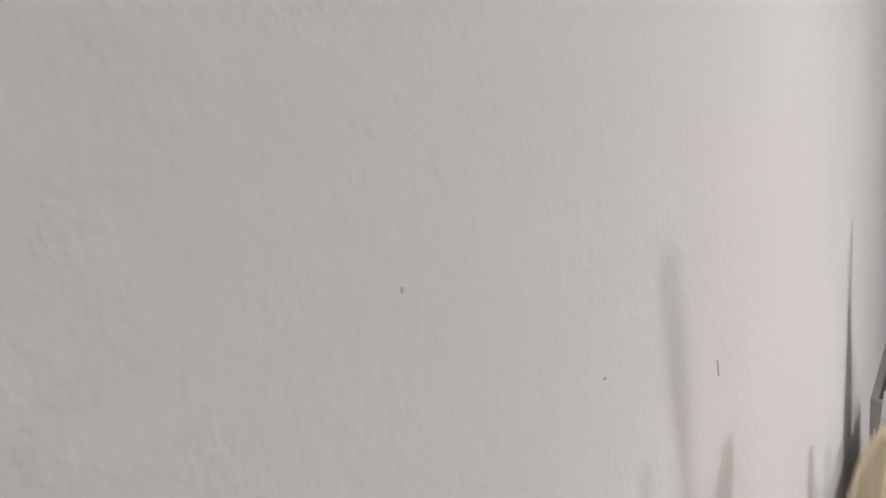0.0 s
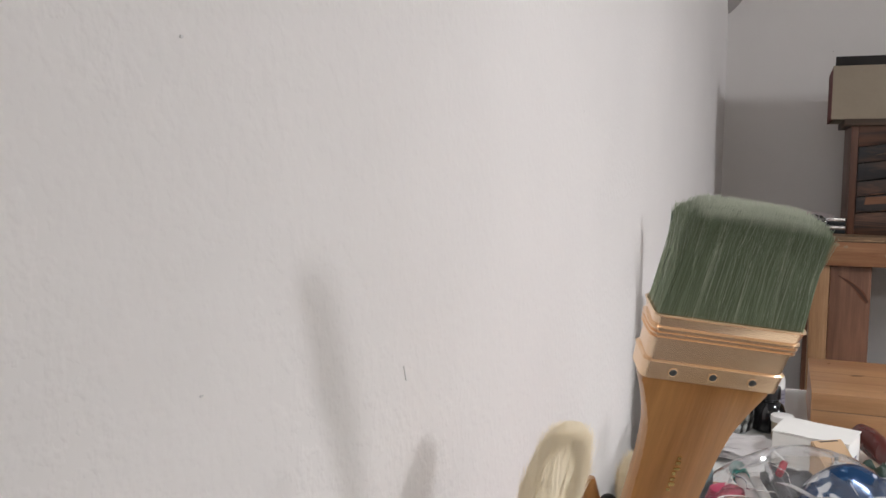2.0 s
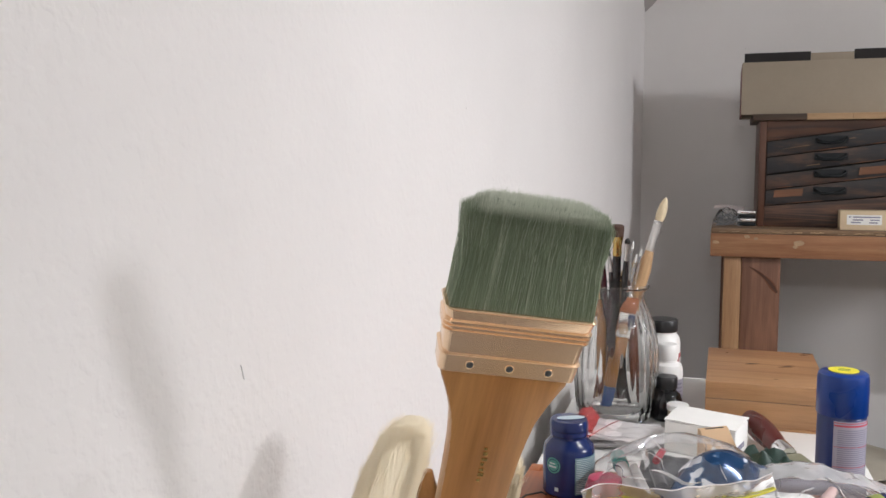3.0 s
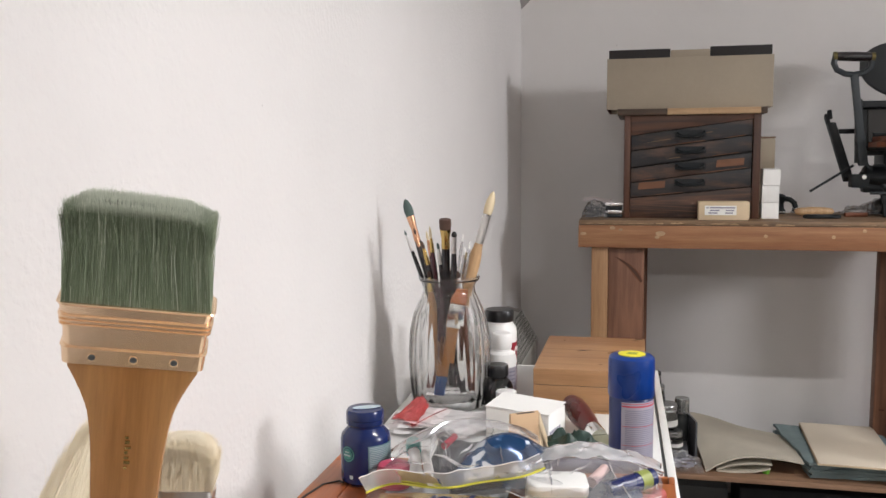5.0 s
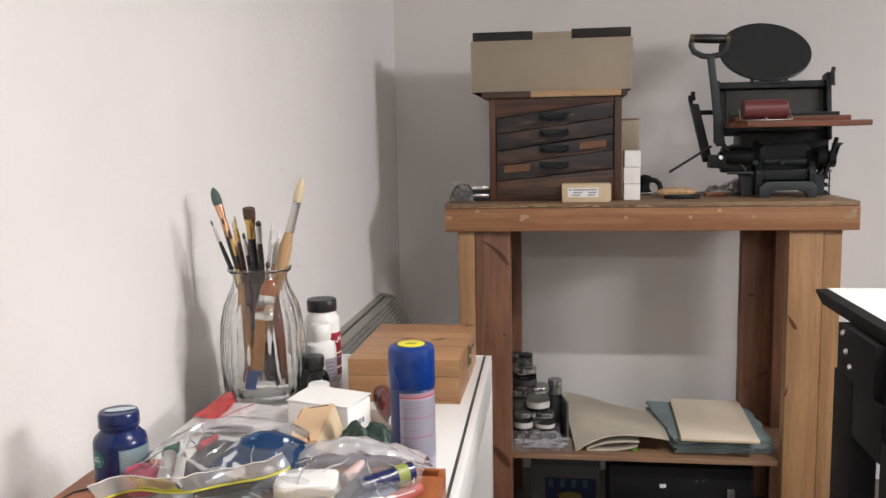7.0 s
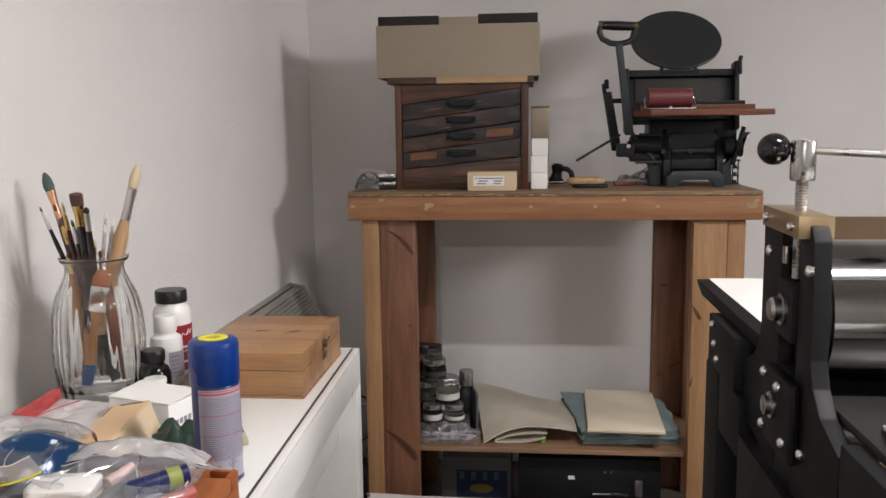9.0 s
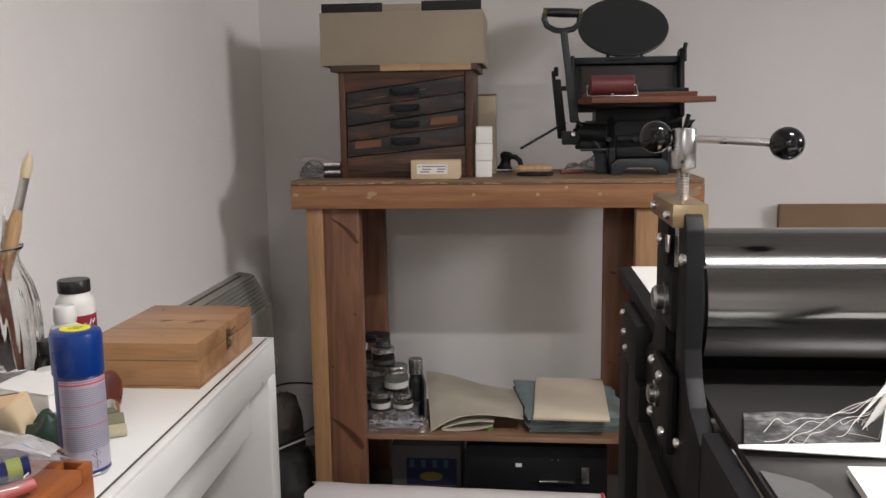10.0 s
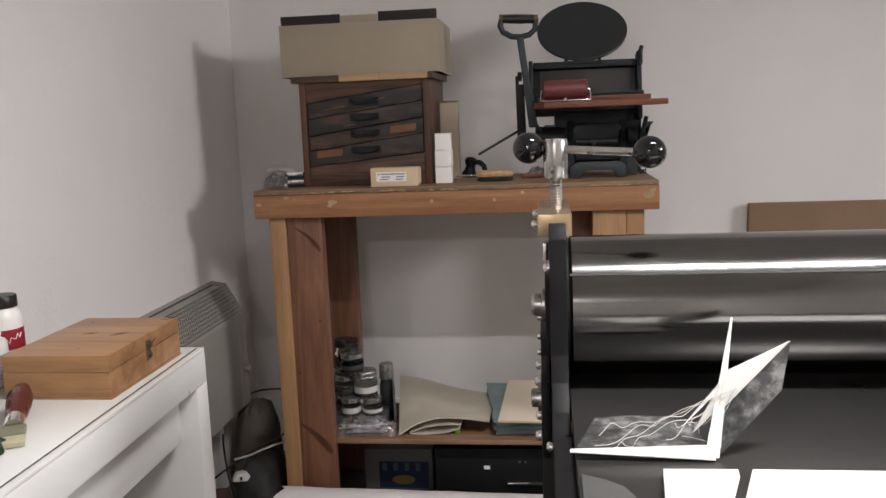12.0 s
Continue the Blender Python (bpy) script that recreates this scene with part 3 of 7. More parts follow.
part("glass_top", Shape().box(DX0, DX1 - 0.0144, DY0, DY1 - 0.0038, DT - 0.0055, DT - 0.0002, 0.0003), GLASS_TOP, desk, "white glass top")
part("drawer", Shape().box(DX0 + 0.05, DX1 - 0.028, DY0 + 0.05, DY1 - 0.062, DT - 0.150, DT - 0.068, 0.002), LAMINATE, desk, "recessed white drawer front")
part("back_panel", Shape().box(DX0 + 0.01, DX0 + 0.026, DY0 + 0.047, DY1 - 0.047, DT - 0.35, DT - 0.062), LAMINATE, desk)

# ---- convector heater on the wall ----
heater = thing("wall_heater", "grey-white convector heater with a slotted grille on the wall", "heater", (0, 0, 0))
HY0, HY1 = 1.93, 2.745
hb = [(-0.119, 0.285), (-0.026, 0.285), (-0.020, 0.293), (-0.020, 0.578), (-0.074, 0.673), (-0.119, 0.682)]
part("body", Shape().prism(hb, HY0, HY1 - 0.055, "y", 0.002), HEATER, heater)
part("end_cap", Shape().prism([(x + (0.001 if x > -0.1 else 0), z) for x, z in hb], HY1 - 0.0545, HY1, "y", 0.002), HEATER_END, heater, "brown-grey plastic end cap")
gs = Shape()
gs.prism([(-0.0240, 0.5860), (-0.0720, 0.6700), (-0.0710, 0.6722), (-0.0222, 0.5872)], HY0 + 0.03, HY1 - 0.006, "y")
part("grille_recess", gs, HEATER_DARK, heater, "dark heater inside")
g0, g1 = Vector((-0.0218, 0, 0.5850)), Vector((-0.0722, 0, 0.6735))
gn = Vector((0.0885, 0, 0.0504)).normalized() * 0.0022
gy0, gy1, rows_n, cols_n = HY0 + 0.03, HY1 - 0.004, 9, 58
bar_s = Shape()
for r in range(rows_n):
    for c in range(cols_n):
        off = 0.5 * (r % 2)
        cell = []
        for k in range(8):
            a = math.pi / 4 * k + math.pi / 8
            cu, cv = math.cos(a), math.sin(a)
            m = max(abs(cu), abs(cv))
            cell.append((c + 0.5 + off + 0.5 * cu / m, r + 0.5 + 0.5 * cv / m, c + 0.5 + off + 0.38 * cu, r + 0.5 + 0.35 * cv))
        def lay(u, v):
            p = g0.lerp(g1, v / rows_n) + gn
            p.y = gy0 + (gy1 - gy0) * u / (cols_n + 0.5)
            return p
        outer_v = [bar_s.bm.verts.new(lay(q[0], q[1])) for q in cell]
        inner_v = [bar_s.bm.verts.new(lay(q[2], q[3])) for q in cell]
        for k in range(8):
            bar_s.bm.faces.new((outer_v[k], outer_v[(k + 1) % 8], inner_v[(k + 1) % 8], inner_v[k]))
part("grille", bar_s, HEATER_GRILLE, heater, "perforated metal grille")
s = Shape()
for k in range(40):
    s.box(-0.100, -0.092, HY0 + 0.025 + 0.0185 * k, HY0 + 0.036 + 0.0185 * k, 0.672, 0.6786)
part("slots", s, HEATER_DARK, heater, "row of dark slots along the top")
part("knob", Shape().turned((-0.0205, HY1 - 0.025, 0.405), (-0.004, HY1 - 0.025, 0.405), [(0.013, 0), (0.013, 0.8), (0.010, 1)]), HEATER_END, heater, "round thermostat knob")
for dy in (0.12, 0.62):
    part("bracket", Shape().box(-0.119, -0.05, HY0 + dy, HY0 + dy + 0.03, 0.245, 0.285), HEATER, heater)

# ---- workbench ----
bench = thing("workbench", "pine workbench with heavy timber legs and a low shelf", "workbench", (0, 0, 0))
BX0, BX1, BY0, BY1, BZ = 0.121, 1.223, 2.500, 2.930, 0.976
part("tabletop", Shape().box(BX0 + 0.001, BX1 - 0.001, BY0 + 0.002, BY1, BZ - 0.0125, BZ, 0.0015), BENCH_TOP, bench, "scratched inky bench board")
part("front_beam", Shape().box(BX0, BX1, BY0, BY0 + 0.045, BZ - 0.077, BZ - 0.0135, 0.003), PINE_X, bench)
part("back_beam", Shape().box(BX0, BX1, BY1 - 0.045, BY1, BZ - 0.077, BZ - 0.0135, 0.003), PINE_X, bench)
part("side_beam", Shape().box(BX0 + 0.002, BX0 + 0.044, BY0 + 0.046, BY1 - 0.046, BZ - 0.077, BZ - 0.0135, 0.003), PINE_X, bench)
part("side_beam", Shape().box(BX1 - 0.044, BX1 - 0.002, BY0 + 0.046, BY1 - 0.046, BZ - 0.077, BZ - 0.0135, 0.003), PINE_X, bench)
LZ = BZ - 0.078
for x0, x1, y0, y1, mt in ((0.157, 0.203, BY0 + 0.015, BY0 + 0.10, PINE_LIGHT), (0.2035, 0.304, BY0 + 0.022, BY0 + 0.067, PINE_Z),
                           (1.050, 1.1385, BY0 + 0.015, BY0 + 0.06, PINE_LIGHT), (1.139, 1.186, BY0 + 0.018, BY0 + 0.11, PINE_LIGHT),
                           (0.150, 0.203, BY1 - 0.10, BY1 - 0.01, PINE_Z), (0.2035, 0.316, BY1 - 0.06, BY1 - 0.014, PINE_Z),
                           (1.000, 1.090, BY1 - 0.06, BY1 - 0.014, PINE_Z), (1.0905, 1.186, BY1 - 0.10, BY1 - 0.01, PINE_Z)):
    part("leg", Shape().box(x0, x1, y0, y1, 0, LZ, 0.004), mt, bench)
KNOT_RIM = plain("red_brown_knot_rim", (0.17, 0.060, 0.026), 0.5, vary=0.25)


def spike_knot(x0, z0, x1, z1, w0, w1, y, bend=0.0):
    """A knot cut along its length: a dark wedge from (x0, z0) to (x1, z1) with a redder rim."""
    a, b = Vector((x0, z0)), Vector((x1, z1))
    n = Vector((-(b - a).y, (b - a).x)).normalized()
    for grow, mt, lift in ((1.0, KNOT_RIM, 0.0003), (0.62, KNOT, 0.0006)):
        up, low = [], []
        for k in range(9):
            u = k / 8
            w = (w0 + (w1 - w0) * u) * grow * (1 + 0.25 * noise.noise((u * 5, x0 * 30, grow)))
            c = a.lerp(b, u) + n * bend * math.sin(math.pi * u)
            w *= min(1.0, 0.35 + 3 * u) * min(1.0, 0.45 + 3 * (1 - u))
            up.append(c + n * w)
            low.append(c - n * w)
        part("knot", Shape().prism([(p.x, p.y) for p in up + low[::-1]], y - lift, y + 0.003, "y"), mt, bench, "dark slanting knot in the timber")


FY, SY, BYK = BY0 + 0.022, BY0 + 0.015, BY1 - 0.06
spike_knot(0.222, 0.872, 0.297, 0.802, 0.002, 0.010, FY, 0.008)
spike_knot(0.205, 0.300, 0.297, 0.210, 0.004, 0.016, FY, 0.006)
spike_knot(0.280, 0.604, 0.290, 0.598, 0.003, 0.004, FY)
spike_knot(0.212, 0.452, 0.220, 0.448, 0.003, 0.004, FY)
spike_knot(1.051, 0.668, 1.074, 0.628, 0.002, 0.008, SY)
spike_knot(1.051, 0.440, 1.058, 0.470, 0.004, 0.001, SY)
spike_knot(1.020, 0.659, 1.040, 0.655, 0.005, 0.004, BYK)
spike_knot(1.014, 0.372, 1.030, 0.370, 0.005, 0.004, BYK)
spike_knot(1.045, 0.392, 1.088, 0.414, 0.002, 0.006, BYK)
part("shelf", Shape().box(0.16, 1.18, BY0 + 0.068, BY1 - 0.062, 0.226, 0.242, 0.002), SHELF_WOOD, bench, "pale low shelf board")
part("shelf_edge", Shape().box(0.30, 1.049, BY0 + 0.045, BY0 + 0.0675, 0.228, 0.2425, 0.002), SHELF_WOOD, bench)
for x in (0.79, 0.953, 0.62, 0.865):
    part("screw", Shape().rod((x, BY0 + 0.002, 0.936 if x != 0.865 else 0.953), (x, BY0 - 0.0012, 0.936 if x != 0.865 else 0.953), 0.0048), BATTEN, bench, "pale filled screw hole")
FILLER = plain("flaked_filler", (0.43, 0.295, 0.175), 0.7, vary=0.35, scale=90)
chips = random.Random(12)
for k in range(34):
    x = BX0 + 0.015 + (BX1 - BX0 - 0.03) * chips.random()
    w, h = chips.uniform(0.008, 0.045), chips.uniform(0.002, 0.0055)
    z0 = BZ - 0.0125 + chips.uniform(0.0, 0.004)
    low = [(x + w * i / 6, z0 + h * 0.3 * chips.random()) for i in range(7)]
    high = [(x + w * i / 6, z0 + h * (0.4 + 0.6 * chips.random())) for i in range(6, -1, -1)]
    part("chipped_edge", Shape().prism(low + high, BY0 + 0.0012, BY0 + 0.004, "y"), FILLER if k % 3 else BATTEN, bench, "pale chipped edge of the board")
part("edge_gap", Shape().box(BX0 + 0.004, BX1 - 0.004, BY0 + 0.004, BY0 + 0.02, BZ - 0.0136, BZ - 0.0124), DARK_GAP, bench)
for x, z, w in ((0.215, 0.955, 0.007), (0.345, 0.940, 0.012), (0.135, 0.938, 0.007), (0.238, 0.950, 0.005), (0.336, 0.930, 0.006), (1.196, 0.938, 0.013), (1.206, 0.950, 0.007)):
    chip = Shape().prism([(x + w * (1 + 0.35 * rnd.random()) * math.cos(a), z + 0.75 * w * (0.7 + 0.5 * rnd.random()) * math.sin(a)) for a in (k * 0.7 for k in range(9))], BY0 - 0.0006, BY0 + 0.002, "y")
    part("paint_patch", chip, FILLER, bench, "flaked yellowish filler patch")

# ---- on the bench: drawers, box, small boxes ----
cab = thing("type_cabinet", "dark stained wooden cabinet with four slanted drawers", "cabinet", (0, 0, BZ))
CX0, CX1, CY0, CY1, CZ = 0.242, 0.613, 2.598, 2.915, 0.292
part("side", Shape().box(CX0, CX0 + 0.018, CY0, CY1, 0, CZ, 0.002), CABINET_SIDE, cab)
part("side", Shape().box(CX1 - 0.020, CX1, CY0, CY1, 0, CZ, 0.002), CABINET_SIDE, cab)
part("back", Shape().box(CX0 + 0.018, CX1 - 0.02, CY1 - 0.012, CY1, 0, CZ), CABINET_WOOD, cab)
a, b = CX0 + 0.0185, CX1 - 0.0205
seams = [(0.236, 0.279), (0.1915, 0.2335), (0.1445, 0.188), (0.1015, 0.143), (0.058, 0.090)]
part("top_rail", Shape().prism([(a, seams[0][0]), (b, seams[0][1]), (b, CZ), (a, CZ)], CY0 + 0.002, CY0 + 0.02, "y", 0.001), CABINET_WOOD, cab)
part("base_rail", Shape().prism([(a, 0), (b, 0), (b, seams[4][1] - 0.002), (a, seams[4][0] - 0.002)], CY0 + 0.003, CY0 + 0.02, "y", 0.001), BASE_OAK, cab, "figured base rail with bold grain")
def worn_edge(x0, x1, z0, z1, t, drawer):
    """A thin rubbed strip of bare wood along the lower edge of a drawer."""
    part("worn_edge", Shape().prism([(x0, z0), ((x0 + x1) / 2, (z0 + z1) / 2 - 0.0004), (x1, z1), (x1 - 0.006, z1 + 0.5 * t), ((x0 + x1) / 2, (z0 + z1) / 2 + t), (x0 + 0.012, z0 + 0.6 * t)], CY0 + 0.0022, CY0 + 0.0068, "y"), LABEL_WOOD, drawer, "rubbed bare wood edge")


part("carcass", Shape().box(a, b, CY0 + 0.021, CY1 - 0.013, 0.002, CZ - 0.002), INKED, cab)
for i in range(4):
    (l1, r1), (l0, r0) = seams[i], seams[i + 1]
    g = 0.0035 if i == 2 else 0.0016
    dr = part("drawer", Shape().prism([(a + 0.002, l0 + 0.001), (b - 0.002, r0 + 0.001), (b - 0.002, r1 - g), (a + 0.002, l1 - g)], CY0 + 0.006 - 0.003 * (i % 2), CY0 + 0.0205, "y", 0.0012), DRAWER_WOOD, cab)
    zc = (l0 + l1 + r0 + r1) / 4
    xm = a + 0.165
    pull = Shape()
    pull.tube([(xm - 0.036, CY0 + 0.004, zc + 0.006), (xm - 0.034, CY0 - 0.012, zc + 0.001), (xm - 0.020, CY0 - 0.018, zc - 0.004), (xm + 0.020, CY0 - 0.018, zc - 0.003), (xm + 0.034, CY0 - 0.012, zc + 0.004), (xm + 0.036, CY0 + 0.004, zc + 0.009)], 0.0042)
    pull.box(xm - 0.042, xm + 0.042, CY0 + 0.0005, CY0 + 0.0045, zc - 0.006, zc + 0.014)
    part("handle", pull, IRON, dr, "black iron drawer pull")
    for u0, u1, t in (((0.30, 0.62, 0.0022), (0.70, 0.95, 0.0016)), ((0.55, 0.90, 0.0014),), ((0.04, 0.22, 0.0018), (0.45, 0.96, 0.0020)), ((0.10, 0.45, 0.0016),))[i]:
        worn_edge(a + (b - a) * u0, a + (b - a) * u1, l0 + (r0 - l0) * u0 + 0.0018, l0 + (r0 - l0) * u1 + 0.0018, t, dr)
    if i in (2, 3):
        lx, lz = (a + 0.235, zc + 0.008) if i == 2 else (a + 0.022, zc - 0.009)
        part("label_holder", Shape().prism([(lx, lz - 0.008), (lx + 0.074, lz - 0.002), (lx + 0.076, lz + 0.018), (lx + 0.003, lz + 0.012)], CY0 + 0.0012, CY0 + 0.0062, "y"), LABEL_WOOD, dr, "bare wood patch where a label was")
part("top_board", Shape().box(0.223, 0.360, CY0 - 0.012, CY1 + 0.005, CZ + 0.0005, CZ + 0.018, 0.0015), BATTEN_DARK, cab, "blackened end of the top board")
part("top_board", Shape().box(0.3605, 0.474, CY0 - 0.012, CY1 + 0.005, CZ + 0.0005, CZ + 0.018, 0.0015), BATTEN, cab, "pale middle of the top board")
part("top_board", Shape().box(0.4745, 0.610, CY0 - 0.0115, CY1 + 0.005, CZ + 0.0005, CZ + 0.018, 0.0015), BATTEN, cab, "pale middle of the top board")
part("top_board", Shape().box(0.6105, 0.627, CY0 - 0.011, CY1 + 0.005, CZ + 0.0005, CZ + 0.018, 0.0015), BATTEN_DARK, cab, "blackened end of the top board")

cbox = thing("cardboard_box", "grey-brown cardboard box with black taped top edge", "box", (0, 0, BZ + CZ + 0.0185))
QX0, QX1, QY0, QY1, QZ = 0.191, 0.643, 2.612, 2.905, 0.143
part("front", Shape().box(QX0, QX1, QY0, QY0 + 0.004, 0, QZ, 0.001), CARD_GREY, cbox)
part("back", Shape().box(QX0 + 0.004, QX1 - 0.004, QY1 - 0.004, QY1, 0, QZ, 0.001), CARD_GREY, cbox)
part("side", Shape().prism([(QY0 + 0.004, 0), (QY1, 0), (QY1, QZ), (QY0 + 0.004, QZ)], QX0, QX0 + 0.004, "x", 0.0008), plain("maroon_card", (0.15, 0.040, 0.034), 0.75, vary=0.1), cbox, "dark red side of the box")
part("side", Shape().prism([(QY0 + 0.004, 0), (QY1, 0), (QY1, QZ), (QY0 + 0.004, QZ)], QX1 - 0.004, QX1, "x", 0.0008), CARD_GREY, cbox)
part("lid", Shape().box(QX0 + 0.004, QX1 - 0.004, QY0 + 0.009, QY1 - 0.004, QZ - 0.006, QZ - 0.001), CARD_GREY, cbox)
part("flap_edge", Shape().box(QX0 + 0.005, 0.366, QY0 + 0.0045, QY0 + 0.012, QZ - 0.004, QZ + 0.025, 0.0015), BLACK_TAPE, cbox, "black taped flap edge")
part("flap_edge", Shape().box(0.474, QX1 - 0.005, QY0 + 0.0045, QY0 + 0.012, QZ - 0.003, QZ + 0.027, 0.0015), BLACK_TAPE, cbox, "black taped flap edge")
part("tab", Shape().box(0.3665, 0.4735, QY0 + 0.0035, QY0 + 0.0085, QZ - 0.005, QZ + 0.0205, 0.0015), CARD_GREY, cbox)

lab = thing("label_box", "cream card box with a printed white label", "box", (0.4475, 2.538, BZ))
part("body", Shape().prism([(0, 0), (0.130, 0), (0.134, 0.006), (0.134, 0.048), (0.131, 0.051), (0, 0.051)], 0, 0.05, "y", 0.001), CARD_CREAM, lab)
part("label", Shape().box(0.016, 0.100, -0.0008, 0.0005, 0.014, 0.040), PAPER, lab, "white printed label")
bs = Shape()
bars(bs, [(0.020, 0.026, 0.0325), (0.030, 0.096, 0.0325), (0.030, 0.055, 0.025), (0.072, 0.094, 0.025), (0.026, 0.05, 0.018), (0.07, 0.09, 0.018)], lambda u, v: (u, -0.0012, v), 0.0035)
part("print", bs, PRINT_GREY, lab)

for k, (dx, tw) in enumerate(((0.0, 1.5), (0.001, -2.0), (0.001, 2.5))):
    cube = thing("small_box", "small plain white card box stacked beside the cabinet", "box", (0.6425 + dx, 2.622, BZ + 0.0465 * k), tw, "stack of white boxes")
    part("body", Shape().box(-0.0225, 0.0225, -0.0225, 0.0225, 0.0005, 0.0445, 0.001), PAPER, cube)
    part("lid_flap", Shape().box(-0.0228, 0.0228, -0.0232, 0.0228, 0.0448, 0.0462), WHITE_PLASTIC, cube)
tubeb = thing("card_tube", "cream cardboard tube box standing behind the white boxes", "box", (0.647, 2.775, BZ))
part("body", Shape().box(-0.026, 0.026, -0.026, 0.026, 0, 0.226, 0.004), plain("dull_tan_card", (0.44, 0.37, 0.275), 0.7, vary=0.06), tubeb)
part("lid", Shape().box(-0.0265, 0.0265, -0.0265, 0.0265, 0.2265, 0.231, 0.001), CARD_BROWN, tubeb)

nails = thing("nail_bag", "clear plastic bag of grey nails beside the cabinet", "bag", (0.163, 2.60, BZ))
ns = Shape()
for k in range(60):
    p = Vector((rnd.uniform(-0.026, 0.026), rnd.uniform(-0.02, 0.02), rnd.uniform(0.004, 0.036)))
    d = Vector((rnd.uniform(-1, 1), rnd.uniform(-1, 1), rnd.uniform(-0.6, 0.6))).normalized() * 0.014
    q0, q1 = p - d, p + d
    q0.z, q1.z = max(q0.z, 0.003), max(q1.z, 0.003)
    ns.rod(q0, q1, 0.0015, 0.0015, 6)
part("nails", ns, plain("grey_nail_steel", (0.30, 0.31, 0.32), 0.3, metal=0.9, vary=0.3), nails, "loose grey nails")
part("bag", Shape().sheet(lambda u, v: ((u - 0.5) * 0.075 + 0.004 * noise.noise((u * 6, v * 6, 3)), -0.034 + v * 0.068, 0.003 + 0.048 * math.sin(math.pi * u) ** 0.5 * math.sin(math.pi * v) ** 0.5 + 0.008 * noise.noise((u * 7, v * 7, 1))), 24, 18), FILM, nails)
part("seal", Shape().sheet(lambda u, v: (-0.036 + 0.082 * u, 0.020 + 0.004 * v, 0.046 + 0.010 * v + 0.003 * math.sin(5 * u)), 14, 2), clear_film("pinkish_film", 0.08, (0.93, 0.80, 0.80), 0.16), nails, "pinkish press seal")
for k, (x0, z0, x1, z1) in enumerate(((0.30, 0.214, 0.372, 0.224), (0.44, 0.236, 0.486, 0.243), (0.36, 0.168, 0.40, 0.1725), (0.50, 0.148, 0.545, 0.153))):
    part("scratch", Shape().prism([(x0, z0), (x1, z1), (x1 - 0.004, z1 + 0.0022), (x0 + 0.006, z0 + 0.0016)], CY0 + 0.0018, CY0 + 0.0034, "y"), plain("bare_scratch", (0.26, 0.16, 0.085), 0.6, vary=0.3), cab, "pale scratch on the drawer")
reg = thing("type_block", "dark metal type block with bright edges", "metal block", (0.215, 2.62, BZ))
for k in range(4):
    part("strip", Shape().box(-0.024, 0.024, -0.02, 0.02, 0.001 + 0.011 * k, 0.0105 + 0.011 * k, 0.0012), IRON if k % 2 == 0 else CHROME, reg)

tool = thing("wooden_handle_tool", "wooden handled cutting tool lying on the bench", "hand tool", (0.77, 2.72, BZ + 0.014), 8)
part("handle", Shape().turned((-0.045, 0, 0), (0.065, 0, 0), [(0.006, 0), (0.011, 0.08), (0.0135, 0.4), (0.0125, 0.75), (0.009, 0.95), (0.004, 1)]), HANDLE_PALE, tool)
part("blade", Shape().box(-0.105, -0.04, -0.005, 0.005, -0.004, 0.0, 0.0005), STEEL, tool)
whet = thing("sharpening_stone", "dark oval sharpening stone lying on the bench", "stone", (0.785, 2.635, BZ))
part("body", Shape().lathe([(0.9, 0), (1.0, 0.2), (1.0, 0.8), (0.9, 1.0)], 24, Matrix.Diagonal((0.050, 0.017, 0.011, 1))), IRON, whet)
scr = thing("ink_scraper", "small brown wooden scraper on the bench", "scraper", (0.905, 2.72, BZ), 20)
part("body", Shape().prism([(-0.05, -0.006), (0.012, -0.012), (0.022, 0), (0.012, 0.012), (-0.05, 0.006)], 0.0005, 0.012, "z", 0.002), FEED_BOARD, scr)
clampt = thing("black_clamp", "small black metal clamp on the bench", "clamp", (0.695, 2.83, BZ))
part("base", Shape().lathe([(0.021, 0), (0.024, 0.004), (0.024, 0.012), (0.017, 0.020), (0.014, 0.034), (0.018, 0.042), (0.020, 0.052), (0.012, 0.060), (0.003, 0.061)], 10, Matrix.Rotation(radians(8), 4, "Y")), IRON, clampt)
part("arm", Shape().tube([(0.012, -0.004, 0.046), (0.034, -0.010, 0.044), (0.046, -0.014, 0.034), (0.050, -0.016, 0.018)], 0.008, 10), IRON, clampt)
part("screw", Shape().rod((0.040, -0.014, 0.012), (0.075, -0.022, 0.006), 0.0055), IRON, clampt)
sb = thing("crumpled_bag", "crumpled clear plastic bag on the bench behind the press", "bag", (0.95, 2.80, BZ))
part("film", Shape().sheet(lambda u, v: ((u - 0.5) * 0.16, (v - 0.5) * 0.10, 0.003 + 0.045 * math.sin(math.pi * u) * math.sin(math.pi * v) * (0.6 + 0.8 * noise.noise((u * 5, v * 5, 9))) + 0.01 * abs(noise.noise((u * 14, v * 14, 4)))), 26, 18), FILM_DULL, sb)

# ---- tabletop letterpress ----
pr = thing("letterpress", "black cast iron tabletop letterpress with ink disc and lever", "printing press", (1.075, 2.66, BZ))
s = Shape()
s.prism([(-0.080, 0), (-0.052, 0), (-0.044, 0.014), (-0.034, 0.020), (0.034, 0.020), (0.044, 0.014), (0.052, 0), (0.075, 0), (0.075, 0.030), (0.060, 0.045), (-0.060, 0.045), (-0.080, 0.030)], -0.025, -0.003, "y", 0.003)
part("foot", s, IRON_GREY, pr)
s = Shape()
s.prism([(-0.110, 0), (-0.080, 0), (-0.070, 0.016), (0.100, 0.016), (0.110, 0), (0.140, 0), (0.132, 0.032), (0.085, 0.05), (-0.08, 0.05), (-0.108, 0.032)], 0.185, 0.21, "y", 0.003)
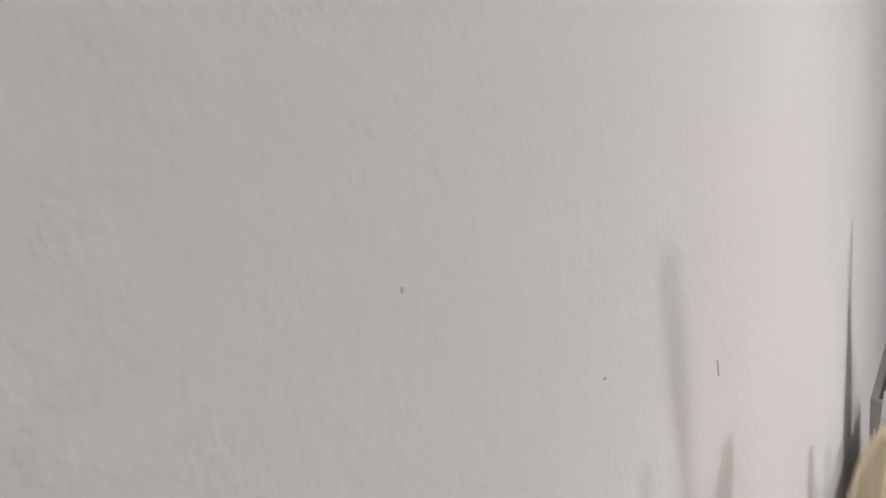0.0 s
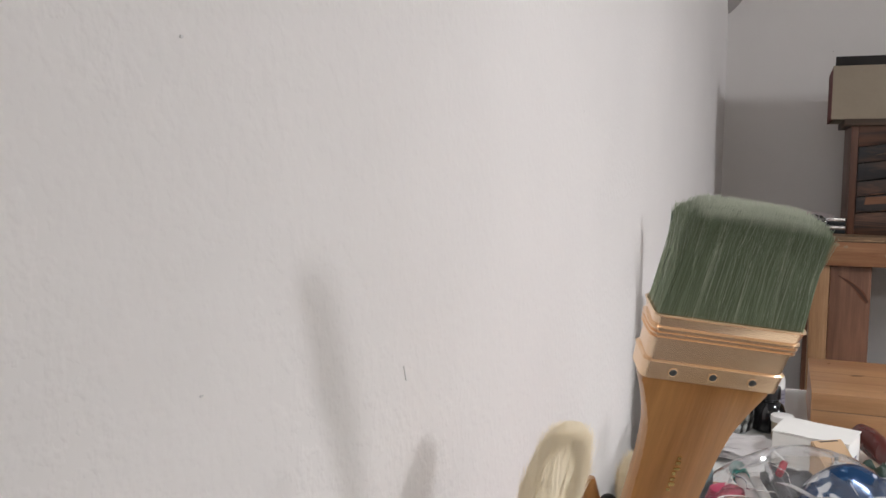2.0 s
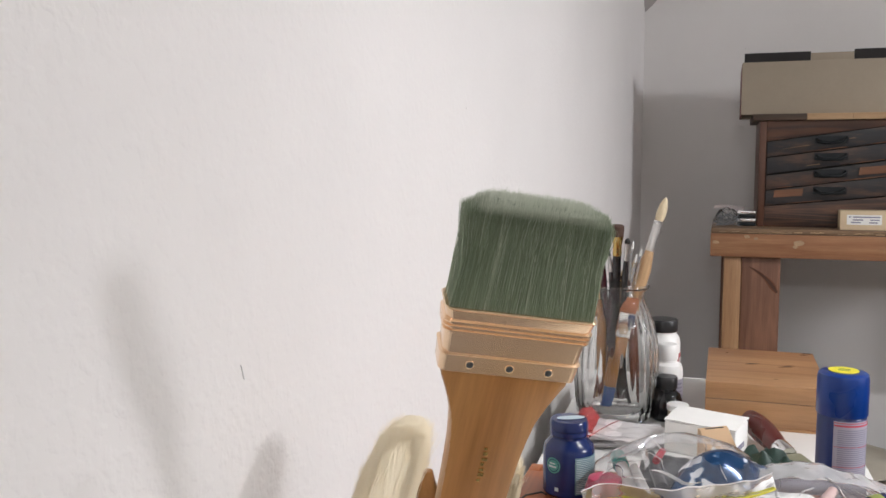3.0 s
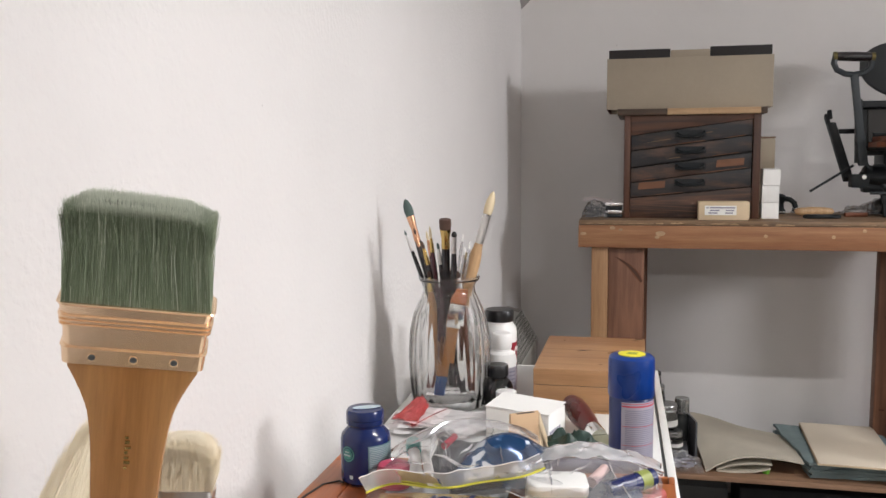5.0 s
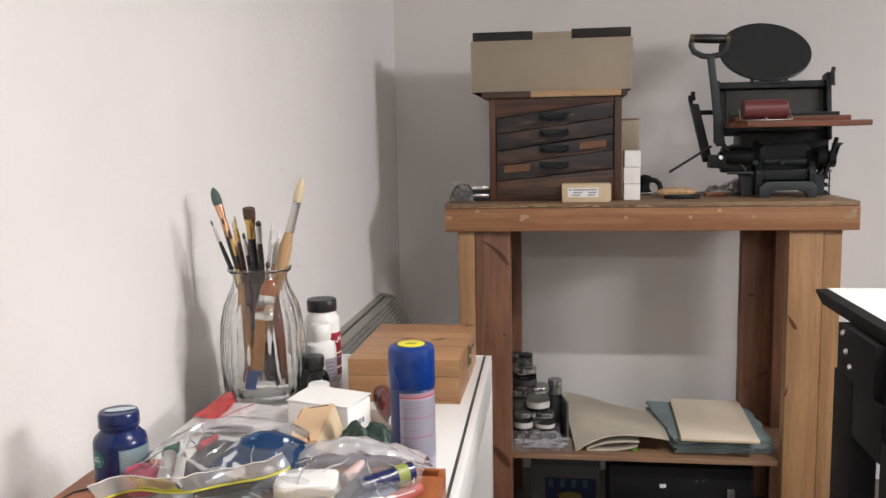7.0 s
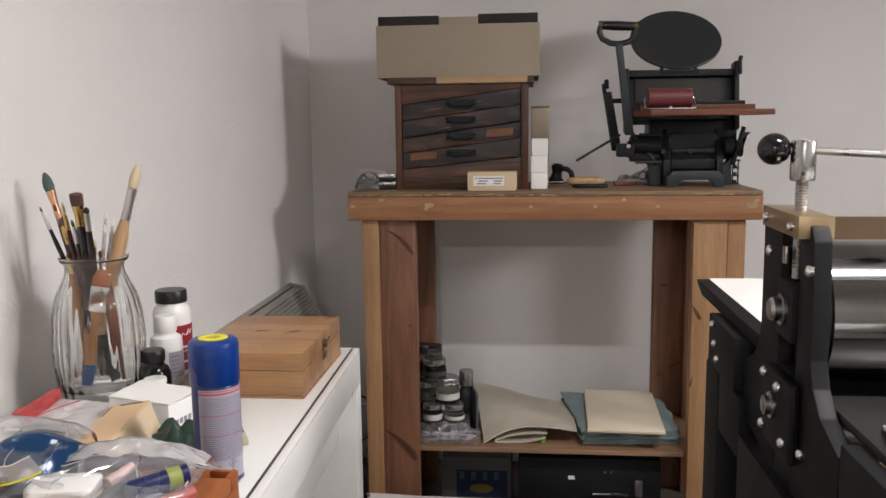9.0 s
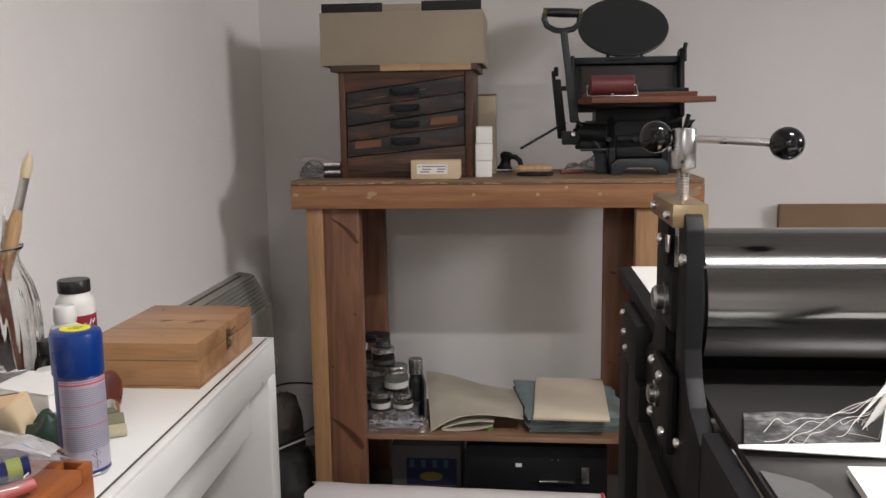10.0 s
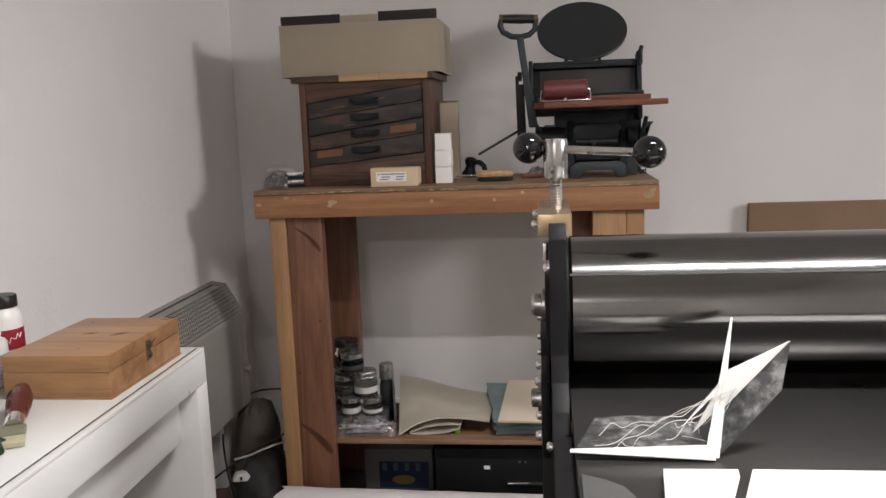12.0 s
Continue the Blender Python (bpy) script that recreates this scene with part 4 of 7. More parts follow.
part("foot", s, IRON_GREY, pr)
part("side_frame", Shape().prism([(-0.003, 0.010), (0.185, 0.010), (0.20, 0.06), (0.17, 0.16), (0.05, 0.16), (0.0, 0.07)], -0.085, -0.066, "x", 0.003), IRON, pr)
part("side_frame", Shape().prism([(-0.003, 0.010), (0.185, 0.010), (0.20, 0.06), (0.17, 0.16), (0.05, 0.16), (0.0, 0.07)], 0.060, 0.079, "x", 0.003), IRON, pr)
part("crossbar", Shape().rod((-0.12, 0.06, 0.085), (0.125, 0.06, 0.085), 0.012), IRON, pr)
part("crossbar", Shape().box(-0.064, 0.058, 0.01, 0.028, 0.048, 0.078, 0.004), IRON, pr)
part("drum", Shape().rod((-0.165, 0.075, 0.118), (0.112, 0.075, 0.118), 0.024, 0.024, 22), IRON, pr)
for x0, x1, xs in ((-0.118, -0.085, -0.150), (0.080, 0.110, 0.128)):
    part("strut", Shape().prism([(x0, 0.002), (x1, 0.002), (x1 - 0.004, 0.060), ((xs + x1) / 2, 0.110), (xs + 0.03, 0.150), (xs, 0.150), (xs + 0.004, 0.105), (x0 - 0.004, 0.050)], 0.028, 0.046, "y", 0.004), IRON_GREY, pr)
part("barrel", Shape().turned((-0.176, 0.040, 0.118), (-0.086, 0.040, 0.112), [(0.022, 0), (0.029, 0.06), (0.031, 0.5), (0.029, 0.94), (0.022, 1)], 26), IRON, pr, "rounded iron barrel")
part("barrel_block", Shape().box(-0.176, -0.090, 0.020, 0.060, 0.070, 0.095, 0.006), IRON, pr)
part("shoulder", Shape().prism([(-0.095, 0.100), (-0.060, 0.150), (0.058, 0.150), (0.098, 0.100), (0.070, 0.060), (0.052, 0.052), (-0.052, 0.052), (-0.070, 0.060)], 0.034, 0.058, "y", 0.006), IRON, pr)
part("shaft", Shape().rod((-0.060, 0.024, 0.100), (0.056, 0.024, 0.100), 0.009), IRON_GREY, pr)
part("cam", Shape().turned((0.080, 0.030, 0.112), (0.112, 0.030, 0.112), [(0.016, 0), (0.024, 0.15), (0.024, 0.85), (0.014, 1)], 20), IRON, pr)
for x in (-0.085, -0.012, 0.065):
    part("nut", Shape().rod((x, 0.018, 0.078 + 0.02 * (x < 0)), (x, 0.008, 0.078 + 0.02 * (x < 0)), 0.008, 0.008, 6), IRON_GREY, pr)
part("link_rod", Shape().rod((-0.172, 0.02, 0.150), (-0.100, 0.024, 0.062), 0.006), IRON_GREY, pr)
part("link_rod", Shape().rod((0.135, 0.02, 0.165), (0.108, 0.024, 0.058), 0.006), IRON, pr)
part("body", Shape().box(-0.120, 0.125, 0.05, 0.16, 0.090, 0.185, 0.010), IRON, pr)
for x in (-0.182, 0.116):
    part("gear", Shape().rod((x, 0.035, 0.105), (x + 0.018, 0.035, 0.105), 0.024, 0.024, 18), IRON, pr)
# type bed, leaning back a little
tilt = Matrix.Translation((0, 0.06, 0.175)) @ Matrix.Rotation(radians(-9), 4, "X")
part("bed_plate", Shape().box(-0.178, 0.112, 0.0, 0.016, 0, 0.150, 0.003, tilt), IRON, pr)
part("platen", Shape().box(-0.160, 0.096, -0.008, -0.0005, 0.012, 0.128, 0.002, tilt), INKED, pr, "inky brown platen")
part("bed_rail", Shape().box(-0.190, -0.1785, -0.028, 0.022, -0.02, 0.155, 0.003, tilt), IRON, pr)
part("bed_rail", Shape().box(0.1125, 0.126, -0.028, 0.022, -0.02, 0.172, 0.004, tilt), IRON, pr)
part("top_bar", Shape().box(-0.178, 0.112, -0.018, -0.001, 0.132, 0.152, 0.004, tilt), IRON, pr)
part("roller_hook", Shape().tube([(0.119, 0.02, 0.31), (0.120, 0.03, 0.345), (0.124, 0.035, 0.358)], 0.006), IRON, pr)
# ink disc
dm = Matrix.Translation((-0.034, 0.165, 0.423)) @ Matrix.Rotation(radians(44), 4, "X")
part("ink_disc", Shape().lathe([(0.120, -0.010), (0.130, -0.008), (0.131, -0.002), (0.129, 0.0), (0.0005, 0.0008)], 56, dm), plain("black_ink_disc", (0.013, 0.016, 0.018), 0.5, vary=0.25, scale=25), pr, "tilted round black ink disc")
part("disc_stem", Shape().rod((-0.034, 0.178, 0.408), (-0.034, 0.135, 0.315), 0.016), IRON, pr)
part("disc_bracket", Shape().box(-0.092, 0.020, 0.062, 0.085, 0.316, 0.328, 0.003).rod((-0.084, 0.08, 0.322), (-0.078, 0.128, 0.366), 0.005).rod((0.012, 0.08, 0.322), (0.006, 0.128, 0.366), 0.005), IRON, pr)
# lever with its D handle
s = Shape()
s.tube([(-0.262, 0.02, 0.447), (-0.266, 0.02, 0.430), (-0.258, 0.02, 0.412), (-0.236, 0.02, 0.400), (-0.212, 0.02, 0.397), (-0.186, 0.02, 0.402), (-0.170, 0.02, 0.416), (-0.166, 0.02, 0.446)], 0.0085)
part("lever_fork", s, IRON_GREY, pr)
part("grip", Shape().turned((-0.264, 0.02, 0.449), (-0.164, 0.02, 0.444), [(0.0105, 0), (0.0125, 0.12), (0.0135, 0.5), (0.0125, 0.88), (0.0105, 1)]), BLACK_WOOD, pr, "dark wooden lever grip")
part("grip_end", Shape().rod((-0.268, 0.02, 0.449), (-0.2585, 0.02, 0.449), 0.0125), plain("tarnished_brass", (0.16, 0.13, 0.045), 0.45, metal=0.6), pr, "tarnished brass collar")
part("grip_end", Shape().rod((-0.1705, 0.02, 0.4445), (-0.161, 0.02, 0.444), 0.0125), plain("tarnished_brass", (0.16, 0.13, 0.045), 0.45, metal=0.6), pr, "tarnished brass collar")
part("lever", Shape().prism([(-0.222, 0.398), (-0.202, 0.398), (-0.190, 0.30), (-0.166, 0.145), (-0.192, 0.145), (-0.209, 0.30)], 0.012, 0.028, "y", 0.004), IRON_GREY, pr)
arm_lean = Matrix.Translation((-0.213, 0.045, 0.112)) @ Matrix.Rotation(radians(-52), 4, "X") @ Matrix.Rotation(radians(-2), 4, "Y")
part("side_arm", Shape().box(-0.013, 0.013, -0.008, 0.008, -0.01, 0.255, 0.003, arm_lean).box(-0.013, -0.002, -0.008, 0.008, 0.256, 0.300, 0.003, arm_lean).rod((-0.222, 0.262, 0.288), (-0.222, 0.276, 0.310), 0.007), IRON, pr)
part("arm_link", Shape().box(-0.215, -0.165, 0.165, 0.178, 0.238, 0.252, 0.002), IRON, pr)
part("arm_foot", Shape().box(-0.215, -0.170, -0.02, 0.03, 0.085, 0.122, 0.004), IRON, pr)
part("arm_bolt", Shape().rod((-0.186, -0.021, 0.115), (-0.186, -0.028, 0.115), 0.006), CHROME, pr)
part("return_rod", Shape().rod((-0.205, 0.022, 0.146), (-0.330, -0.066, 0.078), 0.0035), IRON, pr)
part("tie_rod", Shape().rod((-0.165, -0.01, 0.070), (-0.095, -0.01, 0.070), 0.004), IRON_GREY, pr)
# delivery board with a second board on it
part("feed_board", Shape().prism([(-0.148, -0.180), (-0.176, -0.100), (-0.170, 0.012), (0.150, 0.012), (0.172, -0.090), (0.172, -0.148)], 0.196, 0.211, "z", 0.002), FEED_BOARD, pr, "red-brown wooden delivery board")
part("upper_board", Shape().prism([(-0.164, -0.098), (-0.160, 0.02), (0.112, 0.02), (0.134, -0.02), (0.134, -0.098)], 0.2115, 0.225, "z", 0.002), FEED_BOARD, pr)
part("board_clip", Shape().box(-0.170, 0.122, -0.040, -0.026, 0.2255, 0.236, 0.002), IRON, pr)
s = Shape()
for k in range(3):
    s.box(0.122, 0.143, 0.09, 0.11, 0.001 + 0.022 * k, 0.004 + 0.022 * k).rod((0.125, 0.093, 0.004 + 0.022 * k), (0.125, 0.093, 0.023 + 0.022 * k), 0.002).rod((0.140, 0.093, 0.004 + 0.022 * k), (0.140, 0.093, 0.023 + 0.022 * k), 0.002)
    s.box(0.128, 0.137, 0.096, 0.106, 0.004 + 0.022 * k, 0.012 + 0.022 * k)
s.box(0.120, 0.145, 0.088, 0.112, 0.067, 0.071)
part("counter", s, IRON, pr, "small black iron counter mechanism")

br = thing("hand_brayer", "maroon rubber hand roller resting on the press board", "ink roller", (0.984, 2.548, BZ + 0.2115))
part("roller", Shape().lathe([(0.008, 0), (0.024, 0.0015), (0.0265, 0.004), (0.0265, 0.113), (0.024, 0.1155), (0.008, 0.117)], 30, Matrix.Translation((-0.0585, 0, 0.031)) @ Matrix.Rotation(math.pi / 2, 4, "Y")), RUBBER_RED, br)
part("frame", Shape().tube([(-0.060, 0, 0.031), (-0.064, 0, 0.031), (-0.0645, -0.02, 0.010), (-0.064, -0.032, 0.004), (-0.055, -0.034, 0.003), (0.055, -0.034, 0.003), (0.064, -0.032, 0.004), (0.0645, -0.02, 0.010), (0.064, 0, 0.031), (0.060, 0, 0.031)], 0.0022), CHROME, br, "bent steel wire frame")
part("handle", Shape().turned((0, -0.03, 0.006), (0, 0.0, 0.006), [(0.004, 0), (0.005, 1)]), STEEL, br)

# ---- etching press ----
ep = thing("etching_press", "black etching press with steel roller and brass screw block", "etching press", (0, 0, 0))
PX0, PX1, PYF, PYB, PZT = 0.931, 0.951, 1.180, 1.388, 1.036
BEDZ = 0.833


def bolt(x, y, z, r=0.0075, host=ep):
    b = Shape().turned((x, y, z), (x - 0.0075, y, z), [(r, 0), (r, 0.45), (r * 0.86, 0.75), (r * 0.4, 1.0)], 16)
    return part("bolt", b, CHROME, host, "domed chrome bolt")


# side plate: two posts round the bearing slot and a flaring foot
for xa, xb in ((PX0, PX1), (PX0 + 0.82, PX1 + 0.82)):
    s = Shape()
    front = [(1.180, 0.700), (1.232, 0.700), (1.232, 1.015), (1.222, 1.030), (1.208, PZT), (1.194, 1.030), (1.184, 1.015), (1.180, 0.96), (1.180, 0.88), (1.168, 0.85), (1.140, 0.825), (1.08, 0.805), (1.08, 0.72)]
    s.prism(front, xa, xb, "x", 0.002)
    part("post", s, BLACK_STEEL, ep)
    s = Shape()
    back = [(1.306, 0.700), (1.47, 0.72), (1.47, 0.805), (1.42, 0.825), (1.396, 0.85), (1.388, 0.88), (1.388, 1.018), (1.376, 1.030), (1.306, 1.030)]
    s.prism(back, xa, xb, "x", 0.002)
    part("post", s, BLACK_STEEL, ep)
    part("sill", Shape().box(xa + 0.001, xb - 0.001, 1.2325, 1.3055, 0.700, 0.845), BLACK_STEEL, ep)
    part("bearing_block", Shape().box(xa - 0.006, xb - 0.002, 1.236, 1.302, 0.885, 0.958, 0.004), BLACK_STEEL, ep)
    part("axle", Shape().turned((xa - 0.005, 1.27, 0.921), (xa - 0.024, 1.27, 0.921), [(0.020, 0), (0.020, 0.25), (0.015, 0.3), (0.015, 0.75), (0.012, 0.95), (0.006, 1)], 24), STEEL, ep, "turned steel axle end")
    part("cap_block", Shape().box(xa - 0.013, xb + 0.007, 1.200, 1.352, 1.0165, 1.043, 0.002), BRASS, ep, "worn brass cap block")
    th = [(0.0070 + (0.0007 if k % 2 else 0.0), k / 70) for k in range(71)]
    part("screw", Shape().turned(((xa + xb) / 2, 1.27, 0.959), ((xa + xb) / 2, 1.27, 1.080), th, 16), STEEL, ep, "threaded steel screw")
    part("scale_block", Shape().box(xa - 0.008, xa - 0.0005, 1.262, 1.276, 0.978, 1.000, 0.001), CHROME, ep)
    # handle: hub, bar and two balls
    hx = (xa + xb) / 2
    hub = part("hub", Shape().turned((hx, 1.27, 1.079), (hx, 1.27, 1.1275), [(0.0135, 0), (0.0148, 0.05), (0.0148, 0.94), (0.0135, 1)], 28), STEEL, ep, "turned steel hub")
    part("set_screw", Shape().rod((hx - 0.004, 1.2557, 1.088), (hx - 0.004, 1.2549, 1.088), 0.0022), PRINT_BLACK, hub)
    part("handle_bar", Shape().rod((hx - 0.022, 1.274, 1.1165), (hx + 0.098, 1.238, 1.1095), 0.0048), STEEL, ep, "polished steel handle bar")
    part("ball", Shape().ball((hx - 0.0325, 1.277, 1.117), 0.0195), BAKELITE, ep, "glossy black ball knob")
    part("ball", Shape().ball((hx + 0.109, 1.2345, 1.109), 0.0195), BAKELITE, ep, "glossy black ball knob")
    # lower bearing housing
    part("lower_housing", Shape().box(xa - 0.013, xa - 0.0005, 1.205, 1.322, 0.742, 0.842, 0.006), BLACK_STEEL, ep)
    part("lower_axle", Shape().turned((xa - 0.0135, 1.272, 0.798), (xa - 0.026, 1.272, 0.798), [(0.017, 0), (0.017, 0.3), (0.012, 0.35), (0.012, 0.9), (0.009, 1)], 24), STEEL, ep, "turned steel axle end")
    for y, z in ((1.351, 0.983), (1.188, 0.982)):
        bolt(xa, y, z)
    for y, z in ((1.325, 1.030), (1.222, 1.029)):
        bolt(xa - 0.013, y, z, 0.0055)
    for y, z in ((1.306, 0.832), (1.246, 0.829), (1.308, 0.762), (1.221, 0.767), (1.193, 0.764)):
        bolt(xa - 0.0135 if 1.2 < y < 1.31 else xa, y, z, 0.0068)
# rollers
s = Shape()
s.lathe([(0.030, 0), (0.0835, 0.001), (0.0863, 0.004), (0.0863, 0.787), (0.0835, 0.79), (0.03, 0.791)], 96, Matrix.Translation((0.9535, 1.27, 0.9205)) @ Matrix.Rotation(math.pi / 2, 4, "Y"))
rl = part("upper_roller", s, ROLLER_STEEL, ep, "ground steel upper roller", 30)
sm = Shape()
ang = radians(144)
sm.box(0.9545, 1.743, -0.0016, 0.0016, -0.0008, 0.0009, 0, Matrix.Translation((0, 1.27 + 0.0863 * math.cos(ang), 0.9205 + 0.0863 * math.sin(ang))) @ Matrix.Rotation(ang - math.pi / 2, 4, "X"))
part("seam", sm, PRINT_BLACK, rl, "thin dark seam along the roller")
part("lower_roller", Shape().rod((0.9535, 1.262, 0.776), (1.743, 1.262, 0.776), 0.043, 0.043, 40), ROLLER_STEEL, ep)
part("flange", Shape().rod((0.9512, 1.27, 0.9205), (0.9534, 1.27, 0.9205), 0.0878, 0.0878, 64), BLACK_STEEL, ep)
# bed and its side beams
part("bed", Shape().box(0.9525, 1.742, 0.30, 1.395, BEDZ - 0.012, BEDZ - 0.0008, 0.002), BED_STEEL, ep, "dark scuffed steel bed")
for x0 in (0.916, 1.772):
    part("side_beam", Shape().box(x0, x0 + 0.034, 1.472, 1.648, 0.752, 0.8345, 0.002), BLACK_STEEL, ep)
    part("lower_beam", Shape().box(x0 + 0.002, x0 + 0.034, 1.4405, 1.5695, 0.660, 0.7515, 0.002), BLACK_STEEL, ep)
    part("side_beam", Shape().box(x0 + 0.016, x0 + 0.0362, 0.30, 1.0785, 0.742, 0.8205, 0.002), BLACK_STEEL, ep)
    for y, z in ((1.612, 0.823), (1.592, 0.796), (1.571, 0.775)):
        bolt(x0, y, z, 0.006)
    part("leg", Shape().box(x0, x0 + 0.045, 1.570, 1.662, 0, 0.7515, 0.003), BLACK_STEEL, ep)
    part("leg", Shape().box(x0, x0 + 0.045, 0.60, 0.69, 0, 0.7415, 0.003), BLACK_STEEL, ep)
    part("leg", Shape().box(x0 + 0.002, x0 + 0.045, 1.10, 1.44, 0, 0.699, 0.003), BLACK_STEEL, ep)
    part("foot_rail", Shape().box(x0 + 0.004, x0 + 0.040, 0.6905, 1.5695, 0.03, 0.09, 0.003), BLACK_STEEL, ep)
part("far_plate", Shape().prism([(1.396, 0.8355), (1.800, 0.8355), (1.847, 0.8525), (1.847, 0.8565), (1.396, 0.8565)], 0.9325, 1.760, "x", 0.001), BLACK_STEEL, ep, "thick black bed plate behind the roller")
part("tie_beam", Shape().box(0.962, 1.771, 1.62, 1.66, 0.60, 0.68, 0.003), BLACK_STEEL, ep)

sheet1 = thing("paper_sheet", "white paper sheet lying on the far end of the press bed", "paper", (0, 0, 0.8565))
part("sheet", Shape().sheet(lambda u, v: (0.955 + 0.60 * u, 1.40 + 0.449 * v - 0.01 * u, 0.0012 + 0.002 * u * v), 6, 6, 0.0008), PAPER, sheet1)
part("hole", Shape().lathe([(0.9, 0), (1, 0.5), (0.9, 1)], 20, Matrix.Translation((1.045, 1.60, 0.0022)) @ Matrix.Diagonal((0.012, 0.024, 0.0012, 1))), PRINT_BLACK, sheet1, "dark oval ink mark")

# book with marbled covers and loose sewing threads, standing open on the bed
bk = thing("handmade_book", "open handmade book with grey marbled covers and loose threads", "book", (1.081, 0.998, BEDZ))


def leaf(a, b, c, d, thick, bow=0.0, n=8):
    """A stiff leaf over the corners a b c d (a-b is the near edge), with a slight bow."""
    a, b, c, d = (Vector(p) for p in (a, b, c, d))
    nrm = (b - a).cross(d - a).normalized()
    s = Shape()
    grid = [[[None] * (n + 1) for _ in range(n + 1)] for _ in range(2)]
    for k in range(2):
        for i in range(n + 1):
            for j in range(n + 1):
                u, v = i / n, j / n
                p = (a * (1 - u) + b * u) * (1 - v) + (d * (1 - u) + c * u) * v
                grid[k][i][j] = s.bm.verts.new(p + nrm * (bow * math.sin(math.pi * u) + (k - 0.5) * thick))
    for k in range(2):
        for i in range(n):
            for j in range(n):
                q = (grid[k][i][j], grid[k][i + 1][j], grid[k][i + 1][j + 1], grid[k][i][j + 1])
                s.bm.faces.new(q if k else q[::-1])
    edge = [(i, 0) for i in range(n)] + [(n, j) for j in range(n)] + [(i, n) for i in range(n, 0, -1)] + [(0, j) for j in range(n, 0, -1)]
    for (e, f), (g, h) in zip(edge, edge[1:] + edge[:1]):
        s.bm.faces.new((grid[0][e][f], grid[0][g][h], grid[1][g][h], grid[1][e][f]))
    return s


part("cover", leaf((-0.128, -0.004, 0.0075), (-0.004, -0.002, 0.0055), (-0.006, 0.085, 0.0045), (-0.105, 0.090, 0.0045), 0.0022, 0.003), MARBLED, bk, "grey marbled cover lying flat")
part("page_block", leaf((-0.134, -0.009, 0.0065), (0.0, -0.012, 0.0010), (0.0, -0.0045, 0.0130), (-0.134, -0.006, 0.0085), 0.0016, 0.0), PAPER, bk, "white folded page edge")
part("page", leaf((-0.010, -0.008, 0.001), (0.004, -0.006, 0.001), (0.025, 0.046, 0.123), (0.0235, 0.046, 0.123), 0.0012, 0.0), PAPER, bk)
part("page", leaf((-0.004, -0.006, 0.001), (0.012, 0.010, 0.012), (0.026, 0.048, 0.070), (0.008, 0.030, 0.060), 0.0012, 0.002), PAPER, bk)
part("page", leaf((-0.030, 0.004, 0.026), (-0.026, 0.006, 0.030), (0.020, 0.030, 0.076), (0.008, 0.020, 0.058), 0.0012, 0.002), PAPER, bk)
part("page", leaf((0.004, 0.012, 0.040), (0.014, 0.014, 0.046), (0.073, 0.024, 0.1055), (0.016, 0.016, 0.080), 0.0014, 0.001), PAPER, bk, "white inner page standing up")
part("page", leaf((-0.017, 0.014, 0.018), (0.004, 0.014, 0.040), (0.016, 0.016, 0.080), (0.006, 0.016, 0.062), 0.0014, 0.001), PAPER, bk)
part("cover", leaf((0.006, 0.000, 0.002), (0.066, 0.022, 0.058), (0.074, 0.026, 0.1045), (0.014, 0.017, 0.044), 0.002, 0.002), MARBLED, bk, "grey marbled cover standing open")
for k in range(8):
    pts = []
    r0, r1, r2 = rnd.uniform(-0.006, 0.006), rnd.uniform(-0.008, 0.010), rnd.uniform(-0.012, 0.006)
    end = -0.085 - 0.030 * rnd.random() if k < 4 else -0.015 - 0.03 * rnd.random()
    for i in range(31):
        u = i / 30
        x = 0.022 + (end - 0.022) * u
        z = 0.050 * (1 - u) ** 1.3 + 0.014 + 0.006 * math.sin(9 * u + k) * u + 0.004 * math.sin(23 * u + 3 * k) * u + r1 * math.sin(math.pi * u)
        pts.append((x + 0.009 * math.sin(8 * u + 2 * k) * u, 0.010 + r0 + 0.02 * math.sin(3 * u + k) * u, max(z + r2 * u * 0.5, 0.011)))
    part("thread", Shape().tube(pts, 0.00034, 5), THREAD, bk, "loose white sewing thread")
part("thread", Shape().tube([(0.022, 0.02, 0.070), (0.035, 0.022, 0.078), (0.042, 0.024, 0.086), (0.048, 0.024, 0.092)], 0.0005, 5), THREAD, bk)

cards = thing("card_stack", "stack of blank white cards on the press bed", "card", (1.000, 0.70, BEDZ), group="blank cards")
for k in range(4):
    part("card", Shape().prism([(0.001 * k, 0), (0.029 - 0.001 * (k % 2), 0.249 - 0.0006 * k), (0.095 - 0.0008 * k, 0.250 - 0.0006 * k), (0.016, 0)], 0.0006 + 0.0022 * k, 0.0024 + 0.0022 * k, "z", 0.0002), PAPER, cards)
cards2 = thing("card_stack", "stack of blank white cards beside a dark strip", "card", (1.000, 0.70, BEDZ), group="blank cards")
for k in range(4):
    part("card", Shape().prism([(0.025 + 0.001 * (k % 2), 0), (0.105, 0.250 - 0.0005 * k), (0.600, 0.246), (0.600, 0)], 0.0006 + 0.0022 * k, 0.0024 + 0.0022 * k, "z", 0.0002), PAPER, cards2)
pl = thing("zinc_plate", "dull metal plate lying on the press bed", "metal plate", (0.956, 0.42, BEDZ))
part("plate", Shape().prism([(0, 0), (0.044, 0), (0.044, 0.485), (0.036, 0.505), (0.022, 0.518), (0, 0.531)], 0.0003, 0.0018, "z"), plain("dull_zinc", (0.19, 0.19, 0.19), 0.35, metal=0.6, vary=0.2), pl)

# ---- things on the low shelf ----
SZ = 0.2425


INK_DARK = plain("inky_glass", (0.050, 0.053, 0.052), 0.15, vary=0.5, scale=60)
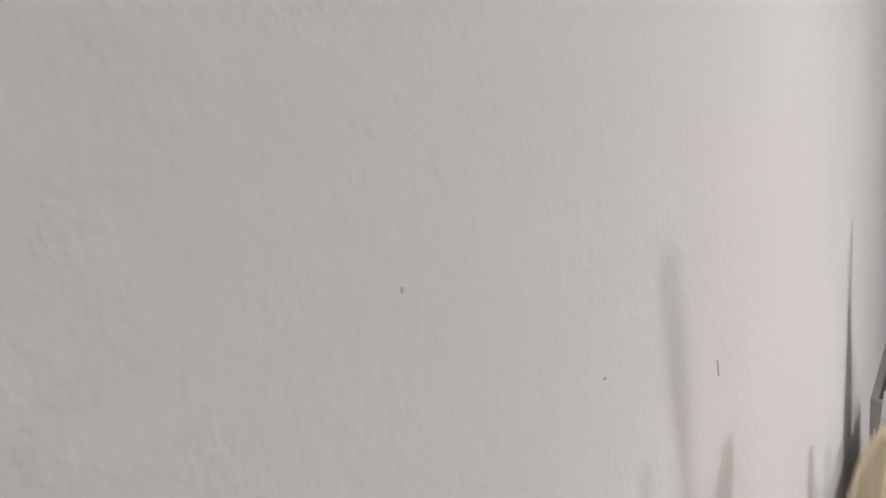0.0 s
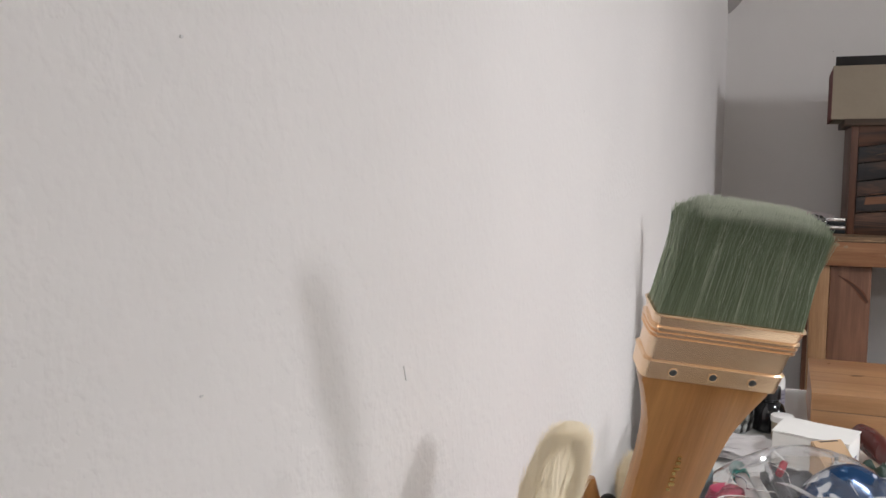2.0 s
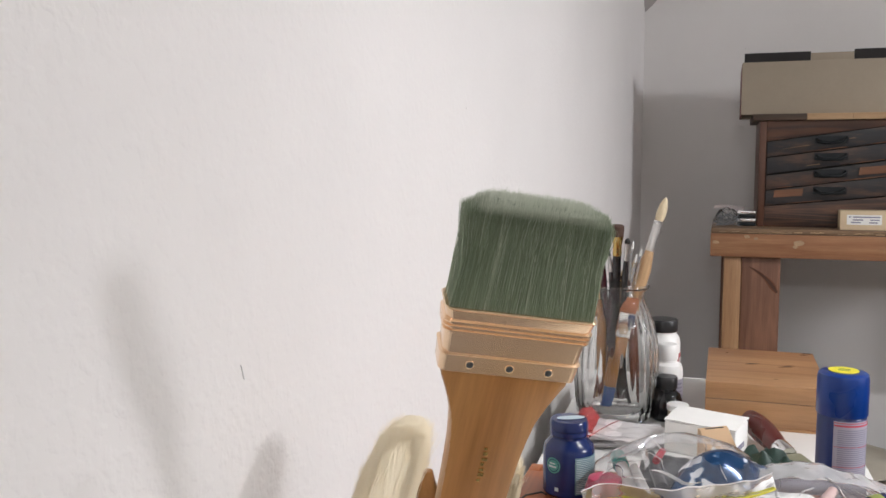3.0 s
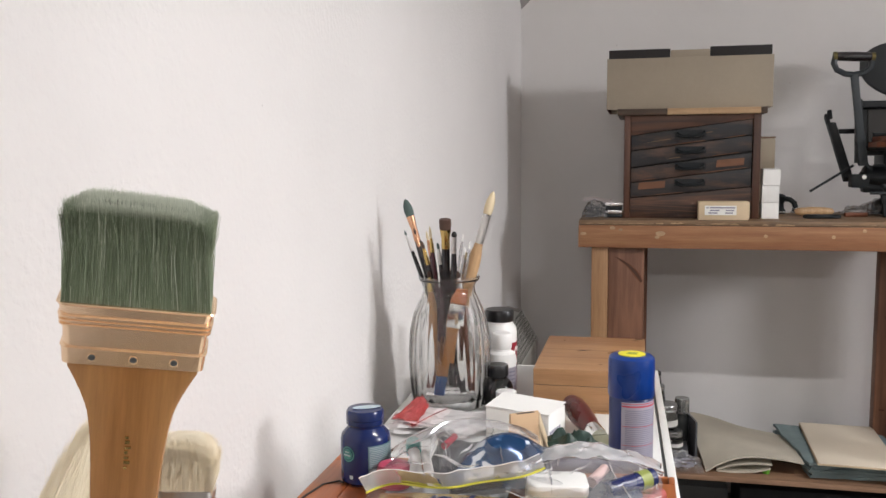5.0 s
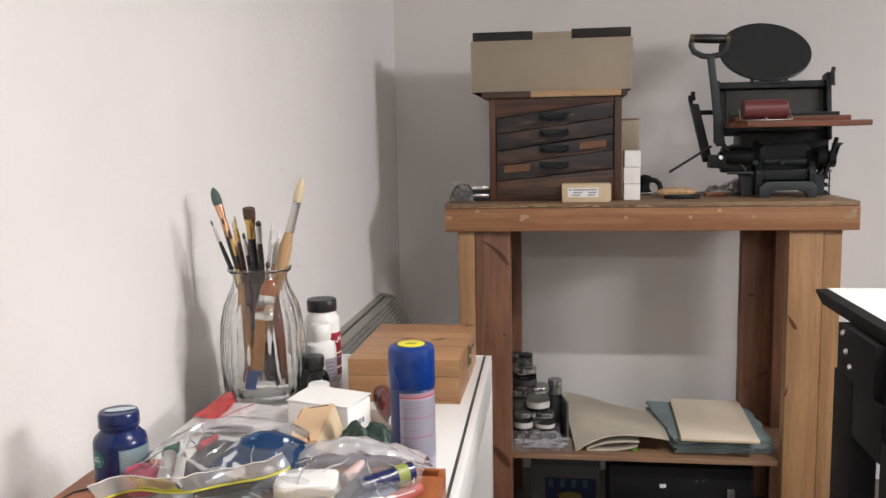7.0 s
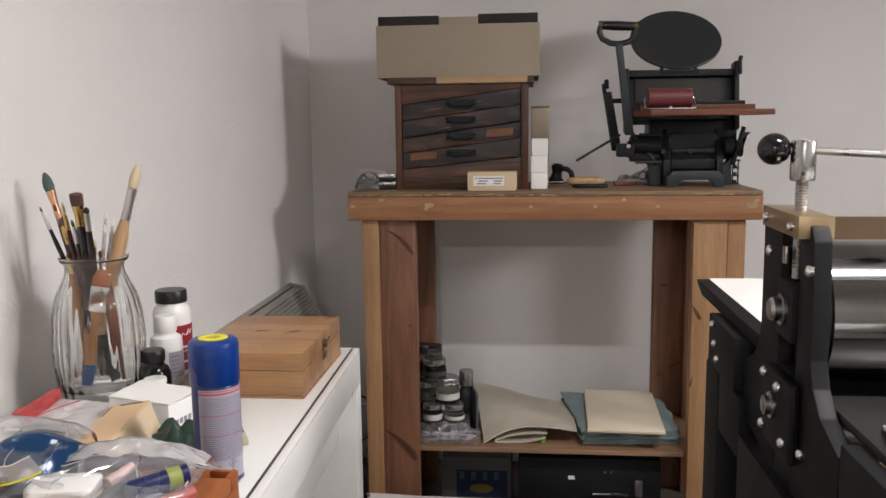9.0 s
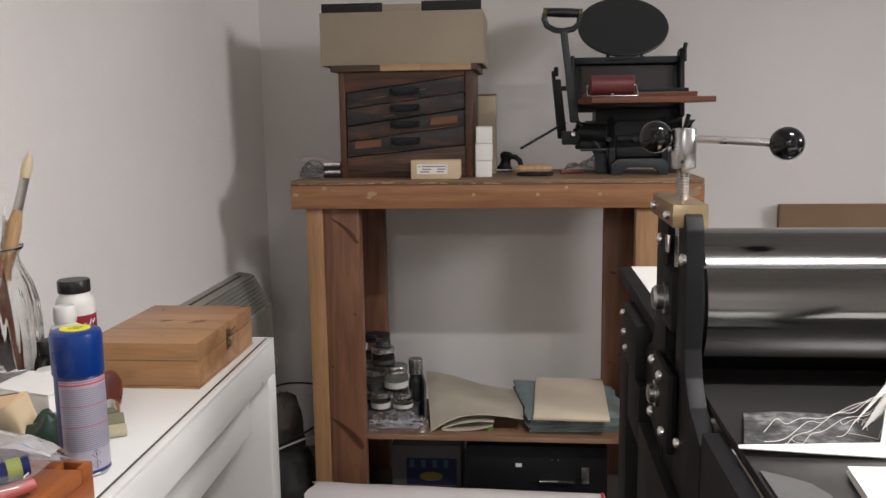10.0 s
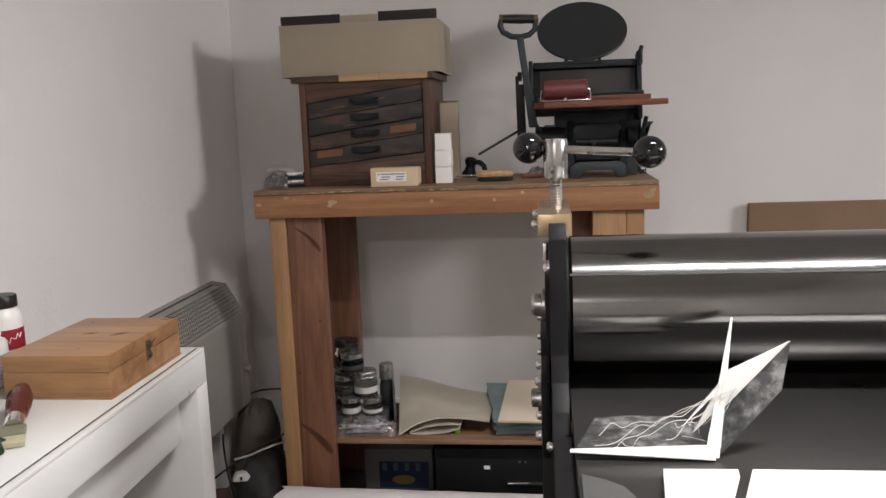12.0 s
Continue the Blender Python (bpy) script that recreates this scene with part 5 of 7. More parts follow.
INK_GREY = plain("grey_ink_residue", (0.20, 0.20, 0.185), 0.35, vary=0.4, scale=60)
JAR_BAND = plain("off_white_jar_label", (0.60, 0.585, 0.55), 0.6, vary=0.2)


def ink_tin(x, y, z, r, h, lidm, label, clear=True):
    """A screw-topped ink jar: ribbed lid, shouldered glass, ink at the bottom and a paper band."""
    t = thing("ink_jar", label, "jar", (x, y, z), rnd.uniform(0, 90), "ink jars on the shelf")
    part("body", Shape().lathe([(r * 0.90, 0), (r * 0.97, h * 0.03), (r * 0.98, h * 0.56), (r * 0.92, h * 0.64), (r * 0.80, h * 0.68), (r * 0.80, h * 0.72)], 28), SMOKY if clear else INK_DARK, t, "grey glass body", 60)
    if clear:
        full = 0.16 + 0.34 * rnd.random()
        part("ink", Shape().lathe([(r * 0.80, h * 0.04), (r * 0.86, h * 0.06), (r * 0.86, h * full), (r * 0.82, h * (full + 0.02))], 24), INK_DARK if rnd.random() < 0.6 else INK_GREY, t)
    part("lid", Shape().lathe([(r * 0.90, h * 0.725), (r * 0.96, h * 0.735), (r * 0.96, h * 0.78), (r * 0.93, h * 0.80), (r * 0.96, h * 0.82), (r * 0.96, h * 0.96), (r * 0.90, h), (r * 0.4, h * 0.995)], 28), lidm, t)
    part("label", wrap_band(r * 0.985, h * 0.14, h * (0.32 + 0.14 * rnd.random()), -200, 110), JAR_BAND if rnd.random() < 0.65 else INK_DARK, t)
    return t


for x, y, z, r, h, lm in ((0.331, 2.640, 0.045, 0.030, 0.052, GREY_LID), (0.396, 2.645, 0.045, 0.030, 0.052, GREY_LID), (0.300, 2.690, 0.045, 0.028, 0.05, GREY_LID),
                          (0.308, 2.680, 0.0955, 0.033, 0.060, GREY_LID), (0.374, 2.665, 0.0975, 0.036, 0.075, GREY_LID), (0.336, 2.665, 0.1730, 0.036, 0.055, GREY_LID), (0.338, 2.665, 0.2285, 0.022, 0.040, BLACK_PLASTIC), (0.290, 2.735, 0.0, 0.034, 0.075, GREY_LID), (0.292, 2.735, 0.0755, 0.034, 0.085, GREY_LID), (0.294, 2.737, 0.161, 0.030, 0.090, BLACK_PLASTIC), (0.362, 2.742, 0.0, 0.030, 0.11, GREY_LID)):
    ink_tin(x, y, SZ + z, r, h, lm, "small dark ink jar with a grey lid")
tall = ink_tin(0.425, 2.735, SZ, 0.023, 0.172, GREY_LID, "tall dark bottle with a pewter lid", False)
tin0 = thing("shelf_tin", "flat dark tin carrying the ink jars", "tin", (0.35, 2.675, SZ))
part("body", Shape().box(-0.085, 0.09, -0.055, 0.055, 0, 0.043, 0.004), GREY_PLASTIC, tin0)
fr = thing("picture_glass", "small dark framed glass leaning on the shelf", "frame", (0.452, 2.70, SZ), 12)
part("pane", Shape().box(-0.003, 0.003, -0.055, 0.055, 0.0, 0.125, 0.001), GREY_PLASTIC, fr)

sbg = thing("shelf_bag", "crumpled clear plastic bag at the front of the shelf", "bag", (0.385, 2.588, SZ))
part("film", Shape().sheet(lambda u, v: ((u - 0.5) * 0.19, (v - 0.5) * 0.062 + 0.006 * noise.noise((u * 6, v * 3, 7)), 0.002 + 0.062 * (math.sin(math.pi * v) ** 0.6) * (math.sin(math.pi * u) ** 0.35) * (0.75 + 0.5 * noise.noise((u * 5, v * 5, 2))) + 0.008 * noise.noise((u * 17, v * 11, 5))), 40, 18), FILM_CRINKLE, sbg)
ns = Shape()
for k in range(14):
    ns.rod((rnd.uniform(-0.08, 0.08), rnd.uniform(-0.02, 0.02), rnd.uniform(0.004, 0.03)), (rnd.uniform(-0.08, 0.08), rnd.uniform(-0.02, 0.02), rnd.uniform(0.004, 0.03)), 0.003, 0.003, 8)
part("contents", ns, LABEL_GREY, sbg, "pale sticks inside the bag")

felt = thing("felt_blanket", "cream felt blanket curled over on itself on the shelf", "felt", (0, 0, SZ))


def along(pts, u):
    """A point on a smooth line through a few given points, u from 0 to 1."""
    n = len(pts) - 1
    k = min(int(u * n), n - 1)
    w = u * n - k
    p0, p1, p2, p3 = (Vector(pts[max(0, min(n, k + d))]) for d in (-1, 0, 1, 2))
    return 0.5 * (2 * p1 + (p2 - p0) * w + (2 * p0 - 5 * p1 + 4 * p2 - p3) * w * w + (3 * p1 - p0 - 3 * p2 + p3) * w ** 3)


FELT_FRONT = [(0.487, 2.570, 0.003), (0.519, 2.572, 0.024), (0.568, 2.574, 0.046), (0.634, 2.575, 0.055), (0.699, 2.575, 0.050), (0.752, 2.574, 0.044)]
FELT_BACK = [(0.437, 2.905, 0.078), (0.470, 2.905, 0.076), (0.539, 2.895, 0.062), (0.613, 2.885, 0.046), (0.690, 2.880, 0.032), (0.752, 2.876, 0.022)]


def felt_at(u, v):
    p = along(FELT_FRONT, u).lerp(along(FELT_BACK, u), v)
    p.z += 0.012 * math.sin(math.pi * v) * (1 - u) + 0.003 * noise.noise((u * 4, v * 4, 1))
    return (p.x, p.y, max(p.z, 0.0055 if u > 0.02 else 0.003) + 0.003)


# the edge that is rolled under the sheet
FELT_ROLL = [(0.668, 0.034, 0), (0.620, 0.034, 0), (0.568, 0.027, 0), (0.528, 0.014, 0), (0.517, 0.0085, 0), (0.530, 0.0058, 0), (0.570, 0.0056, 0), (0.620, 0.0105, 0), (0.664, 0.022, 0)]
s = Shape().sheet(lambda u, v: (along(FELT_ROLL, u).x + 0.004 * v, 2.580 + 0.115 * v, along(FELT_ROLL, u).y), 48, 6, 0.0042)
part("rolled_edge", s, FELT, felt)
s = Shape().sheet(felt_at, 48, 24, 0.0048)
part("sheet", s, FELT, felt)
tw = thing("folded_cloths", "stack of folded teal cloths on the shelf", "cloth", (0.90, 2.735, SZ))
for k in range(6):
    ox, oy = 0.005 * math.sin(2.1 * k), 0.004 * math.cos(1.7 * k)
    zz = 0.0088 * k
    corners = [Vector(c) for c in ((-0.130, -0.158), (0.142, -0.140), (0.134, 0.196 - 0.004 * k), (-0.170 - 0.003 * (k % 3), 0.198))]

    def cloth_at(u, v):
        p = (corners[0] * (1 - u) + corners[1] * u) * (1 - v) + (corners[3] * (1 - u) + corners[2] * u) * v
        hang = 0.006 * max(0.0, 1 - 14 * min(u, 1 - u, v, 1 - v)) * (k > 2)
        return (ox + p.x + 0.008 * noise.noise((u * 3, v * 5, k * 3.0)), oy + p.y + 0.009 * noise.noise((u * 5, v * 3, 5 + k)),
                zz + 0.0095 + 0.0035 * noise.noise((u * 6, v * 6, k)) * (k / 5) - hang)
    s = Shape()
    s.sheet(cloth_at, 26, 26, 0.0072)
    bmesh.ops.bevel(s.bm, geom=[e for e in s.bm.edges if e.is_manifold and e.calc_face_angle(0) > 1.0], offset=0.0030, segments=2, affect="EDGES")
    part("cloth", s, TEAL_CLOTH, tw)
cp = thing("cream_paper", "stack of cream blotting paper on the cloths", "paper", (0.892, 2.715, SZ + 0.0590), -2)
for k in range(3):
    part("sheet", Shape().box(-0.107 + 0.001 * k, 0.106, -0.192, 0.186 - 0.002 * k, 0.0025 * k, 0.0023 + 0.0025 * k, 0.0004), CARD_CREAM if k < 2 else plain("cream_blotter", (0.80, 0.70, 0.56), 0.85, vary=0.04), cp)
gp = thing("green_cap", "small green plastic cap on the shelf", "cap", (0.655, 2.60, SZ))
part("cap", Shape().lathe([(0.009, 0), (0.010, 0.001), (0.010, 0.014), (0.008, 0.016)], 18), plain("green_plastic", (0.15, 0.42, 0.04), 0.4), gp)

# ---- under the shelf ----
tb = thing("tool_case", "black metal tool case with a chrome handle", "case", (0.79, 2.60, 0))
part("body", Shape().box(-0.205, 0.205, 0, 0.24, 0, 0.195, 0.006), BLACK_STEEL, tb)
part("handle", Shape().tube([(0.010, 0.0, 0.088), (0.012, -0.014, 0.093), (0.03, -0.018, 0.096), (0.09, -0.018, 0.096), (0.108, -0.014, 0.093), (0.110, 0.0, 0.088)], 0.004), CHROME, tb, "bright chrome carrying handle")
part("sticker", Shape().box(-0.060, -0.042, -0.0012, 0.0, 0.131, 0.142), PAPER, tb)
part("latch", Shape().box(0.130, 0.152, -0.006, 0.0, 0.085, 0.135, 0.002), GREY_LID, tb)
s = Shape()
for x in (0.045, 0.062):
    s.rod((x, 0.0, 0.155), (x, -0.002, 0.155), 0.0035)
part("rivet", s, CHROME, tb)
# White card and its prints carry the shelf's shade in darkened base colours.
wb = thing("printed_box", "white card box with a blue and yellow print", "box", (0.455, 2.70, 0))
part("body", Shape().box(-0.105, 0.108, 0, 0.18, 0, 0.150, 0.003), plain("shade_darkened_card", (0.11, 0.108, 0.105), 0.6), wb)
part("blue_print", Shape().box(-0.060, 0.095, -0.0012, 0.0, 0.025, 0.110), plain("shade_darkened_navy", (0.010, 0.018, 0.060), 0.5), wb, "dark blue printed picture")
part("yellow_print", Shape().lathe([(1, 0), (1, 1)], 20, Matrix.Translation((0.016, -0.0014, 0.052)) @ Matrix.Rotation(math.pi / 2, 4, "X") @ Matrix.Diagonal((0.036, 0.014, 0.001, 1))), plain("shade_dimmed_yellow", (0.22, 0.17, 0.03), 0.5), wb)
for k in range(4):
    part("pale_print", Shape().box(-0.050 + 0.035 * k, -0.036 + 0.035 * k, -0.0018, -0.001, 0.080, 0.105), plain("shade_darkened_teal", (0.05, 0.10, 0.13), 0.5), wb)

roll = thing("paper_roll", "pinkish white wrapped paper roll on the floor", "paper roll", (0.57, 2.415, 0))
s = Shape()
rings = []
for i in range(25):
    u = i / 24
    x = -0.40 + 0.80 * u
    rr = 0.072 - 0.008 * u + 0.002 * noise.noise((u * 9, 0, 0))
    rings.append([(x + (0.012 * math.sin(5 * a) if i == 0 else 0), rr * math.cos(a) * (1 + 0.02 * noise.noise((u * 7, math.cos(a), math.sin(a)))), 0.0745 - 0.006 * u + rr * math.sin(a)) for a in (2 * math.pi * k / 32 for k in range(32))])
s.solid(rings)
part("wrap", s, ROLL_PAPER, roll)
part("end_tape", Shape().lathe([(0.0665, 0), (0.0672, 0.001), (0.0672, 0.007), (0.0665, 0.008)], 32, Matrix.Translation((0.390, 0, 0.0688)) @ Matrix.Rotation(math.pi / 2, 4, "Y")), PRINT_RED, roll, "red tape round one end")


def slumped(name, label, at, rx, ry, h, mat, seed, lean=(0.0, 0.0)):
    """A slack bag: folded sides that lean together towards a ragged top."""
    t = thing(name, label, "bag", at)
    rings = []
    for i in range(19):
        u = i / 18
        ring = []
        for k in range(44):
            a = 2 * math.pi * k / 44
            fold = 0.22 * noise.noise((1.4 * math.cos(a), 1.4 * math.sin(a), u * 2.2 + seed)) + 0.16 * abs(noise.noise((4 * math.cos(a), 4 * math.sin(a), u * 3.0 + seed))) + 0.05 * noise.noise((11 * math.cos(a), 11 * math.sin(a), u * 9 + seed))
            rr = (1.0 + 0.10 * math.sin(math.pi * u) - 0.42 * u ** 2.2) * (0.95 + fold)
            if u == 1:
                rr *= 0.6
            z = h * u + (0.12 * h * noise.noise((2 * math.cos(a), 2 * math.sin(a), seed + 9)) * u)
            ring.append((rx * rr * math.cos(a) + lean[0] * u, ry * rr * math.sin(a) + lean[1] * u, z))
        rings.append(ring)
    s = Shape().solid(rings)
    return part("bag", s, mat, t, smooth=50)


slumped("cloth_bag", "slack dark navy cloth bag on the floor beside the bench leg", (0.055, 2.615, 0), 0.078, 0.105, 0.165, DARK_BAG, 2.0)
slumped("paper_sack", "dusty brown paper sack slumped under the heater", (-0.020, 2.800, 0), 0.075, 0.095, 0.275, plain("dusty_brown_paper", (0.105, 0.085, 0.070), 0.8, vary=0.3, scale=20, bump=0.5, distance=0.003), 5.0, (0.0, -0.02))
carton = thing("small_carton", "reddish brown carton on the floor under the heater", "box", (-0.060, 2.47, 0), 12)
part("body", Shape().box(-0.045, 0.045, -0.05, 0.05, 0, 0.095, 0.002), plain("red_brown_card", (0.060, 0.030, 0.024), 0.7, vary=0.2), carton)
for k, (pts, m, lb) in enumerate(((((-0.100, 2.56, 0.095), (-0.060, 2.57, 0.125), (0.0, 2.58, 0.165), (0.06, 2.59, 0.200), (0.118, 2.60, 0.228), (0.150, 2.66, 0.240)), CABLE, "black cable looping up to the bench leg"),
                                  (((-0.02, 2.57, 0.165), (0.03, 2.565, 0.180), (0.07, 2.57, 0.197), (0.11, 2.59, 0.208), (0.14, 2.64, 0.20)), CABLE_WHITE, "thin white cable over the dark bag"),
                                  (((-0.090, 2.735, 0.285), (-0.03, 2.86, 0.29), (0.050, 2.93, 0.27), (0.105, 2.97, 0.22), (0.15, 2.99, 0.12)), CABLE, "black cable hanging from the heater"),
                                  (((-0.095, 2.72, 0.285), (-0.09, 2.66, 0.20), (-0.05, 2.58, 0.12), (0.02, 2.47, 0.05), (0.09, 2.44, 0.01)), CABLE, "black cable looping over the floor"))):
    c = thing("cable", lb, "cable", pts[0], group="cables in the corner")
    fine = []
    for (p, q) in zip(pts, pts[1:]):
        for j in range(6):
            fine.append(Vector(p).lerp(Vector(q), j / 6) - Vector(pts[0]))
    fine.append(Vector(pts[-1]) - Vector(pts[0]))
    for _ in range(3):
        fine = [fine[0]] + [(a + b + c2) / 3 for a, b, c2 in zip(fine, fine[1:], fine[2:])] + [fine[-1]]
    part("lead", Shape().tube(fine, 0.0032), m, c)
plug = thing("wall_plug", "white plug lying on the dark bag", "plug", (0.010, 2.535, 0.118), 25)
part("body", Shape().prism([(-0.026, 0.0), (0.018, -0.004), (0.027, 0.010), (0.016, 0.024), (-0.014, 0.022)], -0.015, 0.015, "y", 0.004), CABLE_WHITE, plug)
part("pin", Shape().box(-0.004, 0.003, -0.019, -0.0152, 0.004, 0.014, 0.0008), PRINT_BLACK, plug)

bb = thing("brown_panel", "brown card sheet leaning on the far wall", "card", (1.571, 3.035, 0))
part("sheet", Shape().box(0, 0.75, 0, 0.025, 0, 0.850, 0.002), CARD_BROWN, bb)

# ---- on the desk: tray, bottles, jars ----
case = thing("wooden_case", "orange-stained wooden case with slots in its lid", "case", (0, 0, DT))
TX0, TX1, TY0, TY1, TH = -0.046, 0.328, 0.62, 0.981, 0.042
part("base", Shape().box(TX0, TX1, TY0, TY1, 0, 0.027, 0.0015), TRAY_WOOD, case)
part("lid", Shape().box(TX0 + 0.0405, TX1 - 0.0405, TY0, TY1, 0.0275, TH, 0.0015), TRAY_WOOD, case)
for x0, x1 in ((TX0, TX0 + 0.040), (TX1 - 0.040, TX1)):
    s = Shape()
    s.box(x0, x1, TY0, TY1 - 0.021, 0.0275, TH, 0.0015).box(x0, x0 + 0.013, TY1 - 0.0205, TY1, 0.0275, TH, 0.001).box(x1 - 0.006, x1, TY1 - 0.0205, TY1, 0.0275, TH, 0.001)
    part("rim", s, TRAY_WOOD, case)
    part("slot", Shape().box(x0 + 0.0135, x1 - 0.0065, TY1 - 0.020, TY1 - 0.006, 0.0275, TH - 0.010), PRINT_BLACK, case, "dark slot cut in the lid")
    part("rim_end", Shape().box(x0 + 0.0132, x1 - 0.0062, TY1 - 0.0055, TY1, 0.0275, TH, 0.001), TRAY_WOOD, case)
part("groove", Shape().tube([(TX0 + 0.004, 0.80, TH), (TX0 + 0.007, 0.85, TH), (TX0 + 0.014, 0.885, TH), (TX0 + 0.028, 0.898, TH), (TX0 + 0.034, 0.893, TH)], 0.0014), PRINT_BLACK, case, "dark curved groove")
CT = DT + TH

gum = thing("gum_bottle", "dark blue plastic tub with ridged cap", "bottle", (0.0075, 0.910, CT))
part("body", Shape().lathe([(0.0232, 0), (0.0262, 0.003), (0.0262, 0.046), (0.0250, 0.0515), (0.0205, 0.0565), (0.0182, 0.059), (0.0182, 0.061)], 36), BLUE_PLASTIC, gum)
part("cap", Shape().lathe([(0.0186, 0.0612), (0.0198, 0.0625), (0.0198, 0.0665), (0.0190, 0.0672), (0.0198, 0.0679), (0.0198, 0.0745), (0.0184, 0.0775), (0.002, 0.0783)], 36), BLUE_PLASTIC, gum, "blue ridged cap")
part("cap_print", Shape().lathe([(1, 0), (1, 1)], 20, Matrix.Translation((0.002, 0, 0.0785)) @ Matrix.Rotation(0.5, 4, "Z") @ Matrix.Diagonal((0.0150, 0.0060, 0.0004, 1))), PALE_PRINT, gum, "pale printed flash")
part("label", wrap_band(0.0262, 0.006, 0.044, -66, 30), TEAL_PRINT, gum, "pale teal label")
s = Shape()
for k in range(19):
    s.take(wrap_band(0.0265, 0.0075 + 0.0019 * k, 0.0083 + 0.0019 * k, -63, 20 + 7 * math.sin(k * 2.3)).bm)
part("print", s, PALE_PRINT, gum, "fine pale printed lines")
em = Shape()
for r0, r1 in ((0.0, 0.0058), (0.0066, 0.0082)):
    em.sheet(lambda u, v: (0.0266 * math.cos(radians(-116) + (r0 + (r1 - r0) * v) * math.cos(6.283 * u) / 0.0266), 0.0266 * math.sin(radians(-116) + (r0 + (r1 - r0) * v) * math.cos(6.283 * u) / 0.0266), 0.0345 + (r0 + (r1 - r0) * v) * math.sin(6.283 * u)), 28, 1)
part("emblem", em, GREEN_PRINT, gum, "green ring emblem")
part("print", wrap_band(0.0269, 0.0325, 0.0345, -127, -107).take(wrap_band(0.0269, 0.0360, 0.0375, -124, -110).bm), PALE_PRINT, gum)
part("print", wrap_band(0.0265, 0.0085, 0.0125, -111, -102), PALE_PRINT, gum)

can = thing("spray_can", "blue-capped aerosol can with a printed grey label", "spray can", (0.2812, 1.053, DT + 0.0005))
part("body", Shape().lathe([(0.0235, 0), (0.0255, 0.002), (0.0255, 0.004), (0.0248, 0.006), (0.0248, 0.1065), (0.0238, 0.1085)], 40), BLUE_PRINT, can)
part("rim", Shape().ring((0, 0, 0.0028), 0.0247, 0.0013), CHROME, can)
part("label", wrap_band(0.0248, 0.007, 0.1060, -114, 95), LABEL_GREY, can, "silver-grey label")
s = Shape()
for k in range(31):
    z = 0.030 + 0.0022 * k
    s.take(wrap_band(0.0251, z, z + 0.0012, -104, 40 + 18 * math.sin(k * 1.9)).bm)
part("print", s, PRINT_GREY, can, "fine grey printed lines")
s = Shape()
for z, h in ((0.1005, 0.0018), (0.1040, 0.0008), (0.0780, 0.0006), (0.0560, 0.0006)):
    s.take(wrap_band(0.0252, z, z + h, -113, 94).bm)
part("red_line", s, PRINT_RED, can)
s = Shape()
for zc in (0.0135, 0.0245):
    for w0, w1 in ((0.0042, 0.0050),):
        for k in range(4):
            a0, a1 = math.pi / 2 * k, math.pi / 2 * (k + 1)
            pts = []
            for r, a in ((w0, a0), (w1, a0), (w1, a1), (w0, a1)):
                th = radians(-35) + r * math.cos(a) / 0.0252
                pts.append((0.02525 * math.cos(th), 0.02525 * math.sin(th), zc + r * math.sin(a)))
            s.bm.faces.new([s.bm.verts.new(p) for p in pts])
    for dz in (-0.001, 0.001):
        th = radians(-35)
        s.take(wrap_band(0.0251, zc + dz - 0.0009, zc + dz + 0.0009, -36.5, -33.5, 3).bm)
part("hazard_sign", s, PRINT_BLACK, can, "black diamond hazard signs")
part("cap", Shape().lathe([(0.0255, 0.1090), (0.0262, 0.1100), (0.0262, 0.149), (0.0252, 0.1535), (0.0225, 0.1555), (0.016, 0.156), (0.002, 0.156)], 40), BLUE_CAP, can, "bright blue cap")
part("top_dot", Shape().lathe([(0.0155, 0.1563), (0.0155, 0.1569), (0.002, 0.157)], 30), YELLOW, can, "yellow round sticker")
part("dot_print", Shape().box(-0.006, 0.006, -0.004, -0.001, 0.157, 0.1574).box(-0.004, 0.007, 0.002, 0.0045, 0.157, 0.1574), plain("green_grey_print", (0.30, 0.34, 0.06), 0.5), can)

# ribbed glass jar
jar = thing("glass_jar", "ribbed clear glass jar holding paint brushes", "jar", (0.0055, 1.335, DT))
outer = [(0.042, 0.0), (0.050, 0.002), (0.0550, 0.008), (0.0572, 0.030), (0.0583, 0.060), (0.0585, 0.085), (0.0565, 0.115), (0.0515, 0.140), (0.0435, 0.160), (0.0385, 0.172), (0.0375, 0.180), (0.0395, 0.186), (0.0435, 0.189), (0.0440, 0.1915)]
s = Shape()
rings = []
profile = [(r, z, 1.0) for r, z in outer] + [(0.0425, 0.1925, 1.0)] + [(r - 0.0019, max(z, 0.0065), 0.75) for r, z in outer[-3:2:-1]] + [(0.046, 0.0065, 0.0), (0.004, 0.006, 0.0)]
for r, z, k in profile:
    rib = 0.028 * k * max(0.0, min(1.0, min((z - 0.012) / 0.05, (0.165 - z) / 0.03)))
    rings.append([(1.045 * r * (1 + rib * math.cos(24 * a)) * math.cos(a), 1.045 * r * (1 + rib * math.cos(24 * a)) * math.sin(a), 1.035 * z) for a in (2 * math.pi * i / 176 for i in range(176))])
s.solid(rings)
part("glass", s, CLOUDY, jar, smooth=70)
part("rim", Shape().ring((0, 0, 0.2005), 0.0455, 0.0016, "z", 48), CLOUDY, jar, "rounded glass lip", 70)


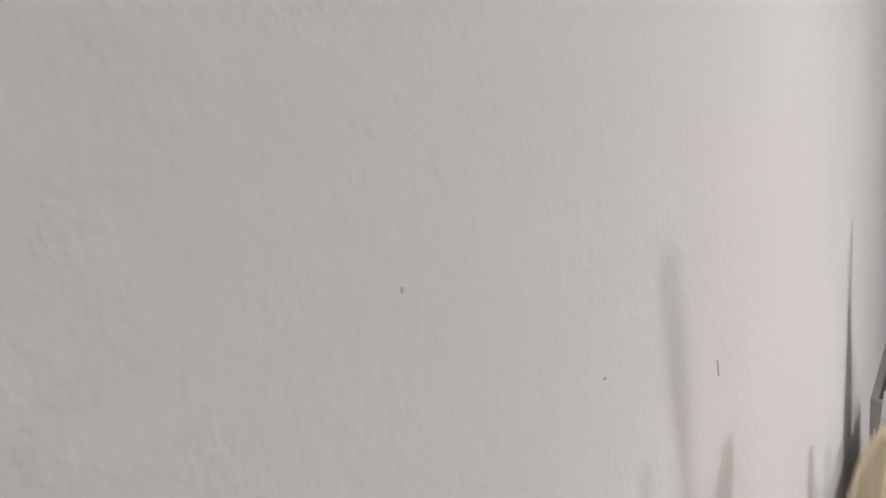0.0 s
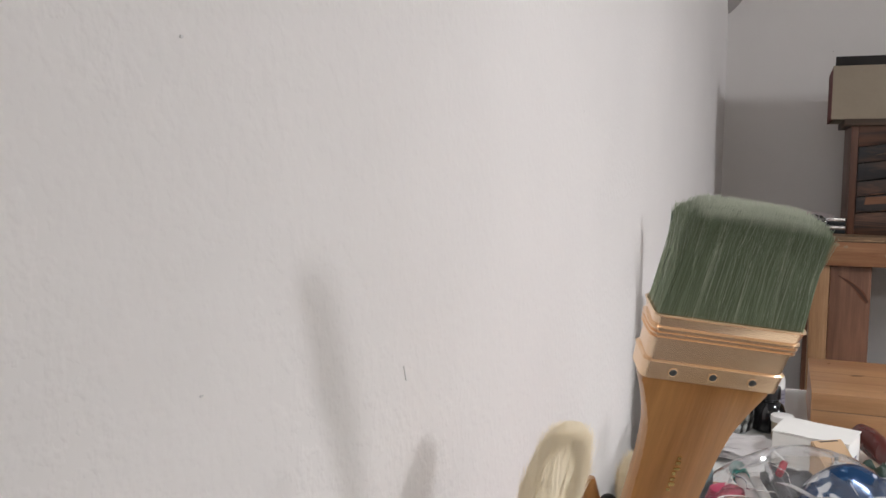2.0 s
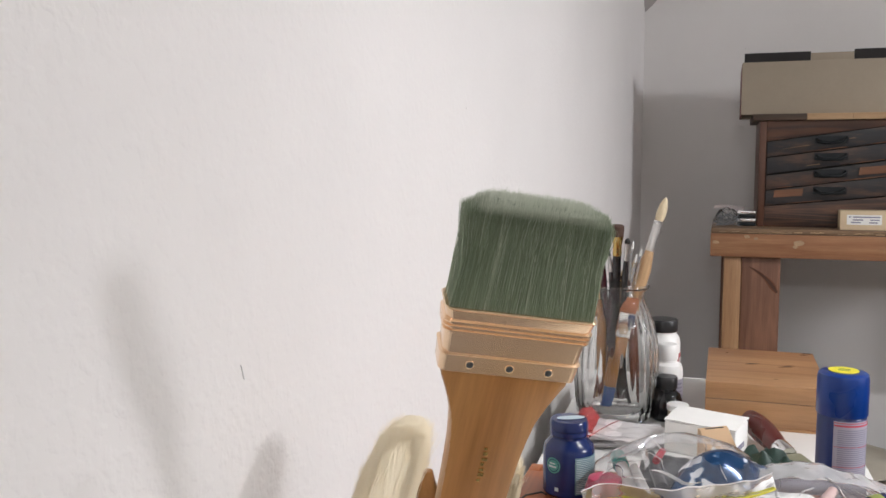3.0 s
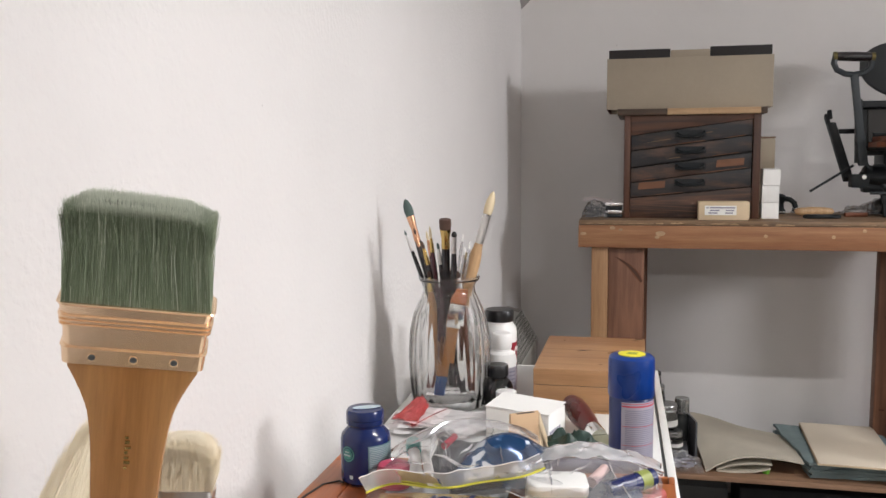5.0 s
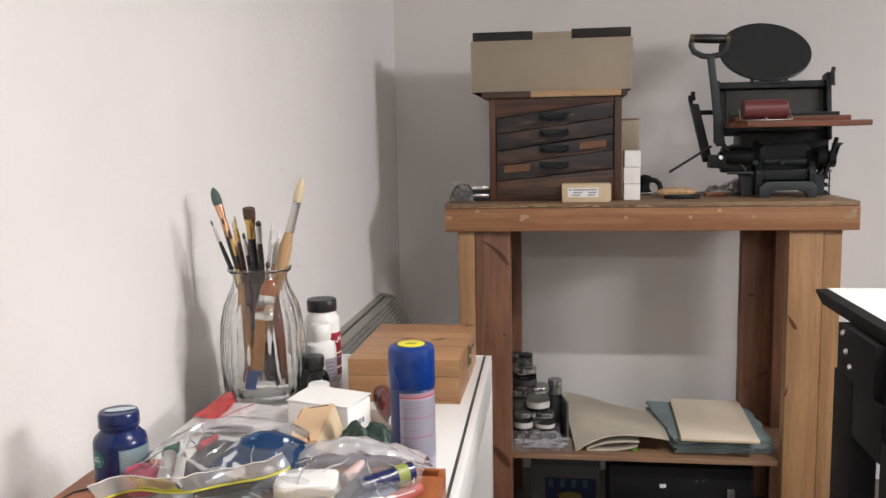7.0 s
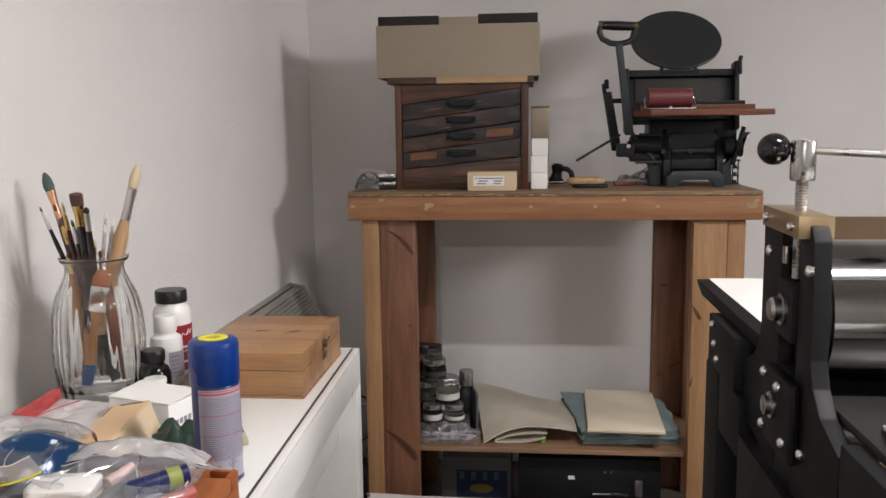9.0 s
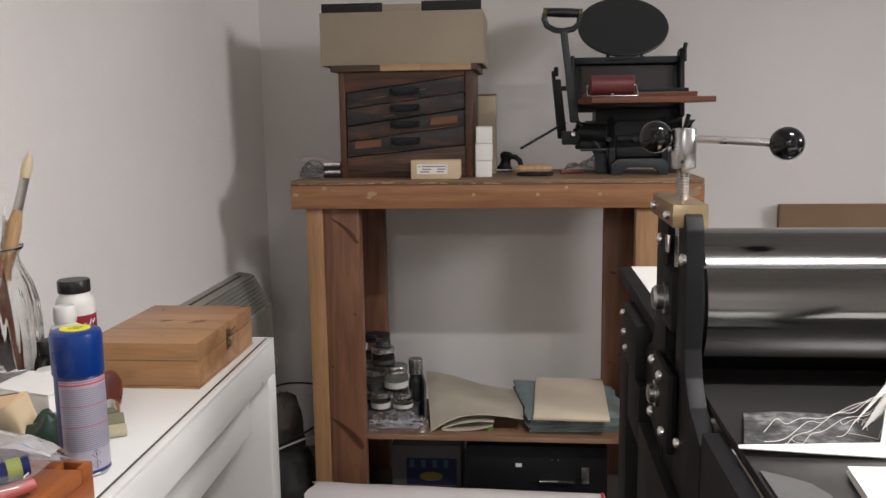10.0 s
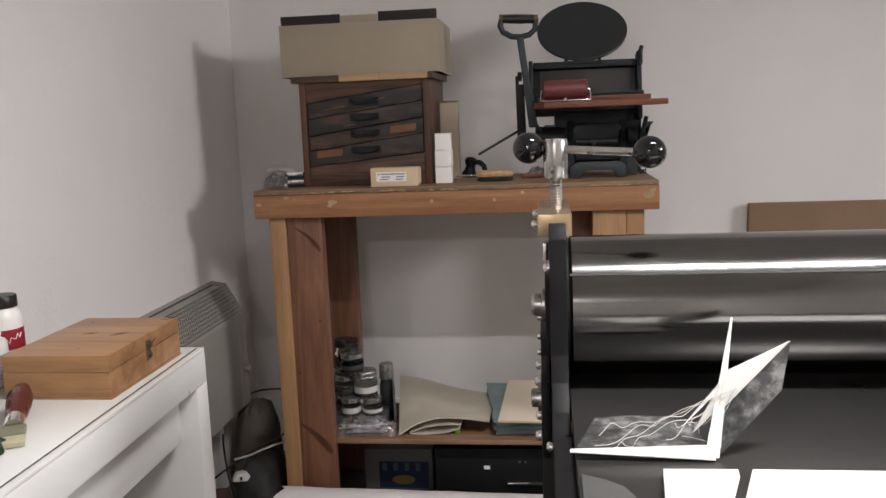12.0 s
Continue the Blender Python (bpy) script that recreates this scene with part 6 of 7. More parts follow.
def paint_brush(tip, foot, label, hair, hl, hr, ferr, fl, handle, r, mid=0.6, flat=1.0, hr0=None, square=False):
    """A brush from its foot in the jar to its tip: hair, ferrule and a swelling handle."""
    tip, foot = Vector(tip), Vector(foot)
    d = tip - foot
    n = d.length
    t = new("paint_brush")
    t.empty_display_size = 0.01
    t.matrix_world = Matrix.Translation(foot) @ d.to_track_quat("Z", "Y").to_matrix().to_4x4() @ Matrix.Diagonal((1, flat, 1, 1))
    tagged(t, label, "paint brush", "brushes in the glass jar")
    fr = r * 0.72 if hr0 is None else hr0
    part("handle", Shape().lathe([(r * 0.5, 0), (r * 0.62, 0.02), (r * 0.8, (n - hl - fl) * mid * 0.5), (r, (n - hl - fl) * mid), (r * 0.95, (n - hl - fl) * 0.9), (fr, n - hl - fl)], 14), handle, t)
    part("ferrule", Shape().lathe([(fr * 1.06, n - hl - fl + 0.0003), (fr * 1.08, n - hl - fl * 0.8), (fr * 1.02, n - hl - fl * 0.75), (fr * 1.04, n - hl - fl * 0.55), (fr * 1.0, n - hl - fl * 0.5), (hr, n - hl)], 14), ferr, t)
    if square:
        part("hair", Shape().lathe([(hr * 0.98, n - hl + 0.0002), (hr * 1.06, n - hl * 0.5), (hr * 1.04, n - hl * 0.06), (hr * 0.9, n)], 14), hair, t)
        return t
    part("hair", Shape().lathe([(hr * 0.96, n - hl + 0.0002), (hr * 1.12, n - hl * 0.72), (hr * 1.0, n - hl * 0.4), (hr * 0.55, n - hl * 0.12), (hr * 0.12, n)], 14), hair, t)
    return t


FL = DT + 0.012
COPPER_R = plain("copper_ferrule_round", (0.75, 0.42, 0.26), 0.25, metal=1.0, vary=0.1)
paint_brush((-0.066, 1.348, 1.092), (0.030, 1.322, FL + 0.01), "black-handled round brush with grey-green pointed hair", GREY_HAIR, 0.028, 0.0066, COPPER_R, 0.040, BLACK_WOOD, 0.0060, hr0=0.0048)
paint_brush((-0.060, 1.320, 1.046), (0.026, 1.345, FL + 0.008), "thin black-handled brush with silver ferrule", GREY_HAIR, 0.008, 0.0014, FERRULE_TIN, 0.026, BLACK_WOOD, 0.0035)
paint_brush((-0.050, 1.338, 1.048), (0.020, 1.350, FL + 0.008), "thin black-handled brush with copper ferrule", BROWN_HAIR, 0.010, 0.0018, COPPER_R, 0.028, BLACK_WOOD, 0.0040)
paint_brush((-0.016, 1.300, 1.054), (0.000, 1.352, FL + 0.008), "slender plum-handled brush with fine tip", SOFT_HAIR, 0.018, 0.0020, GOLD, 0.022, PLUM_WOOD, 0.0042)
paint_brush((-0.024, 1.312, 1.046), (0.012, 1.350, FL + 0.008), "thin plum-handled brush with pointed tip", SOFT_HAIR, 0.014, 0.0018, COPPER_R, 0.024, PLUM_WOOD, 0.0040)
paint_brush((0.010, 1.290, 1.066), (-0.002, 1.360, FL + 0.008), "flat brown-haired brush with gold ferrule", BROWN_HAIR, 0.016, 0.0085, GOLD, 0.030, BLACK_WOOD, 0.0065, flat=0.75, hr0=0.006, square=True)
paint_brush((0.024, 1.288, 1.048), (0.006, 1.352, FL + 0.008), "black-tipped brush with tin ferrule", BLACK_TAPE, 0.008, 0.0038, FERRULE_TIN, 0.026, BLACK_WOOD, 0.0050)
paint_brush((0.072, 1.350, 1.104), (-0.012, 1.325, FL + 0.012), "large round hog brush with pale wooden handle", SOFT_HAIR, 0.036, 0.0065, FERRULE_TIN, 0.046, HANDLE_PALE, 0.0105, 0.85, hr0=0.0062)
paint_brush((0.030, 1.345, 1.012), (-0.010, 1.350, FL + 0.010), "pale wooden brush with worn tip", SOFT_HAIR, 0.012, 0.0030, FERRULE_TIN, 0.022, HANDLE_PALE, 0.0048)
paint_brush((0.016, 1.320, 1.000), (-0.020, 1.345, FL + 0.010), "pale wooden brush with gold ferrule", SOFT_HAIR, 0.010, 0.0028, GOLD, 0.020, HANDLE_PALE, 0.0046)
for k, (x, y, z) in enumerate(((0.040, 1.330, 1.030), (0.034, 1.318, 1.022), (0.028, 1.335, 1.040))):
    paint_brush((x, y, z), (0.002 - 0.006 * k, 1.338, FL + 0.010), "slim clear plastic brush with white tip", WHITE_PLASTIC, 0.012, 0.0016, FILM_DULL, 0.030, FILM_DULL, 0.0028)
paint_brush((-0.034, 1.322, 1.030), (0.028, 1.336, FL + 0.008), "black-handled brush with gold ferrule", BROWN_HAIR, 0.012, 0.0024, GOLD, 0.026, BLACK_WOOD, 0.0046)
paint_brush((-0.004, 1.300, 1.030), (0.016, 1.356, FL + 0.008), "black-handled brush with tin ferrule and fine hair", GREY_HAIR, 0.010, 0.0020, FERRULE_TIN, 0.024, BLACK_WOOD, 0.0048)
paint_brush((0.004, 1.306, 1.020), (-0.014, 1.352, FL + 0.008), "plum-handled brush with worn brown hair", BROWN_HAIR, 0.010, 0.0026, COPPER_R, 0.022, PLUM_WOOD, 0.0050)
paint_brush((0.044, 1.338, 0.995), (-0.026, 1.330, FL + 0.012), "short brown wooden brush handle", BROWN_HAIR, 0.010, 0.0030, GOLD, 0.020, FEED_BOARD, 0.0062)
paint_brush((0.022, 1.322, 0.985), (0.040, 1.334, FL + 0.010), "dark brown wooden brush handle", BROWN_HAIR, 0.010, 0.0030, FERRULE_TIN, 0.020, FEED_BOARD, 0.0075)
paint_brush((-0.022, 1.318, 0.985), (-0.008, 1.330, FL + 0.012), "brown wooden brush with dark end", BROWN_HAIR, 0.010, 0.0030, GOLD, 0.022, HANDLE_WOOD, 0.0065)
fb0 = Vector((-0.0085, 1.312, FL + 0.002))
fbr = new("flat_brush")
fbr.matrix_world = Matrix.Translation(fb0) @ (Vector((0.029, 1.314, 0.962)) - fb0).to_track_quat("Z", "Y").to_matrix().to_4x4() @ Matrix.Rotation(math.pi / 2 + 0.3, 4, "Z")
tagged(fbr, "flat brush with blue-tipped wooden handle inside the jar", "paint brush", "brushes in the glass jar")
part("handle", Shape().prism([(-0.0085, 0.0375), (0.0085, 0.0375), (0.0090, 0.070), (0.0070, 0.095), (0.0095, 0.1145), (-0.0095, 0.1145), (-0.0070, 0.095), (-0.0090, 0.070)], -0.0035, 0.0035, "y", 0.0015), HANDLE_WOOD, fbr)
part("handle_end", Shape().prism([(-0.0080, 0.004), (0.0080, 0.004), (0.0085, 0.037), (-0.0085, 0.037)], -0.0034, 0.0034, "y", 0.0015), plain("blue_dip", (0.03, 0.10, 0.28), 0.35), fbr, "blue dipped handle end")
part("ferrule", Shape().box(-0.0125, 0.0125, -0.0045, 0.0045, 0.115, 0.152, 0.002), CHROME, fbr)
part("hair", Shape().prism([(-0.0118, 0.1525), (0.0118, 0.1525), (0.0105, 0.174), (-0.0105, 0.176)], -0.0036, 0.0036, "y", 0.0012), plain("orange_hair", (0.62, 0.22, 0.09), 0.6, vary=0.25, scale=120, stretch=(1, 1, 0.05)), fbr, "orange bristles")

ink = thing("paint_jar", "white plastic paint jar with black lid and red label", "jar", (0.065, 1.448, DT))
part("body", Shape().lathe([(0.026, 0), (0.0285, 0.003), (0.0285, 0.096), (0.0265, 0.104), (0.0225, 0.109), (0.0215, 0.113)], 36), WHITE_PLASTIC, ink)
part("lid", Shape().lathe([(0.0232, 0.1135), (0.0238, 0.115), (0.0238, 0.130), (0.0225, 0.1325), (0.002, 0.133)], 36), BLACK_PLASTIC, ink, "black ridged lid")
part("label", wrap_band(0.0285, 0.040, 0.080, -70, 120), LABEL_RED, ink, "red printed label")
part("label", wrap_band(0.0285, 0.010, 0.039, -70, 120), plain("maroon_print", (0.20, 0.05, 0.08), 0.45), ink)
part("print", wrap_band(0.0288, 0.022, 0.025, -60, 0), PAPER, ink)
part("print", wrap_band(0.0288, 0.045, 0.048, -62, 20), PAPER, ink)
part("swash", Shape().tube([(0.0291 * math.cos(radians(-58 + 7 * k)), 0.0291 * math.sin(radians(-58 + 7 * k)), 0.061 + 0.0012 * k + 0.0045 * math.sin(2.4 * k)) for k in range(9)], 0.0011, 6), PAPER, ink, "white script-like flourish")
sq = thing("glue_bottle", "white plastic bottle with white screw cap", "bottle", (0.077, 1.395, DT))
part("body", Shape().lathe([(0.021, 0), (0.0235, 0.003), (0.0235, 0.064), (0.0215, 0.072), (0.0150, 0.076), (0.0140, 0.079)], 32), WHITE_PLASTIC, sq)
part("cap", Shape().lathe([(0.0155, 0.0795), (0.0162, 0.081), (0.0158, 0.101), (0.0140, 0.1035), (0.002, 0.104)], 32), WHITE_PLASTIC, sq)
part("label", wrap_band(0.0235, 0.014, 0.052, -60, 20), LABEL_GREY, sq, "pale printed label")
s = Shape()
for k in range(5):
    s.take(wrap_band(0.0238, 0.020 + 0.006 * k, 0.0222 + 0.006 * k, -54, -20).bm)
part("print", s, PRINT_GREY, sq)
bi = thing("ink_bottle", "small black ink bottle", "bottle", (0.0790, 1.345, DT))
part("body", Shape().lathe([(0.020, 0), (0.0235, 0.003), (0.0235, 0.030), (0.0200, 0.039), (0.0140, 0.044), (0.0140, 0.047)], 30), plain("black_bottle_glass", (0.006, 0.006, 0.007), 0.08), bi)
part("cap", Shape().lathe([(0.0155, 0.0475), (0.0162, 0.049), (0.0162, 0.063), (0.0150, 0.065), (0.002, 0.0655)], 30), BLACK_PLASTIC, bi)
wc = thing("small_pot", "small white plastic pot with lid", "pot", (0.098, 1.305, DT))
part("body", Shape().lathe([(0.013, 0), (0.014, 0.002), (0.014, 0.026)], 26), CARD_GREY, wc)
part("lid", Shape().lathe([(0.0150, 0.0265), (0.0155, 0.028), (0.0155, 0.034), (0.0145, 0.035), (0.002, 0.0355)], 26), WHITE_PLASTIC, wc)

# wooden box with brass catch
wx = thing("wooden_box", "varnished wooden box with a brass catch", "box", (0.1350, 1.332, DT))
WXX, WXY, WXZ = 0.165, 0.240, 0.065
part("base", Shape().box(0, WXX, 0, WXY, 0.0035, 0.0395, 0.0012), BOX_WOOD, wx)
part("foot_board", Shape().box(-0.001, WXX + 0.001, -0.001, WXY + 0.001, 0, 0.0032, 0.0006), BOX_WOOD, wx)
part("lid", Shape().box(0, WXX, 0, WXY, 0.0402, WXZ, 0.0012), BOX_WOOD, wx)
part("joint", Shape().box(0.002, WXX - 0.002, 0.002, WXY - 0.002, 0.0393, 0.0405), DARK_GAP, wx)
ct = part("catch", Shape().box(WXX, WXX + 0.0018, 0.117, 0.131, 0.024, 0.056, 0.0005).rod((WXX + 0.001, 0.124, 0.049), (WXX + 0.006, 0.124, 0.049), 0.0055).rod((WXX + 0.001, 0.124, 0.032), (WXX + 0.005, 0.124, 0.032), 0.0050), OLD_BRASS, wx, "small tarnished brass catch")
part("catch_lever", Shape().rod((WXX + 0.004, 0.125, 0.048), (WXX + 0.006, 0.141, 0.055), 0.0012), OLD_BRASS, ct)
KNOT_OUT = plain("pale_brown_knot", (0.24, 0.125, 0.062), 0.42, vary=0.4, scale=160)
KNOT_IN = plain("dark_brown_knot", (0.11, 0.055, 0.030), 0.45, vary=0.5, scale=200)
for kx, ky, ka, kl, kw in ((0.066, 0.132, 22, 0.0115, 0.0042), (0.118, 0.128, 38, 0.0150, 0.0062), (0.098, 0.040, 5, 0.0035, 0.0016), (0.030, 0.205, 60, 0.0030, 0.0018), (0.150, 0.222, 10, 0.0060, 0.0022)):
    for grow, mt, lift in ((1.0, KNOT_OUT, 0.0002), (0.55, KNOT_IN, 0.0004)):
        rim = []
        for k in range(18):
            a = 2 * math.pi * k / 18
            w = grow * (1 + 0.45 * noise.noise((math.cos(a) * 1.6 + kx * 90, math.sin(a) * 1.6, ky * 70)))
            px, py = kl * w * math.cos(a), kw * w * math.sin(a)
            c, d = math.cos(radians(ka)), math.sin(radians(ka))
            rim.append((kx + px * c - py * d, ky + px * d + py * c))
        part("knot", Shape().prism(rim, WXZ - 0.001, WXZ + lift, "z"), mt, wx)
part("corner_brace", Shape().box(WXX - 0.016, WXX - 0.004, WXY - 0.008, WXY - 0.004, WXZ, WXZ + 0.0006), CABINET_WOOD, wx)

# small boxes and tools
wbx = thing("white_card_box", "white card box with a slightly open lid", "box", (0.139, 1.212, DT), -16)
part("body", Shape().box(-0.046, 0.046, -0.030, 0.030, 0, 0.041, 0.001), PAPER, wbx)
part("lid", Shape().sheet(lambda u, v: ((u - 0.5) * 0.094, (v - 0.5) * 0.062, 0.0435 + 0.004 * v * (1 - 0.5 * u) + 0.001 * noise.noise((u * 3, v * 3, 0))), 8, 8, 0.0014), PAPER, wbx)
for k in range(5):
    part("print", Shape().box(0.0461, 0.0466, -0.026 + 0.008 * k, -0.0205 + 0.008 * k, 0.012, 0.019), PRINT_GREY, wbx)
tbx = thing("tan_box", "small tan card box with a dark slot and cream side", "box", (0.1555, 1.0685, DT + 0.0005))
TB = ((-0.0255, 0.0525), (-0.0085, -0.0725), (0.0245, -0.0555), (0.0085, 0.0755))
s = Shape()
s.solid([[(x + (0.018 if k > 1 else 0.0), y, 0.0) for k, (x, y) in enumerate(TB)], [(x, y, 0.0565) for x, y in TB]])
part("body", s, CARD_TAN, tbx, smooth=20)
s = Shape()
s.solid([[(x + k * 0.018 + o, y, 0.001 + 0.0545 * (1 - k)) for (x, y), o in ((TB[2], 0.0006), (TB[2], 0.0012), (TB[3], 0.0012), (TB[3], 0.0006))] for k in (1.0, 0.02)])
part("side", s, CARD_CREAM, tbx, "paler cream side")


def on_lid(a, b, w):
    """A strip w wide on the lid between two points of its plan."""
    a, b = Vector(a), Vector(b)
    d = (b - a).normalized() * w / 2
    return [(a.x - d.y, a.y + d.x), (a.x + d.y, a.y - d.x), (b.x + d.y, b.y - d.x), (b.x - d.y, b.y + d.x)]


part("slot", Shape().prism(on_lid((-0.0165, 0.0530), (0.0040, 0.0670), 0.0030), 0.0563, 0.0570, "z"), PRINT_BLACK, tbx)
part("flap_gap", Shape().prism(on_lid((-0.0238, 0.0480), (-0.0185, 0.0130), 0.0014), 0.0563, 0.0569, "z"), CARD_BROWN, tbx)

bt = thing("palette_knife", "red-brown handled tool with steel collar and green-stained head", "hand tool", (0.222, 1.215, DT), 0)
p0, p1, p2, p3 = Vector((-0.030, 0.075, 0.030)), Vector((0.008, -0.002, 0.014)), Vector((0.018, -0.022, 0.010)), Vector((0.045, -0.072, 0.0045))
part("handle", Shape().turned(p0, p1, [(0.004, 0), (0.0125, 0.08), (0.0165, 0.30), (0.0165, 0.55), (0.0140, 0.85), (0.0115, 1)], 24), ROSEWOOD, bt, "glossy red-brown handle")
part("collar", Shape().turned(p1, p2, [(0.0118, 0.01), (0.0125, 0.2), (0.0120, 0.9), (0.0115, 1.0)], 24), CHROME, bt)
m3 = Matrix.Translation((p2 + p3) / 2) @ (p3 - p2).to_track_quat("Y", "Z").to_matrix().to_4x4()
part("head", Shape().box(-0.0155, 0.0155, -0.0275, 0.004, -0.0042, 0.0042, 0.002, m3), plain("green_stained_head", (0.19, 0.185, 0.12), 0.4, vary=0.3), bt)
part("head_tip", Shape().box(-0.0165, 0.0165, 0.0043, 0.0285, -0.0036, 0.0036, 0.002, m3), plain("cream_stained_tip", (0.46, 0.42, 0.28), 0.5, vary=0.2), bt)

gl = thing("rubber_glove", "crumpled dark green rubber glove", "glove", (0.210, 1.128, DT))
s = Shape()
s.sheet(lambda u, v: ((u - 0.5) * 0.095 + 0.012 * noise.noise((u * 4, v * 4, 3)), (v - 0.5) * 0.062, 0.003 + 0.030 * math.sin(math.pi * u) ** 0.5 * math.sin(math.pi * v) ** 0.5 + 0.012 * noise.noise((u * 6, v * 6, 8)) * math.sin(math.pi * u) * math.sin(math.pi * v) * 2), 30, 22, 0.002)
part("glove", s, GREEN_RUBBER, gl)
s = Shape()
for k in range(3):
    s.tube([(0.035, -0.02 + 0.014 * k, 0.010), (0.048, -0.024 + 0.015 * k, 0.008), (0.058, -0.030 + 0.012 * k, 0.0055)], 0.005)
part("finger", s, GREEN_RUBBER, gl)


rb = thing("red_seal_bags", "flat pile of empty clear bags with red seals", "plastic bag", (0.0, 1.215, DT))
for k in range(6):
    turn = Matrix.Rotation(radians((4, -9, 12, -3, 7, -14)[k]), 3, "Z")

    def leaf_of_bag(u, v):
        p = turn @ Vector((-0.045 + 0.120 * u, -0.038 + 0.082 * v, 0))
        z = 0.0030 + 0.0026 * k + 0.0042 * noise.noise((u * 3.5 + k, v * 3.0, k * 1.7)) + 0.0015 * abs(noise.noise((u * 11 + v * 6, v * 7, k))) + 0.007 * u * (1 - u) * v
        return (p.x + 0.004 * (k - 2), p.y - 0.003 * (k % 3), max(z, 0.0008 + 0.0004 * k))

    part("bag", Shape().sheet(leaf_of_bag, 30, 22), FILM_SHEER if k % 2 else FILM_WHITE, rb, "creased clear film", smooth=70)
for k in range(11):
    a = k / 10

    def strip(u, v):
        return (-0.050 + 0.036 * a + 0.005 * u + (0.004 - 0.012 * a + 0.012) * v, -0.014 - 0.026 * a + (0.082 - 0.010 * a) * v + 0.003 * noise.noise((v * 5, k, u)), 0.0150 + 0.0055 * math.sin(math.pi * a) + 0.009 * v + 0.003 * noise.noise((v * 4, k * 1.3, u * 2)))

    part("seal_strip", Shape().sheet(strip, 3, 14, 0.0006), FILM_RED, rb, "red plastic seal strip", smooth=80)
part("seal_line", Shape().tube([(-0.008, -0.042, 0.0185), (0.004, -0.018, 0.0215), (0.012, 0.004, 0.0220), (0.021, 0.030, 0.0205)], 0.0008, 6), FILM_RED, rb)


def film_bag(label, mouth, back, bulge, seed, film, foot):
    """A loose bag of thin film: the top skin from its mouth over the contents to its back fold, and the skirt below."""
    t = thing("zip_bag", label, "plastic bag", (mouth[0][0], mouth[0][1], foot))
    o = Vector((mouth[0][0], mouth[0][1], foot))

    def top(u, v):
        p = along(mouth, u).lerp(along(back, u), v) - o
        e = max(0.0, math.sin(math.pi * v)) ** 0.6 * max(0.0, math.sin(math.pi * (0.06 + 0.88 * u))) ** 0.4
        ridge = abs(noise.noise((u * 5 + v * 2.5, v * 4 - u, seed)))
        fold = abs(noise.noise((u * 13 + v * 6, v * 9, seed + 3)))
        p.z += bulge * e * (0.85 + 0.4 * noise.noise((u * 2.4, v * 2.4, seed))) + (0.012 * ridge + 0.0015 * fold - 0.003) * min(1.0, 5 * v) * (1 - 0.75 * v)
        p.x += 0.004 * noise.noise((v * 5, seed, u * 6))
        p.z = max(p.z, 0.002)
        return p

    part("film", Shape().sheet(lambda u, v: tuple(top(u, v)), 64, 44), film, t, smooth=70)

    def skirt(u, v):
        a, b = top(u, 0.0), top(u, 1.0)
        c = (b - a).normalized()
        return tuple(b + Vector((c.x * 0.012 * v, c.y * 0.012 * v + 0.003 * noise.noise((u * 9, v * 3, seed)), -(b.z - 0.0015) * v)))

    part("film_back", Shape().sheet(skirt, 40, 8), film, t, smooth=70)
    return t, top


MOUTH = ((0.042, 0.806, 0.8445), (0.063, 0.829, 0.8460), (0.100, 0.822, 0.8480), (0.126, 0.824, 0.8500), (0.155, 0.837, 0.8530), (0.185, 0.845, 0.8570), (0.204, 0.852, 0.8640))
BACK = ((0.014, 0.905, 0.8300), (0.045, 0.926, 0.8540), (0.074, 0.936, 0.8680), (0.106, 0.944, 0.8760), (0.138, 0.962, 0.8700), (0.164, 0.985, 0.8560), (0.182, 0.985, 0.8480))
b1, top1 = film_bag("clear zip bag with a yellow seal full of pens", MOUTH, BACK, 0.012, 11.0, FILM, CT + 0.0005)
lipz = [0.0165 + 0.003 * noise.noise((i * 0.3, 2, 2)) for i in range(41)]
part("mouth_strip", Shape().sheet(lambda u, v: tuple(top1(u, 0.0) + Vector((-0.004 * v, -0.010 * v, lipz[int(round(u * 40))] * v + 0.001))), 40, 3, 0.0), FILM_HAZE, b1, "hazy strip above the seal")
part("mouth_edge", Shape().tube([top1(k / 40, 0.0) + Vector((-0.004, -0.010, lipz[k] + 0.001)) for k in range(41)], 0.0005, 5), FILM_WHITE, b1)
part("seal", Shape().tube([top1(k / 40, 0.0) + Vector((0, -0.0012, 0.0005)) for k in range(41)], 0.0010, 6), FILM_YELLOW, b1, "yellow press seal")
part("lip", Shape().sheet(lambda u, v: tuple(top1(u, 0.0) + Vector((0.002 * v, -0.013 * v, -0.007 * v + 0.003 * noise.noise((u * 8, v * 2, 6)) * v))), 40, 3), FILM, b1)
ob = Vector((0.042, 0.806, CT + 0.0005))


def inside(x, y, z):
    return tuple(Vector((x, y, z)) - ob)


